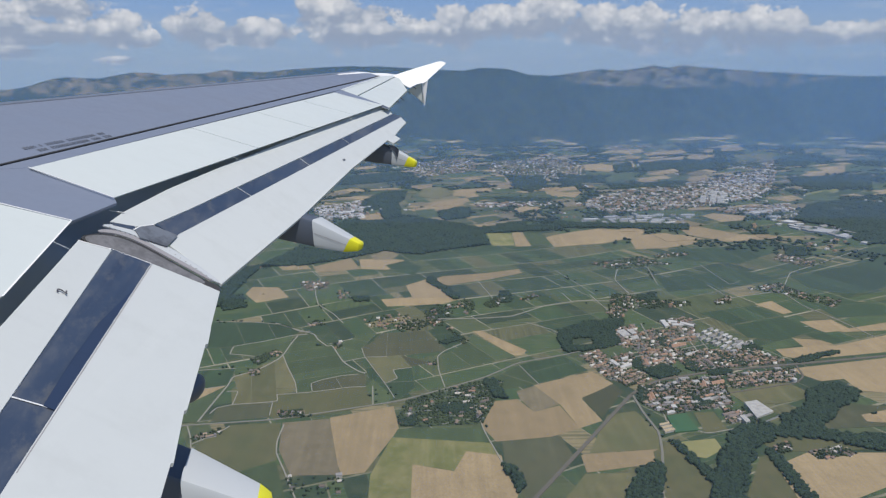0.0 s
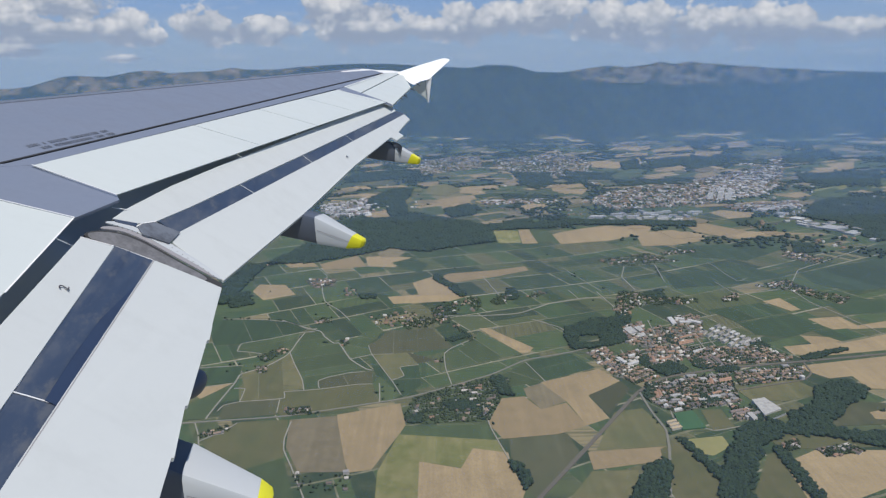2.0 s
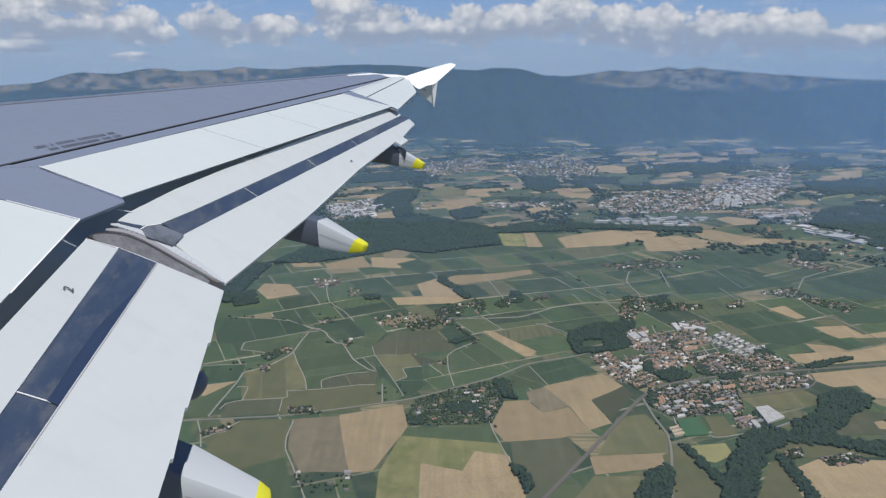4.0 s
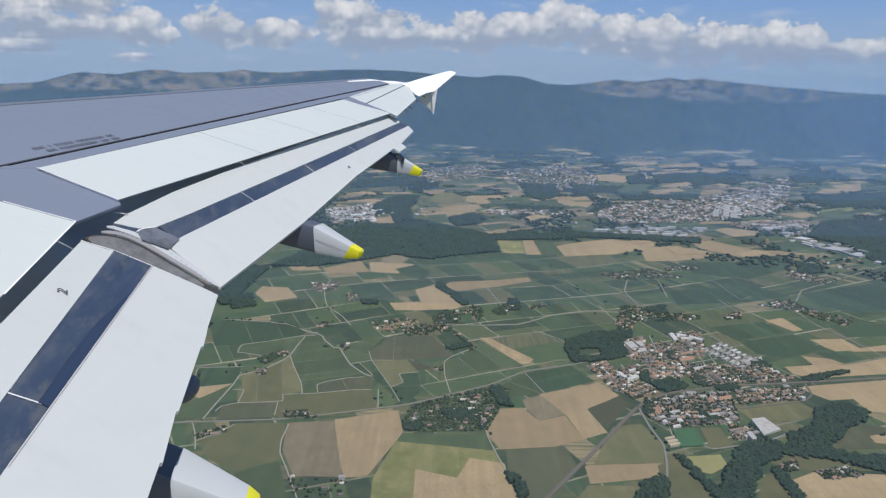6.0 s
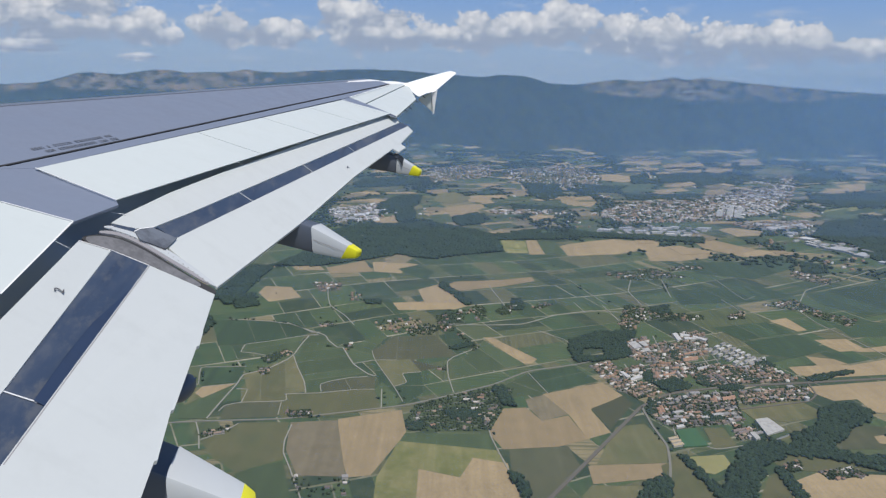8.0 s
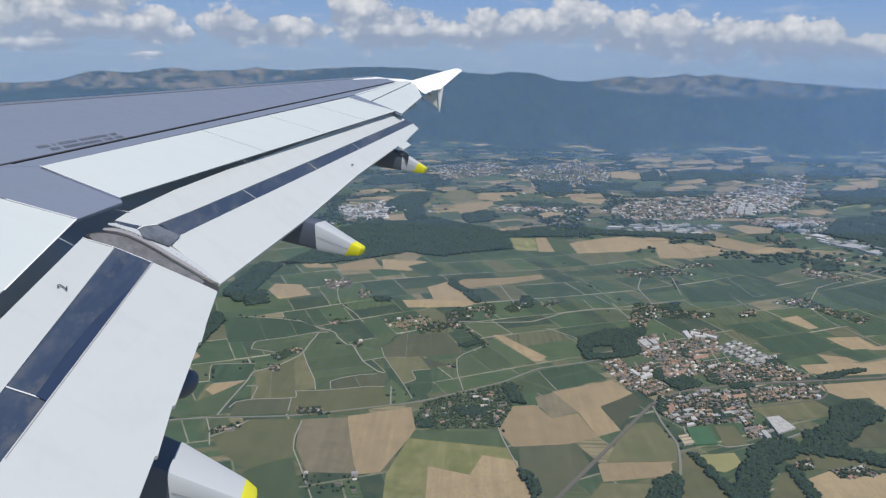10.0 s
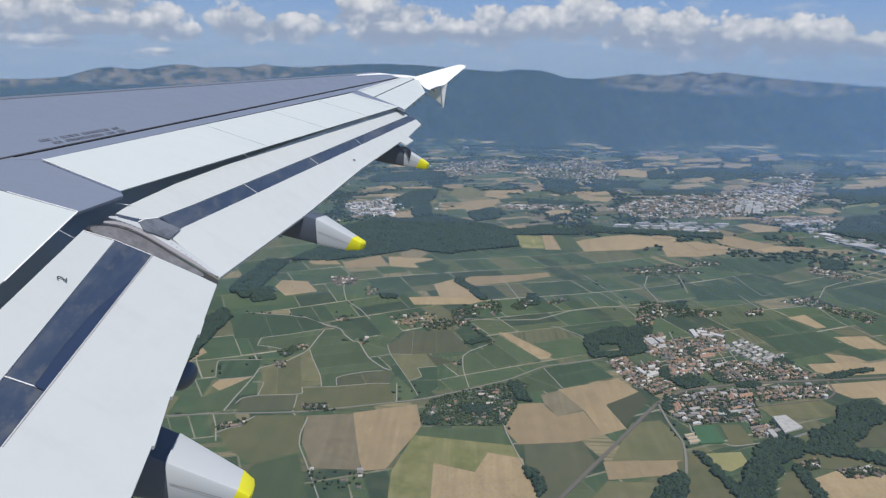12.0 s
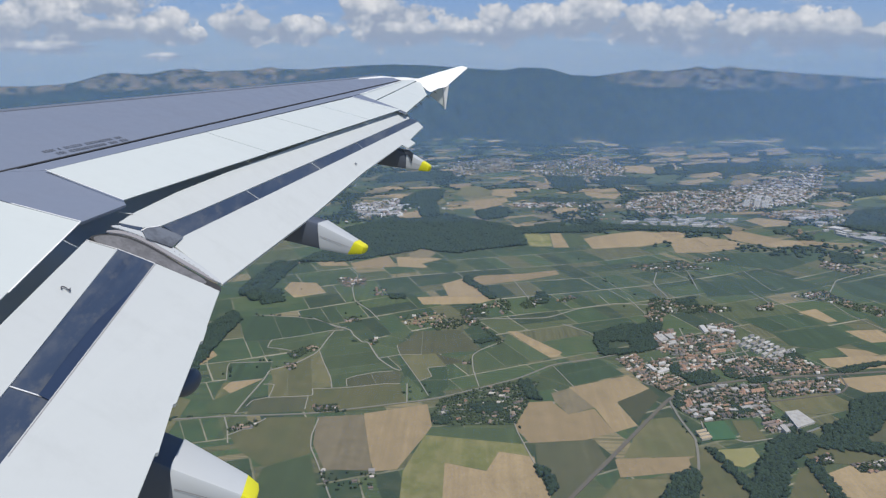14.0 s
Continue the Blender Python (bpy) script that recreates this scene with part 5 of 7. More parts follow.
village_block("grey", [(492, 1125), (512, 1138), (511, 1127), (490, 1111)], 3, hall_roof)
village_block("grey", [(515, 1135), (530, 1142), (525, 1125), (511, 1118)], 3, hall_roof)
village_block("grey", [(398, 1087), (418, 1097), (417, 1088), (397, 1075)], 3, hall_roof)
village_block("brown", [(404, 1056), (414, 1064), (418, 1036), (409, 1029)], 3, brown_tiles)
village_block("brown", [(417, 1062), (427, 1068), (431, 1042), (422, 1034)], 3, brown_tiles)

settlement([(-168, 744), (-105, 749), (-99, 713), (-154, 705)], 6, 10, 1, 18, 0.3)
settlement([(445, 783), (486, 792), (498, 776), (446, 765)], 16, 20, 2, 54, 0.0)
settlement([(408, 797), (432, 806), (423, 782), (407, 779)], 8, 10, 3, 36, 0.0)
settlement([(386, 901), (410, 887), (408, 864), (376, 855)], 20, 20, 4, 45, 0.1)
settlement([(-305, 841), (-273, 863), (-267, 849), (-298, 829)], 6, 20, 5, 22, 0.0)
settlement([(-209, 904), (-177, 914), (-172, 894), (-202, 889)], 8, 8, 6, 54, 0.0)
settlement([(299, 971), (335, 984), (424, 1004), (415, 959), (405, 910), (354, 895), (305, 881), (284, 912)], 120, 12, 7, 427, 0.1)
settlement([(-48, 887), (-38, 935), (10, 966), (59, 996), (105, 999), (80, 919), (62, 866), (-42, 860)], 22, 15, 8, 430, 0.0, 7.5, "G")
settlement([(433, 1005), (543, 1027), (532, 995), (512, 979), (424, 959)], 76, 8, 9, 180, 0.1)
settlement([(280, 1039), (308, 1026), (318, 993), (277, 970), (268, 988)], 40, 25, 10, 128, 0.05, 5.0, "K")
settlement([(231, 1090), (267, 1109), (274, 1075), (279, 1041), (270, 988), (256, 995), (243, 1043)], 44, 30, 11, 65, 0.0, 5.0, "Y")
settlement([(386, 1109), (434, 1098), (461, 1075), (454, 1034), (388, 1020), (381, 1055)], 48, 32, 12, 164, 0.15, 5.4, "Y")
settlement([(425, 1102), (512, 1107), (543, 1064), (539, 1047), (452, 1034)], 68, 10, 13, 180, 0.3)
settlement([(329, 1099), (379, 1116), (385, 1073), (365, 1046), (324, 1031), (321, 1060)], 52, 12, 14, 65, 0.0, 4.8, "Y")
settlement([(270, 1066), (314, 1100), (317, 1069), (285, 1037)], 20, 20, 15, 29, 0.8, 6.0, "Y")
settlement([(-284, 1053), (-267, 1054), (-261, 1026), (-273, 1025)], 10, 20, 16, 18, 0.0)
settlement([(-289, 1086), (-258, 1132), (-243, 1113), (-271, 1069)], 6, 35, 17, 63, 0.0)
settlement([(329, 1159), (376, 1204), (408, 1195), (456, 1207), (441, 1151), (398, 1126), (368, 1124), (335, 1097), (319, 1112)], 68, 8, 18, 83, 0.1, 5.0, "Y")
settlement([(313, 1206), (355, 1225), (353, 1171), (311, 1111), (304, 1142)], 44, 20, 19, 47, 0.6, 5.2, "Y")
settlement([(-169, 1155), (-154, 1164), (-148, 1139), (-161, 1130)], 4, 15, 20, 13, 0.0)
settlement([(401, 1245), (467, 1261), (460, 1212), (410, 1201)], 36, 24, 21, 38, 0.85, 6.0, "Y")
settlement([(347, 1354), (357, 1306), (342, 1253), (312, 1245)], 12, 40, 22, 74, 0.2, 5.2, "Y")
settlement([(-227, 1261), (-197, 1276), (-192, 1246), (-218, 1232)], 6, 15, 23, 18, 0.0)
settlement([(-85, 1296), (-41, 1293), (-33, 1251), (-62, 1220), (-81, 1218)], 12, 10, 241, 24, 0.0)
settlement([(-125, 1281), (-85, 1296), (-81, 1218), (-112, 1228)], 10, 10, 242, 20, 0.0)
settlement([(-67, 1242), (-30, 1269), (1, 1253), (-20, 1214), (-59, 1203)], 3, 20, 243, 80, 0.0)
settlement([(-20, 1307), (12, 1356), (39, 1331), (36, 1289), (5, 1259), (-13, 1270)], 7, 25, 244, 70, 0.0)
settlement([(27, 1351), (51, 1359), (52, 1326), (33, 1318)], 6, 10, 245, 6, 0.0)
settlement([(-11, 1252), (20, 1272), (18, 1231), (0, 1229)], 5, 10, 246, 18, 0.0)
settlement([(360, 1407), (401, 1393), (422, 1339), (367, 1303), (324, 1252), (322, 1287)], 24, 20, 25, 200, 0.1, 6.0, "G")
settlement([(401, 1351), (459, 1362), (498, 1348), (490, 1325), (400, 1309)], 11, 5, 26, 90, 0.0)
settlement([(542, 1351), (590, 1389), (572, 1337), (539, 1328)], 12, 10, 27, 36, 0.0)
settlement([(639, 1429), (726, 1469), (738, 1396), (792, 1346), (754, 1299), (692, 1393)], 30, 30, 28, 190, 0.0, 6.5, "G")
settlement([(49, 1366), (68, 1392), (82, 1362), (77, 1314), (58, 1307)], 2, 10, 291, 46, 0.0)
settlement([(58, 1313), (73, 1314), (72, 1289), (60, 1291)], 3, 10, 292, 6, 0.0)
settlement([(98, 1349), (122, 1400), (133, 1372), (125, 1328), (104, 1326)], 1, 10, 293, 52, 0.0)
settlement([(125, 1390), (143, 1387), (139, 1362), (126, 1361)], 5, 10, 294, 6, 0.0)
settlement([(172, 1390), (215, 1411), (215, 1393), (176, 1365)], 6, 20, 295, 16, 0.0)
settlement([(21, 1225), (29, 1231), (59, 1157), (49, 1141)], 2, 40, 296, 26, 0.0)
settlement([(-8, 1076), (4, 1077), (4, 1059), (-9, 1058)], 3, 0, 297, 5, 0.0)
settlement([(-197, 1447), (-170, 1453), (-164, 1400), (-188, 1398)], 8, 10, 30, 9, 0.0)
settlement([(-287, 1514), (-222, 1528), (-214, 1466), (-259, 1454)], 20, 10, 31, 36, 0.1)
settlement([(828, 1709), (893, 1636), (843, 1586), (796, 1651)], 24, 30, 32, 67, 0.0)
settlement([(360, 1638), (494, 1699), (552, 1626), (412, 1582)], 24, 10, 33, 240, 0.0, 6.5, "G")
settlement([(522, 1702), (628, 1737), (615, 1700), (528, 1677)], 10, 5, 34, 45, 0.0)
settlement([(-443, 1650), (-371, 1651), (-365, 1622), (-428, 1616)], 12, 5, 35, 18, 0.9)
settlement([(23, 1821), (52, 1824), (58, 1789), (30, 1781)], 6, 5, 36, 13, 0.5)
sheds([(994, 2094), (1051, 2042), (1148, 1957), (1098, 1854), (1012, 1931), (977, 2021)], 16, 22, 37)
sheds([(442, 2126), (627, 2195), (776, 2179), (733, 2052), (446, 2065)], 26, 10, 38)
sheds([(1002, 2272), (1133, 2287), (1092, 2198), (958, 2167)], 9, 5, 39)
far_town([(891, 2259), (1160, 2344), (1126, 2235), (912, 2178)], 240, 40, 0.4)
far_town([(-385, 2345), (-242, 2477), (-206, 2191), (-328, 2151)], 192, 41, 0.6)
far_town([(140, 2411), (366, 2420), (358, 2360), (145, 2333)], 144, 42, 0.4)
far_town([(992, 2642), (1202, 2857), (1266, 2801), (1091, 2440), (914, 2370)], 256, 43, 0.7)
far_town([(469, 2364), (633, 2594), (948, 2757), (1261, 3006), (1511, 3199), (1293, 2742), (1111, 2443), (830, 2287), (546, 2219)], 1500, 44, 0.3)
far_town([(1345, 3344), (1614, 3425), (1469, 3160), (1301, 3166)], 176, 45, 0.15)
far_town([(245, 3440), (595, 3651), (699, 3327), (609, 2881), (395, 2949), (249, 3130)], 672, 46, 0.05)
far_town([(-111, 3416), (202, 3622), (204, 3191), (-61, 2984)], 528, 47, 0.05)
far_town([(964, 4172), (1324, 4426), (1219, 4061), (934, 3902)], 208, 48, 0.1)
far_town([(1384, 4633), (1802, 5020), (1607, 4364), (1302, 4131)], 256, 49, 0.1)
far_town([(2537, 5117), (3314, 5598), (2962, 4989), (2328, 4610)], 192, 50, 0.05)

for lane in STREETS:
    ribbon("village_street", "narrow pale street between the village houses", lane[::2] + lane[-1:], 1.7, street_mat, 0.75)
joined("village_houses", [cottage(*h) for h in SPARE_HOUSES], hamlet_roof, "small clay-roofed houses of the farther hamlets", "houses")
rnd = random.Random(77)
joined("garden_trees", [clump(*t, rnd) for t in SPARE_TREES], garden_leaf, "dark garden trees round the hamlets", "trees")


# the far plain: larger fields, then the woods between them
field("W", [(582, 3562), (657, 3685), (768, 3822), (809, 3736), (761, 3638)], 0)
field("W", [(859, 3768), (949, 3905), (965, 3812), (918, 3711)], 2)
field("W", [(833, 3464), (876, 3594), (1010, 3683), (989, 3552)], 4)
field("W", [(610, 3258), (703, 3346), (873, 3413), (835, 3175), (752, 3112), (666, 3164)], 6)
field("B", [(645, 3002), (676, 3116), (700, 3072), (667, 2961)], 8)
field("W", [(961, 3447), (1106, 3532), (1258, 3621), (1200, 3489), (967, 3372)], 10)
field("W", [(1189, 3807), (1339, 3907), (1296, 3736), (1169, 3647)], 12)
field("W", [(1221, 3512), (1288, 3669), (1400, 3667), (1329, 3511)], 14)
field("W", [(895, 3025), (999, 3135), (1098, 3217), (1071, 3099), (947, 3003)], 16)
field("W", [(818, 2912), (954, 2990), (967, 2919), (833, 2845)], 18)
field("B", [(1121, 3138), (1191, 3165), (1181, 3054), (1133, 2972), (1094, 3025)], 20)
field("W", [(997, 2842), (1043, 2945), (1126, 2986), (1118, 2900), (1024, 2793)], 22)
field("W", [(1579, 4028), (1691, 3999), (1642, 3845), (1497, 3773)], 24)
field("W", [(1756, 4279), (1871, 4481), (2056, 4552), (1904, 4281)], 26)
field("W", [(2122, 4664), (2279, 4732), (2034, 4224), (1922, 4174)], 28)
field("B", [(1837, 4239), (2041, 4367), (2259, 4471), (2167, 4250), (1905, 4066)], 30)
field("W", [(1586, 3100), (1761, 3205), (1746, 3109), (1631, 3002), (1551, 3005)], 32)
field("W", [(1416, 2553), (1523, 2566), (1483, 2478), (1402, 2488)], 34)
field("W", [(440, 2650), (526, 2674), (539, 2582), (438, 2513)], 36)
field("B", [(2585, 4765), (2751, 4801), (2607, 4575), (2489, 4550)], 38)
field("W", [(2308, 4093), (2476, 4151), (2363, 3956), (2235, 3932)], 40)
field("B", [(2017, 3800), (2193, 3855), (2047, 3614), (1913, 3571)], 42)
field("G", [(678, 2891), (794, 3087), (884, 3070), (787, 2879)], 44)
field("G", [(1289, 2495), (1413, 2584), (1389, 2447), (1272, 2385)], 46)
field("O", [(1503, 3643), (1763, 3754), (1609, 3443), (1408, 3372)], 48)
field("W", [(461, 3583), (541, 3663), (572, 3498), (510, 3351), (459, 3458)], 50)
field("W", [(75, 2915), (99, 2963), (238, 3047), (250, 2987), (130, 2865)], 52)
field("W", [(79, 2775), (107, 2862), (139, 2925), (152, 2869), (128, 2810)], 54)
field("W", [(246, 2912), (294, 2963), (301, 2742), (250, 2709)], 56)
field("W", [(74, 2672), (134, 2705), (181, 2469), (117, 2548), (78, 2554)], 58)
field("W", [(133, 2693), (215, 2730), (223, 2644), (140, 2620)], 60)
field("W", [(-84, 2363), (-48, 2408), (126, 2526), (127, 2451), (92, 2385), (-65, 2346)], 62)
field("W", [(-79, 2793), (3, 2832), (4, 2751), (-72, 2727)], 64)
field("O", [(-34, 2720), (29, 2768), (90, 2637), (28, 2502), (-51, 2559)], 66)
field("W", [(-361, 2429), (-328, 2544), (-252, 2578), (-211, 2560), (-230, 2447), (-311, 2415)], 68)
field("W", [(-361, 2673), (-282, 2776), (-241, 2677), (-310, 2642)], 70)
field("W", [(-224, 2206), (-152, 2287), (-122, 2219), (-160, 2154), (-212, 2165)], 72)
field("B", [(-290, 2060), (-269, 2085), (-256, 2041), (-277, 2023)], 74)
field("O", [(-330, 2911), (-228, 3052), (-180, 2861), (-269, 2751)], 76)
field("W", [(103, 2185), (200, 2231), (201, 2131), (156, 2094), (109, 2136)], 78)
field("B", [(106, 2073), (199, 2114), (297, 2166), (218, 2055), (137, 2046)], 80)
field("W", [(261, 2310), (354, 2398), (347, 2284), (271, 2239)], 82)
field("W", [(414, 2682), (473, 2728), (531, 2592), (494, 2499), (408, 2575)], 84)
field("B", [(1958, 3857), (2082, 3927), (2011, 3733), (1867, 3645)], 86)
field("W", [(977, 4092), (1081, 4197), (1062, 4056), (961, 3958)], 88)
field("O", [(1219, 4061), (1379, 4174), (1366, 4038), (1211, 3932)], 90)
field("W", [(1409, 4540), (1570, 4608), (1521, 4406), (1367, 4344)], 92)
field("G", [(212, 2936), (298, 3009), (296, 2862), (222, 2770)], 94)
field("O", [(-161, 2414), (-100, 2530), (-77, 2425), (-127, 2319)], 96)
field("G", [(-54, 2299), (8, 2326), (26, 2176), (-24, 2105)], 98)
wood([(951, 3315), (1095, 3451), (1306, 3449), (1223, 3187), (1068, 3052), (1059, 3210), (906, 3104)], 14, 9, 60)
wood([(819, 3293), (923, 3402), (860, 3113), (777, 3069)], 14, 9, 61)
wood([(676, 2783), (993, 2828), (933, 2681), (760, 2694), (665, 2645)], 14, 9, 62)
wood([(525, 3045), (695, 2965), (671, 2808), (511, 2825)], 14, 9, 63)
wood([(1409, 2783), (1810, 3000), (1603, 2642), (1422, 2641)], 14, 9, 64)
wood([(334, 3015), (460, 3004), (430, 2722), (353, 2614), (315, 2731)], 14, 9, 65)
wood([(-374, 2904), (-344, 3033), (-209, 3122), (-99, 3073), (-117, 2944), (-235, 2853), (-320, 2826)], 14, 9, 66)
wood([(-239, 2445), (-176, 2637), (-96, 2673), (-98, 2486), (-155, 2334), (-208, 2309)], 14, 9, 67)
wood([(1614, 3425), (1811, 3614), (1830, 3461), (1645, 3220), (1538, 3203)], 14, 9, 68)
wood([(1333, 3378), (1523, 3337), (1432, 3187), (1289, 3197)], 14, 9, 69)
wood([(224, 2528), (385, 2484), (380, 2382), (271, 2408), (225, 2422)], 14, 9, 70)
wood([(26, 2281), (117, 2330), (132, 2258), (76, 2165), (25, 2159)], 14, 9, 71)


def far_country():
    """Between the far fields: smaller strips, dark irregular woods and hedges, and scattered farms, up to the foothills."""
    rnd = random.Random(31)
    for i in range(400):
        d, a = 1950 + 2350 * rnd.random() ** 0.8, radians(rnd.uniform(-20, 42))
        x, y = d * math.sin(a), d * math.cos(a)
        w, h, t = rnd.uniform(30, 120), rnd.uniform(25, 80), rnd.gauss(0.35, 0.25)
        c, s = math.cos(t), math.sin(t)
        jit = [rnd.uniform(-0.18, 0.18) for _ in range(8)]
        pts = [((u + jit[2 * q]) * w, (v + jit[2 * q + 1]) * h) for q, (u, v) in enumerate(((-0.5, -0.5), (0.5, -0.5), (0.5, 0.5), (-0.5, 0.5)))]
        field(rnd.choice("WWWWBBBOOGGV"), [(x + u * c - v * s, y + u * s + v * c) for u, v in pts], 2 * i)
    # woods grow where a slow noise is high, and leave the fields and towns clear
    leaf, roofs = [], []
    spots = np.array([(d, a) for d, a in ((1880 + 2560 * rnd.random() ** 0.72, rnd.uniform(-24, 42)) for _ in range(60000))])
    xs, ys = spots[:, 0] * np.sin(np.radians(spots[:, 1])), spots[:, 0] * np.cos(np.radians(spots[:, 1]))
    free = np.ones(len(xs), bool)
    for poly in CLEAR:
        if max(p[1] for p in poly) > 1850:
            free &= ~within(xs, ys, poly)
    for x, y in zip(xs[free], ys[free]):
        far = (math.hypot(x, y) - 1900) / 2400
        n = noise.noise(Vector((x * 0.0045, y * 0.003, 4))) + 0.5 * noise.noise(Vector((x * 0.013, y * 0.009, 9))) + 0.2 * noise.noise(Vector((x * 0.05, y * 0.05, 2)))
        line = abs(noise.noise(Vector((x * 0.006, y * 0.006, 15))))
        if n > 0.06 - 0.16 * far or line < 0.012:
            r = rnd.uniform(3.6, 6.5) * (1 + 0.35 * far)
            leaf.append(clump(x, y, r, rnd.uniform(4.5, 9), rnd))
        elif n > -0.12 and rnd.random() < 0.035:
            for _ in range(rnd.randint(1, 6)):
                roofs.append(cottage(x + rnd.gauss(0, 20), y + rnd.gauss(0, 14), rnd.uniform(0, 180), rnd.uniform(5, 10), rnd.uniform(4, 6.5), rnd.uniform(2.5, 4)))
    joined("copses_and_hedges", leaf, wood_leaf, "dark copses and hedgerows between far fields", "trees")
    joined("scattered_farms", roofs, far_roof, "scattered farmhouses and hamlets on the far plain", "houses")


far_country()


def near_hedges():
    """Single field trees and short hedges over the nearer vineyards."""
    rnd = random.Random(12)
    leaf = []
    for i in range(14):
        d, a = 760 + 1300 * rnd.random(), radians(rnd.uniform(-24, 34))
        x, y, t = d * math.sin(a), d * math.cos(a), rnd.gauss(0.4, 0.5)
        long = rnd.choice((0, 0, 0, 4, 9))
        for _ in range(1 + int(long / 3)):
            u = rnd.uniform(-long, long) / 2
            leaf.append(clump(x + u * math.cos(t), y + u * math.sin(t), rnd.uniform(1.5, 3.2), rnd.uniform(2.5, 5.5), rnd))
    for line in ROADS:
        for p, q in zip(line, line[1:]):
            mask = noise.noise(Vector((p.x * 0.012, p.y * 0.012, 3)))
            span = (q - p).length
            side = Vector((-(q - p).y, (q - p).x, 0)).normalized()
            n = int(span / 6) if mask > 0.34 else int(span / 55 + rnd.random() * 0.4)
            for _ in range(n):
                c = p.lerp(q, rnd.random()) + side * rnd.choice((-1, 1)) * rnd.uniform(3.2, 5.5)
                leaf.append(clump(c.x, c.y, rnd.uniform(1.3, 3.0), rnd.uniform(2.2, 5.5), rnd))
    joined("field_trees", leaf, wood_leaf, "lone trees and short hedges among the vineyards", "trees")


near_hedges()


def block(name, label, category, pts, height, mat, roof, group=""):
    """A flat-roofed building on a given plan, with a low parapet."""
    root = thing(name, label, category, group)
    part("wall", slab_bm([(x, y, height) for x, y in pts], height + 0.3), mat, root)
    cx, cy = sum(p[0] for p in pts) / len(pts), sum(p[1] for p in pts) / len(pts)
    part("roof", slab_bm([(cx + (x - cx) * 1.02, cy + (y - cy) * 1.02, height + 0.35) for x, y in pts], 0.3, 0.05), roof, root)


TERRACE = [(435, 1161), (473, 1082), (485, 1206), (518, 1122)]


def terraces():
    """Parallel rows of long pale flat-roofed dwellings on the village's newer edge."""
    a, b, c, d = [Vector((*p, 0)) for p in TERRACE]
    rnd = random.Random(8)
    for i in range(8):
        s = (i + 0.5) / 8
        for j in range(3):
            t = (j + 0.5) / 3
            p = a.lerp(b, s).lerp(c.lerp(d, s), t)
            go = (c - a)
            house(p.x + rnd.gauss(0, 1), p.y + rnd.gauss(0, 1), math.degrees(math.atan2(go.y, go.x)) + rnd.gauss(0, 2), FLATS[rnd.choice((1, 3))],
                  "long white flat-roofed terrace in a parallel row", "terraces", "terrace_house")


terraces()
BLOCK_LABEL = {"grey": "grey flat-roofed community block in the village", "white": "long white flat-roofed block in the village", "orange": "village row house under an orange clay tile roof", "brown": "village row house under a dark brown roof", "tan": "tan-roofed indoor court hall beside the pitch"}


def village_row(tone, pts, roof):
    """A row or two of joined gabled houses along the longer side of a plan."""
    a, b, c = pts[0], pts[1], pts[2]
    if math.dist(a, b) < math.dist(b, c):
        a, b, c = b, c, pts[3]
    long, deep = math.dist(a, b), math.dist(b, c)
    n, m = max(1, round(long / 6.5)), max(1, round(deep / 8.5))
    turn = math.degrees(math.atan2(b[1] - a[1], b[0] - a[0]))
    walls, tops = gable(long / n * 0.9, min(4.6, deep / m * 0.72), 2.2, 1.2, 0.35)
    kind = (mesh_of("wall", *walls, wall_mat), mesh_of("roof", *tops, roof), 5)
    for i in range(n):
        for j in range(m):
            u, v = (i + 0.5) / n, (j + 0.5) / m
            x, y = a[0] + (b[0] - a[0]) * u + (c[0] - b[0]) * v, a[1] + (b[1] - a[1]) * u + (c[1] - b[1]) * v
            house(x, y, turn, kind, BLOCK_LABEL[tone], "village rows", "row_house")


for tone, pts, height, roof in VILLAGE:
    if tone in ("orange", "brown"):
        village_row(tone, pts, roof)
    else:
        cx, cy = sum(p[0] for p in pts) / len(pts), sum(p[1] for p in pts) / len(pts)
        plan = [(cx + (x - cx) * 0.86, cy + (y - cy) * 0.8) for x, y in pts]
        block("village_block", BLOCK_LABEL[tone], "building", plan, height * 0.8, wall_mat, roof, "village blocks")
block("sports_hall", "long white flat-roofed sports hall beside the wood", "hall", [(419, 908), (438, 914), (446, 881), (417, 864)], 4, wall_mat, hall_roof)
block("sports_hall", "low green-roofed annexe of the sports hall", "hall", [(417, 863), (447, 879), (450, 872), (420, 854)], 3, shed_mat, CROPS["G"][0])
block("barn", "cream flat-roofed barn by the village edge", "barn", [(395, 866), (402, 869), (403, 852), (396, 847)], 6, wall_mat, pale_roof)
# tower blocks and long halls of the far town
block("tower_block", "tall white tower block in the far town", "tower block", [(882, 2376), (902, 2378), (914, 2409), (897, 2407)], 19, tower_wall, hall_roof, "far tower blocks")
block("tower_block", "tall white tower block in the far town", "tower block", [(921, 2390), (940, 2392), (954, 2423), (936, 2421)], 19, tower_wall, hall_roof, "far tower blocks")
block("tower_block", "tall white tower block in the far town", "tower block", [(935, 2363), (956, 2366), (970, 2396), (950, 2394)], 19, tower_wall, hall_roof, "far tower blocks")
block("tower_block", "tall white tower block in the far town", "tower block", [(973, 2436), (989, 2438), (1004, 2470), (989, 2468)], 19, tower_wall, hall_roof, "far tower blocks")
block("tower_block", "tall white tower block in the far town", "tower block", [(955, 2463), (971, 2466), (985, 2498), (971, 2496)], 19, tower_wall, hall_roof, "far tower blocks")
block("industrial_hall", "long low white industrial hall at the town edge", "hall", [(1003, 2056), (1027, 2037), (1050, 2052), (1031, 2073)], 5, shed_mat, bright_roof, "industrial halls")
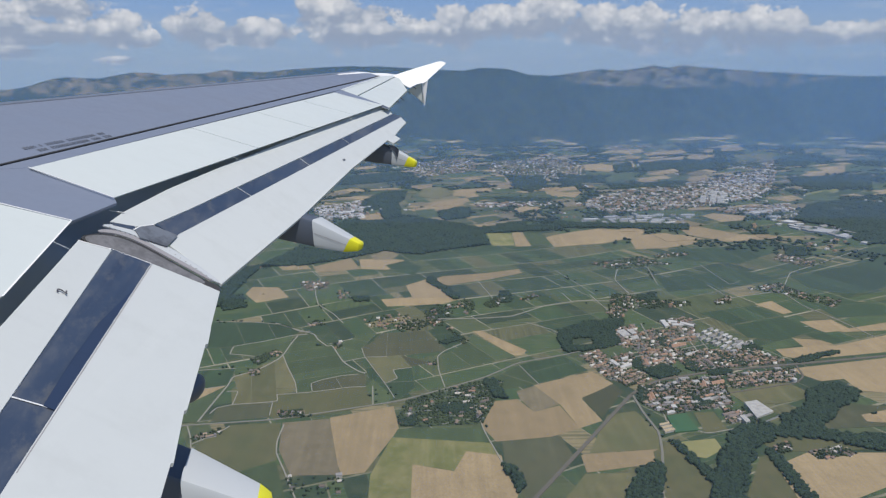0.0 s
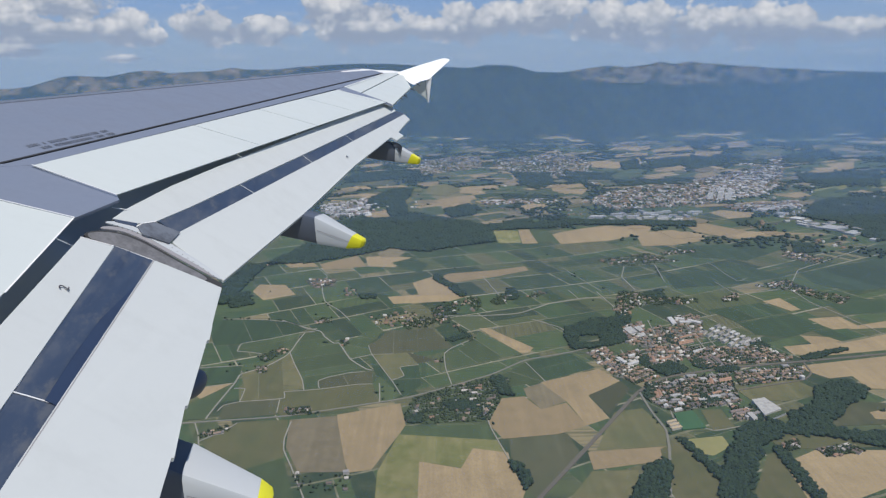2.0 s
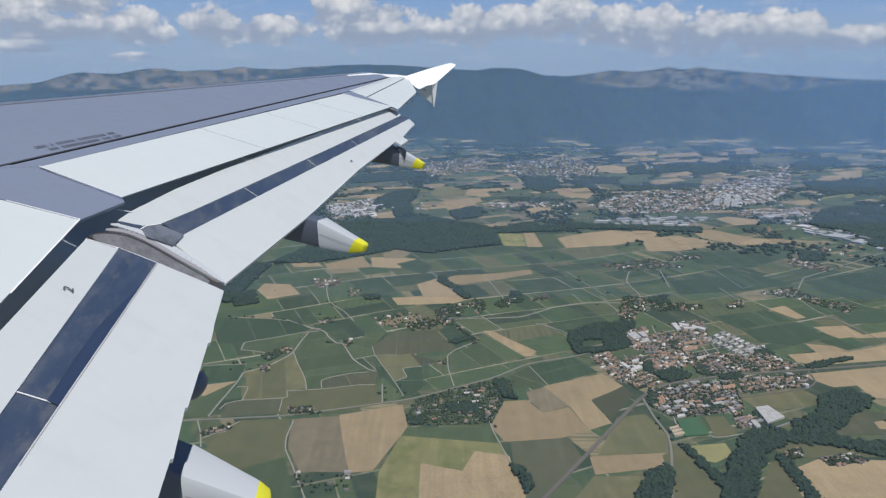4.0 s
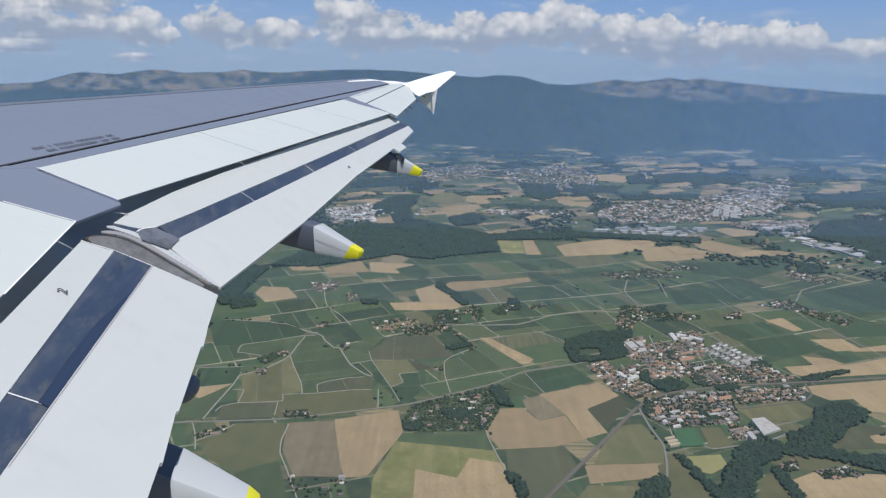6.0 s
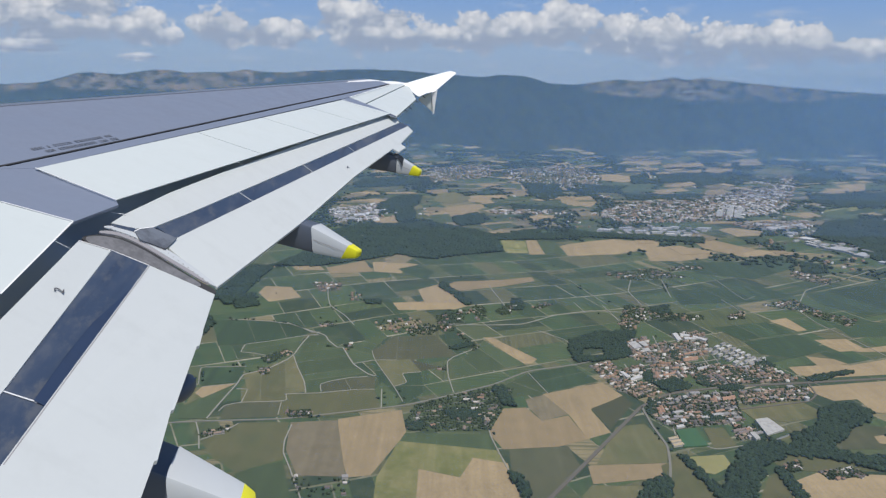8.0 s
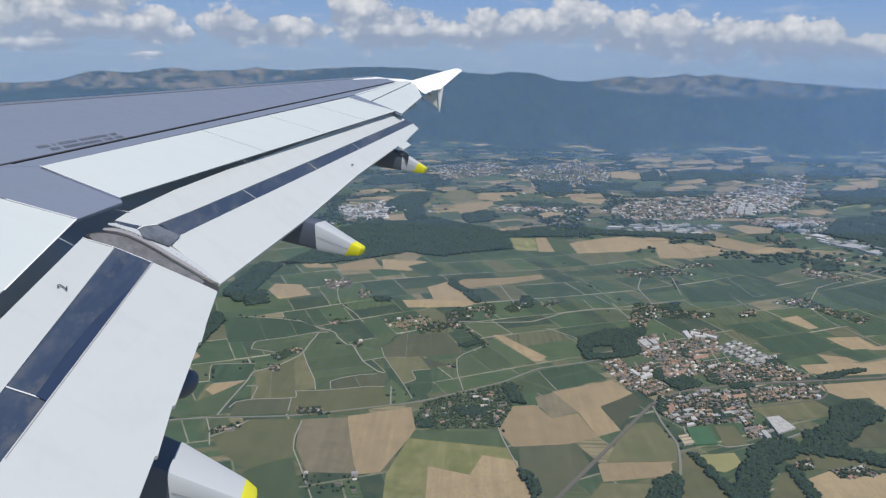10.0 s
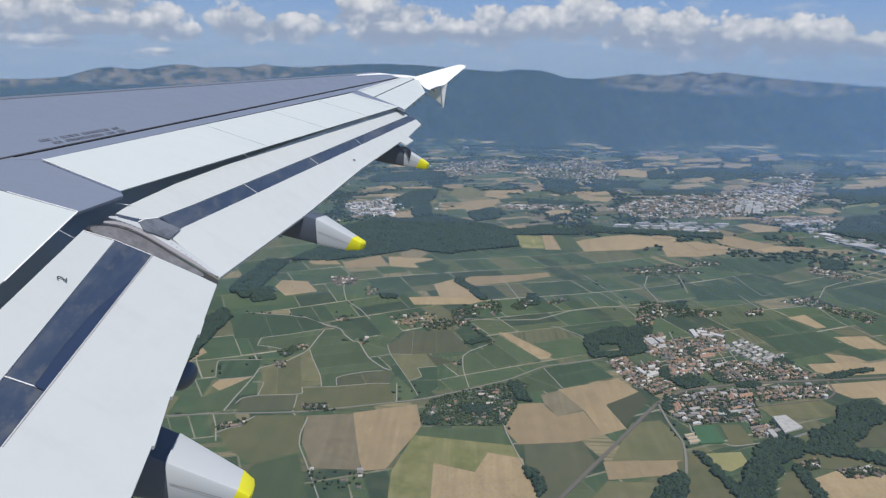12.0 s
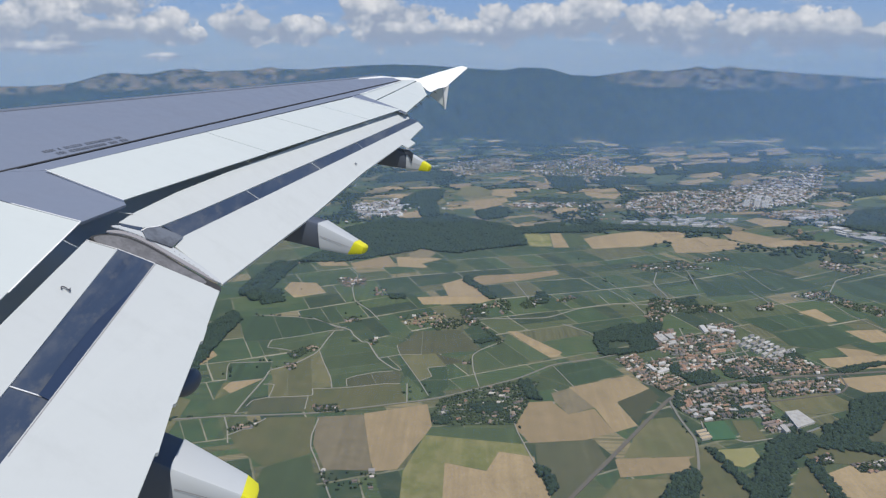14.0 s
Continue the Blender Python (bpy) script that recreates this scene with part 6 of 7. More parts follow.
block("industrial_hall", "long low white industrial hall at the town edge", "hall", [(1017, 1935), (1056, 1906), (1104, 1931), (1068, 1961)], 5, shed_mat, bright_roof, "industrial halls")
block("industrial_hall", "long low white industrial hall at the town edge", "hall", [(1059, 1869), (1076, 1847), (1112, 1872), (1099, 1896)], 5, shed_mat, bright_roof, "industrial halls")
block("industrial_hall", "long low white industrial hall at the town edge", "hall", [(1017, 1980), (1030, 1970), (1056, 1985), (1043, 1995)], 5, shed_mat, bright_roof, "industrial halls")
block("industrial_hall", "long low white industrial hall at the town edge", "hall", [(1083, 1795), (1095, 1782), (1112, 1797), (1103, 1808)], 5, shed_mat, bright_roof, "industrial halls")
block("industrial_hall", "long low white industrial hall at the town edge", "hall", [(512, 2146), (544, 2140), (555, 2157), (523, 2159)], 5, shed_mat, bright_roof, "industrial halls")
block("industrial_hall", "long low white industrial hall at the town edge", "hall", [(549, 2105), (581, 2104), (591, 2120), (561, 2122)], 5, shed_mat, bright_roof, "industrial halls")
block("industrial_hall", "long low white industrial hall at the town edge", "hall", [(610, 2148), (638, 2142), (650, 2159), (621, 2161)], 5, shed_mat, bright_roof, "industrial halls")
block("industrial_hall", "long low white industrial hall at the town edge", "hall", [(639, 2097), (673, 2092), (684, 2108), (651, 2110)], 5, shed_mat, bright_roof, "industrial halls")
block("industrial_hall", "long low white industrial hall at the town edge", "hall", [(442, 2114), (477, 2109), (489, 2126), (452, 2127)], 5, shed_mat, bright_roof, "industrial halls")
block("industrial_hall", "long low white industrial hall at the town edge", "hall", [(670, 2172), (695, 2170), (704, 2183), (682, 2185)], 5, shed_mat, bright_roof, "industrial halls")
block("industrial_hall", "long low white industrial hall at the town edge", "hall", [(953, 2185), (990, 2172), (1024, 2194), (984, 2204)], 5, shed_mat, bright_roof, "industrial halls")
block("industrial_hall", "long low white industrial hall at the town edge", "hall", [(988, 2126), (1014, 2112), (1038, 2133), (1012, 2143)], 5, shed_mat, bright_roof, "industrial halls")
block("industrial_hall", "long low white industrial hall at the town edge", "hall", [(748, 2164), (780, 2158), (797, 2175), (763, 2177)], 5, shed_mat, bright_roof, "industrial halls")
block("industrial_hall", "long low white industrial hall at the town edge", "hall", [(-354, 2297), (-315, 2309), (-318, 2328), (-354, 2316)], 5, shed_mat, bright_roof, "industrial halls")
block("industrial_hall", "long low white industrial hall at the town edge", "hall", [(-287, 2246), (-243, 2267), (-244, 2286), (-289, 2268)], 5, shed_mat, bright_roof, "industrial halls")
block("industrial_hall", "long low white industrial hall at the town edge", "hall", [(-232, 2332), (-196, 2349), (-199, 2364), (-233, 2352)], 5, shed_mat, bright_roof, "industrial halls")
block("industrial_hall", "long low white industrial hall at the town edge", "hall", [(-311, 2185), (-278, 2200), (-280, 2214), (-313, 2202)], 5, shed_mat, bright_roof, "industrial halls")
tank = thing("storage_tank", "white domed storage tank at the village edge", "tank", m=pose(521, 979, 0))
bm = bmesh.new()
bmesh.ops.create_cone(bm, cap_ends=True, segments=28, radius1=3.6, radius2=3.6, depth=5.2, matrix=Matrix.Translation((0, 0, 2.4)))
part("wall", bm, white_roof, tank, "", True)
bm = bmesh.new()
bmesh.ops.create_uvsphere(bm, u_segments=28, v_segments=12, radius=1.0, matrix=Matrix.Translation((0, 0, 4.95)) @ Matrix.Diagonal((3.75, 3.75, 1.6, 1)))
part("dome", bm, white_roof, tank, "", True)
field("P", [(304, 877), (331, 883), (333, 838), (301, 833)], 1)


# ---------------------------------------------------------------- the aircraft wing
wing = thing("aircraft_wing", "white and grey airliner wing with flaps lowered", "aircraft wing", m=Matrix(((0.94786, -0.10810, 0.29980, -7.9736), (0.11622, 0.99318, -0.00931, -0.0311), (-0.29675, 0.04366, 0.95396, 449.2874), (0.00000, 0.00000, 0.00000, 1.0000))))


def panel(name, pts, thick, mat, label="", parent=None, bevel=0.006):
    return part(name, slab_bm(pts, thick, bevel), mat, parent or wing, label)


def deck(x, y, dz=0.0):
    return (x, y, 0.15 * (y - 2) + 0.12 + dz)


LE_X, LE_K = 3.74 - 0.517 * 6.02, 0.517          # leading edge: x = LE_X + LE_K * (y - 2)
BOX_X, BOX_K = 4.44 - 0.397 * 4.54, 0.397        # rear edge of the wing box


def wing_skin():
    """The wing box skin: a lofted section from the rounded nose back to the seal, with its underside."""
    bm = bmesh.new()
    rings = []
    for y in (1.0, 3.5, 6.4, 9.0, 11.5, 14.0, 15.9):
        le, te = LE_X + LE_K * (y - 2), BOX_X + BOX_K * (y - 2)
        t = 0.62 - 0.028 * y
        sec = [(te, 0.0), (le + (te - le) * 0.6, 0.004), (le + 0.02, 0.0), (le - 0.10, -0.05), (le - 0.22, -0.16), (le - 0.26, -0.28),
               (le - 0.1, -0.40), (le + (te - le) * 0.4, -0.42 - t), (te, -0.3 - t * 0.8)]
        rings.append([bm.verts.new(deck(x, y, dz)) for x, dz in sec])
    n = len(rings[0])
    for a, b in zip(rings, rings[1:]):
        for i in range(n):
            bm.faces.new((a[i], a[(i + 1) % n], b[(i + 1) % n], b[i]))
    bm.faces.new(rings[0])
    bm.faces.new(rings[-1][::-1])
    part("wing_skin", bm, grey_paint, wing, "grey painted wing box skin")


wing_skin()


def strake(name, a, b, width, thick, mat, label="", lift=0.0, parent=None):
    """A narrow straight bar from a to b."""
    a, b = Vector(a), Vector(b)
    side = Vector((b.y - a.y, a.x - b.x, 0)).normalized() * width / 2
    pts = [tuple(p + Vector((0, 0, lift))) for p in (a - side, b - side, b + side, a + side)]
    return part(name, slab_bm(pts, thick), mat, parent or wing, label)


def box_edge(y, dx=0.0, dz=0.0):
    return deck(BOX_X + BOX_K * (y - 2) + dx, y, dz)


strake("box_seal", box_edge(1.2), box_edge(15.9), 0.024, 0.02, dark_seal, "dark rubber seal line", 0.006)
def le(y, dx=0.0, dz=0.0):
    return deck(LE_X + LE_K * (y - 2) + dx, y, dz)


strake("slat_edge", le(1.5, -0.02), le(15.6, -0.02), 0.06, 0.05, bare_metal, "bare bright slat edge", 0.008)

# grey shroud behind the box, then the white spoilers
panel("shroud", [box_edge(6.45, 0.03, 0.002), box_edge(15.6, 0.03, 0.002)] + [(8.19, 15.91, 2.21), (7.41, 13.60, 1.86), (7.25, 13.18, 1.80), (4.69, 6.71, 0.83)], 0.03, grey_paint, "grey shroud panel", bevel=0)
panel("shroud", [box_edge(1.0, 0.03, 0.001), box_edge(6.6, 0.03, 0.001)] + [(4.68, 6.72, 0.83), (5.52, 6.54, 0.80), (5.58, 6.44, 0.79), (5.38, 5.86, 0.70), (4.76, 5.87, 0.70), (3.57, 5.88, 0.70)], 0.03, grey_paint, "grey panel at the wing kink")
panel("shroud", [(7.27, 13.20, 1.80), (7.41, 13.58, 1.86), (8.35, 13.35, 1.82), (8.23, 13.38, 1.83), (8.04, 13.25, 1.81)], 0.03, grey_paint)
SP_IN, SP_OUT = [(4.70, 6.67, 0.84)] + [(5.52, 6.53, 0.80)], [(7.30, 13.16, 1.81)] + [(8.23, 13.38, 1.83)]
cuts = [0.0, 0.37, 0.60, 0.81, 1.0]
for a, b in zip(cuts, cuts[1:]):
    e = 0.0012
    panel("spoiler", [lerp(SP_IN[0], SP_OUT[0], a + e), lerp(SP_IN[0], SP_OUT[0], b - e), lerp(SP_IN[1], SP_OUT[1], b - e), lerp(SP_IN[1], SP_OUT[1], a + e)],
          0.010, spoiler_paint, "white spoiler panel", bevel=0.002)
panel("spoiler", [(5.39, 5.83, 0.71), (5.41, 4.49, 0.51), (5.45, 2.72, 0.25), (3.43, 5.83, 0.71), (4.78, 5.82, 0.71)], 0.010, spoiler_paint, "white inboard spoiler panel", bevel=0.002)

# aileron and wing tip
panel("aileron", [(7.41, 13.62, 1.86), (8.20, 15.96, 2.21), (8.60, 16.64, 2.32), (7.73, 13.51, 1.85)], 0.03, spoiler_paint, "white fixed panel at the aileron hinge")
panel("aileron", [(7.74, 13.48, 1.84), (8.61, 16.60, 2.31), (8.78, 15.30, 2.12), (8.36, 13.36, 1.82)], 0.05, spoiler_paint, "white aileron")


def fence(name, pts, thick, mat, label):
    bm = bmesh.new()
    a = [bm.verts.new((x, y - thick / 2, z)) for x, y, z in pts]
    b = [bm.verts.new((x, y + thick / 2, z)) for x, y, z in pts]
    n = len(pts)
    bm.faces.new(a)
    bm.faces.new(b[::-1])
    for i in range(n):
        bm.faces.new((a[i], b[i], b[(i + 1) % n], a[(i + 1) % n]))
    bmesh.ops.bevel(bm, geom=[e for e in bm.edges], offset=thick * 0.3, segments=2, affect="EDGES")
    part(name, bm, mat, wing, label)


fence("wing_tip_fence", [(8.476, 16.377, 2.279), (8.951, 16.613, 2.584), (9.408, 16.827, 2.860), (9.496, 16.859, 2.902), (9.623, 16.860, 2.904), (9.596, 16.813, 2.842), (9.279, 16.505, 2.444), (9.237, 16.426, 2.342), (9.037, 16.368, 2.267), (8.924, 16.262, 2.131), (8.811, 16.274, 2.146), (8.695, 16.333, 2.222)], 0.05, fin_paint, "white wing tip fence, upper fin")
fence("wing_tip_fence", [(9.170, 16.460, 2.304), (9.274, 16.460, 2.446), (9.331, 16.460, 2.114), (9.380, 16.460, 1.843), (9.355, 16.460, 1.835)], 0.04, fin_paint, "white trailing edge of the lower fin")
# shaded part of the lower fin, split off in a duller paint
fence("wing_tip_fence", [(8.925, 16.500, 2.057), (9.000, 16.500, 2.163), (9.162, 16.500, 2.298), (9.343, 16.500, 1.882)], 0.04, spoiler_paint, "lower fin of the wing tip fence, its shade as duller paint")

flap_out = panel("outboard_flap", [(6.13, 6.63, 0.55), (8.64, 13.67, 1.68), (8.77, 13.62, 1.62), (8.52, 12.63, 1.43), (8.64, 12.63, 1.40), (8.51, 12.24, 1.33), (8.38, 12.20, 1.36), (7.82, 10.33, 1.03), (7.55, 9.30, 0.84), (7.36, 8.59, 0.70), (7.26, 8.23, 0.63), (6.69, 6.30, 0.29), (6.12, 6.45, 0.50)], 0.028, white_paint, "white outboard flap", bevel=0.008)
# outboard flap: nose plate, dark metal strip, main surface
panel("flap_cavity", [(5.25, 5.99, 0.42), (5.18, 6.47, 0.57), (5.36, 7.12, 0.69), (8.29, 14.50, 1.78), (8.56, 14.19, 1.62), (5.88, 6.89, 0.47)], 0.05, cavity, "dark slot ahead of the flap", bevel=0)
NOSE_DOWN, NOSE_UP = [(5.58, 6.32, 0.63), (5.63, 6.56, 0.68), (5.85, 7.30, 0.81), (6.23, 8.37, 0.98), (7.04, 10.54, 1.32), (8.25, 13.71, 1.80)], [(5.65, 6.04, 0.73), (5.69, 6.30, 0.76), (5.89, 7.06, 0.88), (6.26, 8.13, 1.04), (7.05, 10.26, 1.36), (8.23, 13.40, 1.83)]
NOSE_LOW = [(5.78, 6.44, 0.60), (5.91, 6.62, 0.61), (6.12, 7.16, 0.69), (6.49, 8.16, 0.85), (7.26, 10.25, 1.18), (8.46, 13.57, 1.70)]
NOSE_UP = [lerp(p, s, f) for p, s, f in zip(NOSE_DOWN, NOSE_UP, (0.0, 0.0, 0.05, 0.1, 0.12, 0.12))]
bm = slab_bm(NOSE_UP + NOSE_LOW[::-1], 0.02)
part("flap_nose", bm, white_paint, flap_out, "white outboard flap nose")
panel("metal_strip", [(5.90, 6.66, 0.61), (8.47, 13.64, 1.70), (8.67, 13.78, 1.68), (8.70, 13.65, 1.64), (6.14, 6.65, 0.53)], 0.04, blue_metal, "dark blue metal strip", flap_out, bevel=0)
for a, b in ([(6.447, 8.108, 0.838), (6.665, 8.109, 0.768)], [(7.036, 9.705, 1.087), (7.248, 9.687, 1.014)], [(7.565, 11.179, 1.322), (7.766, 11.168, 1.254)], [(8.221, 12.499, 1.473), (8.339, 12.504, 1.437)]):
    strake("strip_joint", a, b, 0.016, 0.005, white_paint, "", 0.0, flap_out)

# inboard flap
flap_in = panel("inboard_flap", [(6.08, 5.93, 0.47), (6.54, 6.03, 0.35), (6.71, 6.05, 0.31), (6.75, 5.43, 0.20), (6.76, 5.41, 0.20), (6.78, 5.21, 0.16), (6.76, 5.18, 0.16), (6.81, 4.36, 0.02), (6.81, 4.34, 0.02), (6.79, 4.32, 0.02), (6.85, 3.82, -0.07), (6.85, 3.80, -0.07), (6.83, 3.79, -0.07), (6.85, 3.48, -0.12), (6.88, 2.93, -0.21), (6.07, 2.39, -0.05), (6.07, 3.20, 0.07)], 0.032, white_paint, "white inboard flap", bevel=0.004)
panel("flap_cavity", [(5.15, 6.56, 0.57), (5.47, 6.18, 0.42), (5.44, 2.93, -0.06), (5.21, 3.18, 0.04), (5.19, 6.15, 0.50)], 0.05, cavity, "dark slot ahead of the flap", bevel=0)
panel("flap_nose", [(5.51, 5.68, 0.61), (5.76, 5.81, 0.55), (5.82, 3.77, 0.23), (5.86, 2.61, 0.05), (5.51, 2.81, 0.18)], 0.02, white_paint, "white inboard flap nose", flap_in, bevel=0.005)
panel("metal_strip", [(5.74, 5.83, 0.55), (6.09, 5.93, 0.46), (6.07, 3.22, 0.06), (6.06, 2.37, -0.07), (5.85, 2.54, 0.03), (5.81, 3.78, 0.22)], 0.04, blue_metal, "dark blue metal strip", flap_in, bevel=0)
strake("strip_joint", *[(5.817, 3.739, 0.220), (6.022, 3.790, 0.166)], 0.012, 0.004, fin_paint, "", 0.0, flap_in)
strake("strip_edge", *[(5.744, 5.825, 0.554), (5.817, 3.775, 0.225)], 0.009, 0.004, fin_paint, "bright edge of the flap nose", 0.0, flap_in)

# curved end seals where the flaps meet
def eased(pts):
    """The outline with its corners cut, so that it reads as one curve."""
    for _ in range(2):
        pts = [lerp(pts[i], pts[(i + 1) % len(pts)], f) for i in range(len(pts)) for f in (0.25, 0.75)]
    return pts


panel("flap_end_seal", eased([(5.44, 5.94, 0.56), (5.61, 6.17, 0.57), (5.91, 6.28, 0.51), (6.20, 6.26, 0.41), (6.50, 6.25, 0.32), (6.69, 6.28, 0.27), (6.70, 6.19, 0.24), (6.52, 6.17, 0.29), (6.06, 6.08, 0.41), (5.73, 6.00, 0.48), (5.50, 5.91, 0.53)]), 0.02, dark_seal, "dark gap seal", bevel=0)
panel("flap_end_seal", eased([(5.48, 5.98, 0.57), (5.69, 6.17, 0.56), (5.91, 6.225, 0.50), (6.10, 6.22, 0.445), (6.30, 6.215, 0.385), (6.57, 6.225, 0.305), (6.51, 6.13, 0.30), (6.25, 6.10, 0.37), (6.05, 6.07, 0.42), (5.74, 5.98, 0.49), (5.51, 5.89, 0.54)]), 0.01, seal_metal, "grey-brown rubbed seal plate", bevel=0.002)
panel("flap_end_seal", eased([(5.53, 6.12, 0.59), (5.63, 6.24, 0.59), (5.83, 6.32, 0.55), (6.12, 6.32, 0.47), (6.42, 6.31, 0.38), (6.63, 6.29, 0.31), (6.59, 6.27, 0.31), (6.40, 6.26, 0.37), (6.14, 6.26, 0.45), (5.89, 6.27, 0.52), (5.70, 6.22, 0.57), (5.56, 6.11, 0.58)]), 0.012, lip_paint, "lilac grey lower lip of the seal", bevel=0.003)
rivet_seal = panel("flap_end_seal", eased([(5.53, 6.19, 0.62), (5.61, 6.30, 0.62), (5.80, 6.38, 0.59), (6.09, 6.40, 0.51), (6.42, 6.38, 0.40), (6.70, 6.30, 0.30), (6.62, 6.27, 0.31), (6.42, 6.31, 0.38), (6.12, 6.31, 0.47), (5.83, 6.32, 0.56), (5.63, 6.24, 0.60)]), 0.01, fairing_paint, "pale riveted flap end seal", bevel=0.003)
panel("flap_end_seal", [(5.59, 6.30, 0.63), (5.78, 6.42, 0.61), (5.80, 6.37, 0.59), (5.62, 6.28, 0.62)], 0.01, blue_metal, "dark blue metal corner", bevel=0)
panel("flap_end_seal", [(5.794, 6.370, 0.601), (5.819, 6.441, 0.613), (5.910, 6.563, 0.620), (6.033, 6.586, 0.591), (6.151, 6.612, 0.565), (6.114, 6.367, 0.509), (5.873, 6.294, 0.558)], 0.01, corner_plate, "blue-grey rubbed flap corner plate", bevel=0.002)
for a, b in ([(5.820, 6.435, 0.615), (5.794, 6.351, 0.600)], [(5.820, 6.435, 0.615), (5.917, 6.574, 0.625)]):
    strake("worn_edge", a, b, 0.012, 0.004, fin_paint)
rim = [(5.61, 6.23, 0.60), (6.04, 6.37, 0.51), (6.59, 6.28, 0.32)]
for i in range(21):
    s = i / 20 * 2
    a, b = (rim[0], rim[1]) if s <= 1 else (rim[1], rim[2])
    c = lerp(a, b, s if s <= 1 else s - 1)
    bm = bmesh.new()
    bmesh.ops.create_cone(bm, cap_ends=True, segments=8, radius1=0.005, radius2=0.004, depth=0.006, matrix=Matrix.Translation((c[0], c[1], c[2] + 0.004)))
    part("rivet", bm, seal_metal, rivet_seal)


def fairing(y, sweep, pod_line, cone_line):
    """A flap track fairing: a fixed pod with its shade painted in as a dark tone, and a pale drooped tail cone of
    rounded square section, with a yellow tip.
    Stations: x, top, bottom, half width, aft rake of the lower edge. Cuts follow the hinge line's sweep."""
    sec = [(0, 0), (0.76, 0.0), (0.92, 0.035), (1.0, 0.13), (1.0, 0.85), (0.9, 0.97), (0.68, 1.0), (0, 1.0)]
    sec = sec + [(-u, v) for u, v in sec[-2:0:-1]]

    def loft(line, name, mat, label, parent, grow=0.0):
        bm = bmesh.new()
        rings = []
        for x, top, low, w, rake in line:
            rings.append([bm.verts.new((x - u * (w + grow) * sweep + v * rake, y - u * (w + grow), top + grow - v * (top - low + 2 * grow))) for u, v in sec])
        m = len(sec)
        for p, q in zip(rings, rings[1:]):
            for i in range(m):
                bm.faces.new((p[i], p[(i + 1) % m], q[(i + 1) % m], q[i]))
        bm.faces.new(rings[0])
        bm.faces.new(rings[-1][::-1])
        return part(name, bm, mat, parent, label, True)

    pod = loft(pod_line, "flap_track_fairing", shade_and_dark_fairing, "flap track fairing, its fixed pod painted dark blue-grey as shade", wing)
    cone = loft(cone_line[:2], "tail_cone", fairing_paint, "pale grey drooped tail cone with a crisp ridge", pod, 0.006)
    end = list(cone_line[2])
    nose = [end[0] + 0.02, end[1] - 0.025, end[2] + 0.025, end[3] * 0.55, end[4]]
    loft([cone_line[1], end, nose], "fairing_tip", yellow_paint, "bright yellow tail tip", pod, 0.007)
    # joint along the near side of the cone
    (x0, t0, l0, w0, r0), (x1, t1, l1, w1, r1) = cone_line[:2]
    bm = bmesh.new()
    ends = []
    for x, t, l, w, r in ((x0 + 0.02, t0, l0, w0, r0), (x1, t1, l1, w1, r1)):
        for v in (0.45, 0.475):
            ends.append(bm.verts.new((x - (w + 0.009) * sweep + v * r, y - w - 0.009, t - v * (t - l))))
    bm.faces.new((ends[0], ends[2], ends[3], ends[1]))
    part("cone_joint", bm, lip_paint, cone)


# heights follow the lowered flaps
fairing(8.4, 0.4, ((5.9, 0.52, 0.18, 0.11, 0.0), (6.71, 0.62, 0.27, 0.15, 0.0), (7.07, 0.65, 0.285, 0.152, 0.03), (7.47, 0.635, 0.305, 0.152, 0.12)),
        ((7.465, 0.635, 0.305, 0.155, 0.12), (7.955, 0.505, 0.325, 0.088, -0.04), (8.08, 0.47, 0.375, 0.072, 0.0)))
fairing(12.4, 0.35, ((7.3, 1.22, 0.80, 0.09, 0.0), (7.98, 1.27, 0.865, 0.12, 0.0), (8.3, 1.26, 0.90, 0.125, 0.02), (8.56, 1.225, 0.95, 0.127, 0.07)),
        ((8.555, 1.225, 0.95, 0.13, 0.07), (8.86, 1.15, 0.98, 0.08, -0.03), (9.0, 1.11, 1.01, 0.065, 0.0)))
fairing(4.6, 0.0, ((5.5, -0.42, -1.02, 0.17, 0.0), (6.2, -0.47, -1.02, 0.23, 0.0), (6.6, -0.52, -0.99, 0.232, 0.03), (6.88, -0.58, -0.95, 0.232, 0.12)),
        ((6.875, -0.58, -0.95, 0.236, 0.12), (7.48, -0.74, -0.96, 0.15, -0.05), (7.585, -0.79, -0.93, 0.125, 0.0)))

bm = bmesh.new()
bmesh.ops.create_uvsphere(bm, u_segments=20, v_segments=12, radius=1.0, matrix=pose(6.72, 5.27, -0.31, 0, 0, -12) @ Matrix.Diagonal((0.105, 0.20, 0.115, 1)))
part("actuator_cover", bm, shade_and_dark_fairing, wing, "dark blue rounded actuator cover under the flap", True)

# dark panel shaped as the flap tab's shadow on the cone
panel("fairing_notch", [(8.432, 12.255, 1.282), (8.534, 12.255, 1.294), (8.632, 12.255, 1.251), (8.650, 12.255, 1.097), (8.565, 12.255, 1.198), (8.485, 12.255, 1.214)], 0.004, shade_and_dark_fairing, "shadow of the flap tab painted on the outboard fairing", bevel=0)

# static discharge wicks
for a, b in ([(8.52, 14.06, 1.93), (8.58, 14.00, 1.92)], [(8.61, 14.46, 1.99), (8.68, 14.31, 1.97)], [(8.75, 15.26, 2.11), (8.84, 15.12, 2.09)], [(8.93, 15.94, 2.21), (9.00, 15.77, 2.19)]):
    strake("static_wick", a, b, 0.015, 0.015, dark_seal)


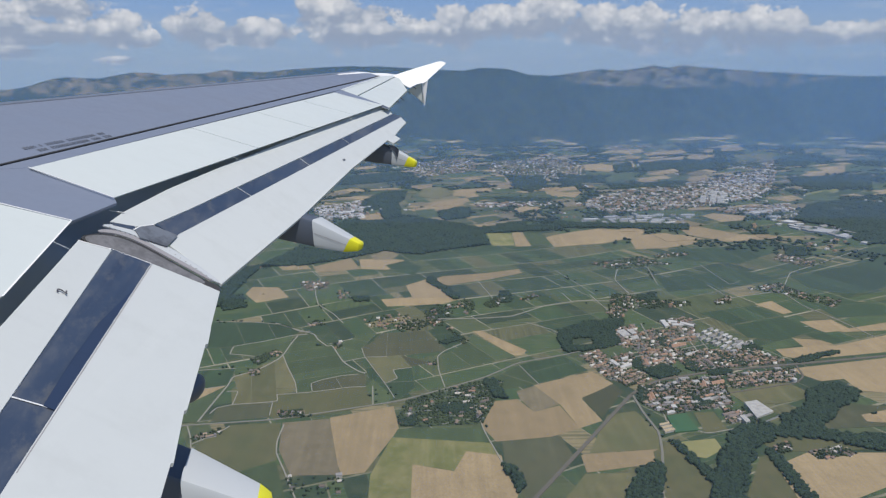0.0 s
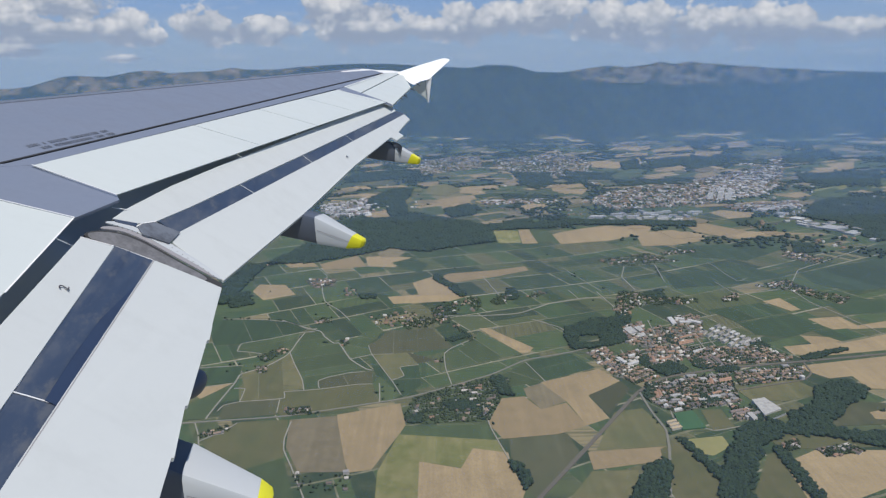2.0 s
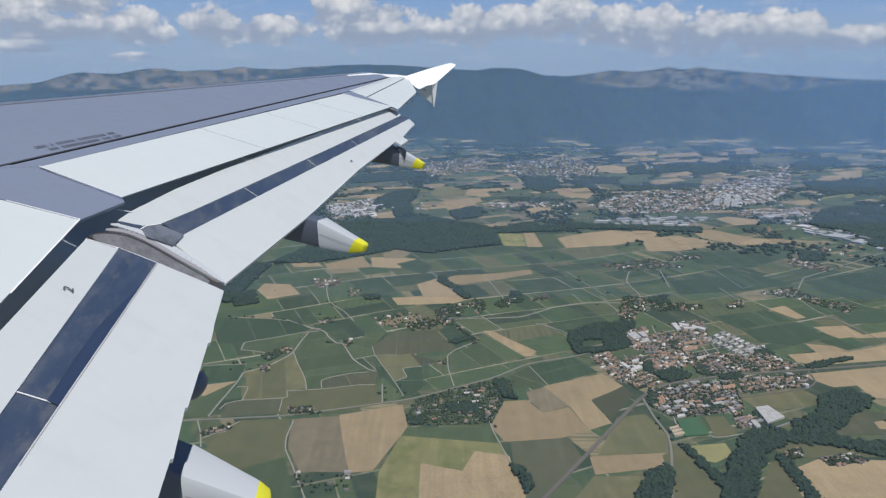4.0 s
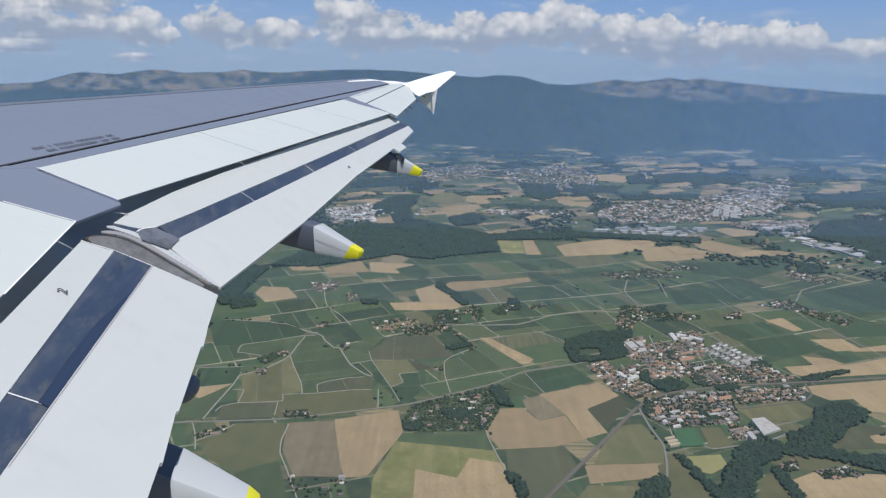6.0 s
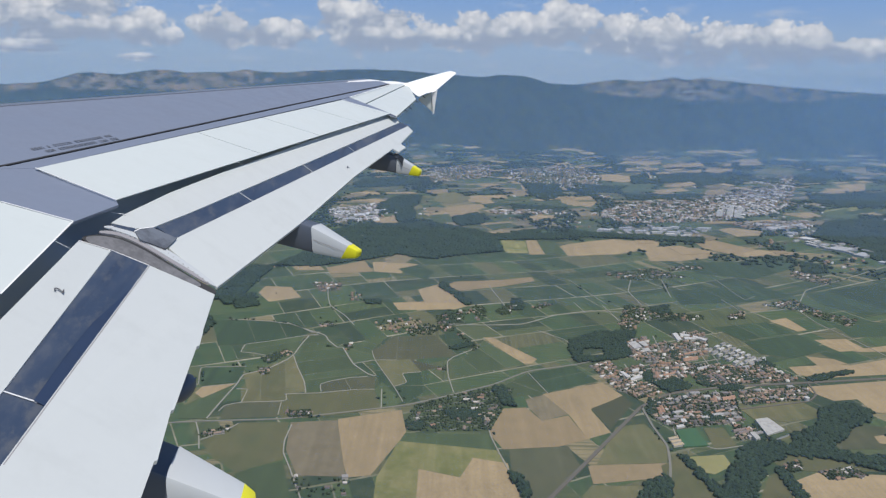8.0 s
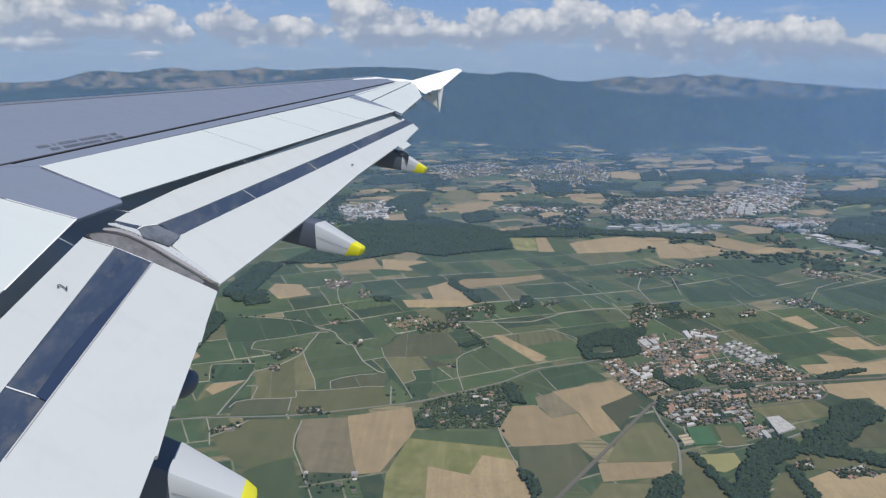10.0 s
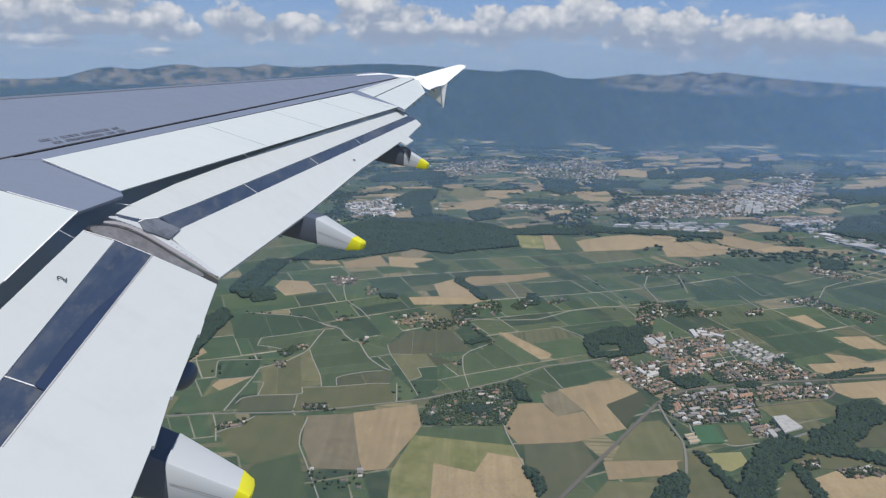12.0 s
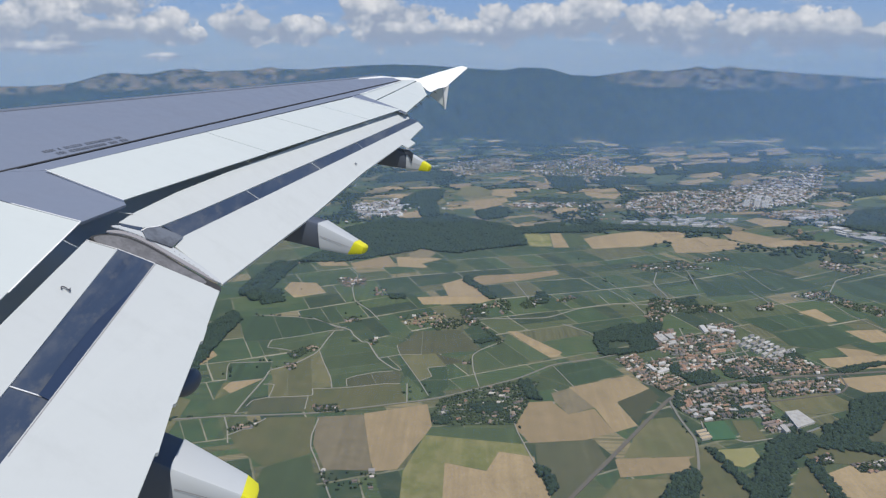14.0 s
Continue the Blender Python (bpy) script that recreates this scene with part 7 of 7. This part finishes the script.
# worn stencil lines, too small to read
def stencil(a, b, rows):
    rnd = random.Random(5)
    a, b = Vector(a), Vector(b)
    along = (b - a).normalized()
    down = Vector((along.y, -along.x, 0.0)).normalized()
    for r in range(rows):
        bm = bmesh.new()
        s = 0.0
        while s < (b - a).length - 0.06 * r:
            w = rnd.choice((0.016, 0.024, 0.03))
            p = a + along * (s + 0.1 * r) + down * r * 0.085
            for k0, k1 in ((0.0, 1.0),) if rnd.random() < 0.5 else ((0.0, 0.35), (0.6, 1.0)):
                q = [p + down * (0.05 * k0), p + along * w + down * (0.05 * k0), p + along * w + down * (0.05 * k1), p + down * (0.05 * k1)]
                bm.faces.new([bm.verts.new((v.x, v.y, deck(v.x, v.y, 0.008)[2])) for v in q])
            s += w + (0.012 if rnd.random() < 0.82 else 0.06)
        tagged(part("stencil_line", bm, faded_ink, wing), "faded stencil line, too small to read", kind="stuff")


stencil(*[(4.45, 7.12, 0.89), (4.88, 8.11, 1.04)], 2)


def numeral(text, at, along, size, lift, dye, turn=0.0):
    cu = bpy.data.curves.new("numeral", "FONT")
    cu.body, cu.size, cu.extrude = text, size, 0.002
    tmp = new("numeral", cu)
    me = bpy.data.meshes.new_from_object(tmp)
    bpy.data.objects.remove(tmp)
    me.materials.clear()
    me.materials.append(dye)
    ob = new("numeral", me)
    x = (Vector(along) - Vector(at)).normalized()
    n = Vector((0.29, -0.15, 1)).normalized()
    y = n.cross(x).normalized()
    n = x.cross(y)
    ob.matrix_basis = Matrix.Translation(Vector(at) + n * lift) @ Matrix((x, y, n)).transposed().to_4x4() @ pose(0, 0, 0, 0, 0, turn)
    ob.parent = wing
    tagged(ob, "black stencilled numeral 2")


numeral("2", *[(5.71, 4.90, 0.44), (5.72, 5.00, 0.45)], 0.11, 0.008, ink, 22.0)
numeral("2", *[(7.71, 10.47, 1.10), (7.65, 10.48, 1.12)], 0.10, 0.008, faded_ink)

# thin pale edges along the panel rims
for a, b in ([(4.70, 6.66, 0.85), (5.54, 6.48, 0.82)], [(4.78, 5.82, 0.72), (5.39, 5.83, 0.72)], [(7.30, 13.14, 1.82), (8.03, 13.10, 1.81)], [(5.39, 5.82, 0.72), (5.42, 4.48, 0.52)], [(7.41, 13.51, 1.87), (8.19, 15.83, 2.22)]):
    strake("worn_edge", a, b, 0.012, 0.004, fin_paint)
for a, b in ([(5.72, 5.96, 0.50), (6.06, 6.05, 0.42)], [(5.46, 5.85, 0.55), (5.72, 5.96, 0.50)], [(5.64, 6.54, 0.68), (5.52, 6.46, 0.69)]):
    strake("worn_edge", a, b, 0.014, 0.004, fin_paint)
# slat end and tip cap beyond the grey skin
panel("tip_cap", [(7.57, 15.44, 2.14), (8.33, 16.43, 2.29), (8.66, 16.76, 2.33), (8.63, 16.62, 2.31), (8.20, 16.00, 2.22), (7.97, 15.87, 2.20)], 0.05, fin_paint, "white rounded wing tip cap", bevel=0.01)
panel("slat", [(7.27, 14.73, 2.03), (7.32, 15.06, 2.08), (7.71, 15.74, 2.18), (7.96, 15.99, 2.22), (7.86, 15.77, 2.19)], 0.06, fin_paint, "white slat end")

strake("worn_edge", *[(6.09, 5.92, 0.47), (6.08, 3.22, 0.07)], 0.006, 0.005, lip_paint, "", 0.002)
panel("strip_wedge", [(6.082, 5.50, 0.404), (6.078, 4.81, 0.302), (6.07, 3.79, 0.152), (6.00, 3.78, 0.18), (5.99, 4.27, 0.26), (6.00, 4.79, 0.33)], 0.006, deep_metal, "darker blue wedge along the metal strip", flap_in, bevel=0)
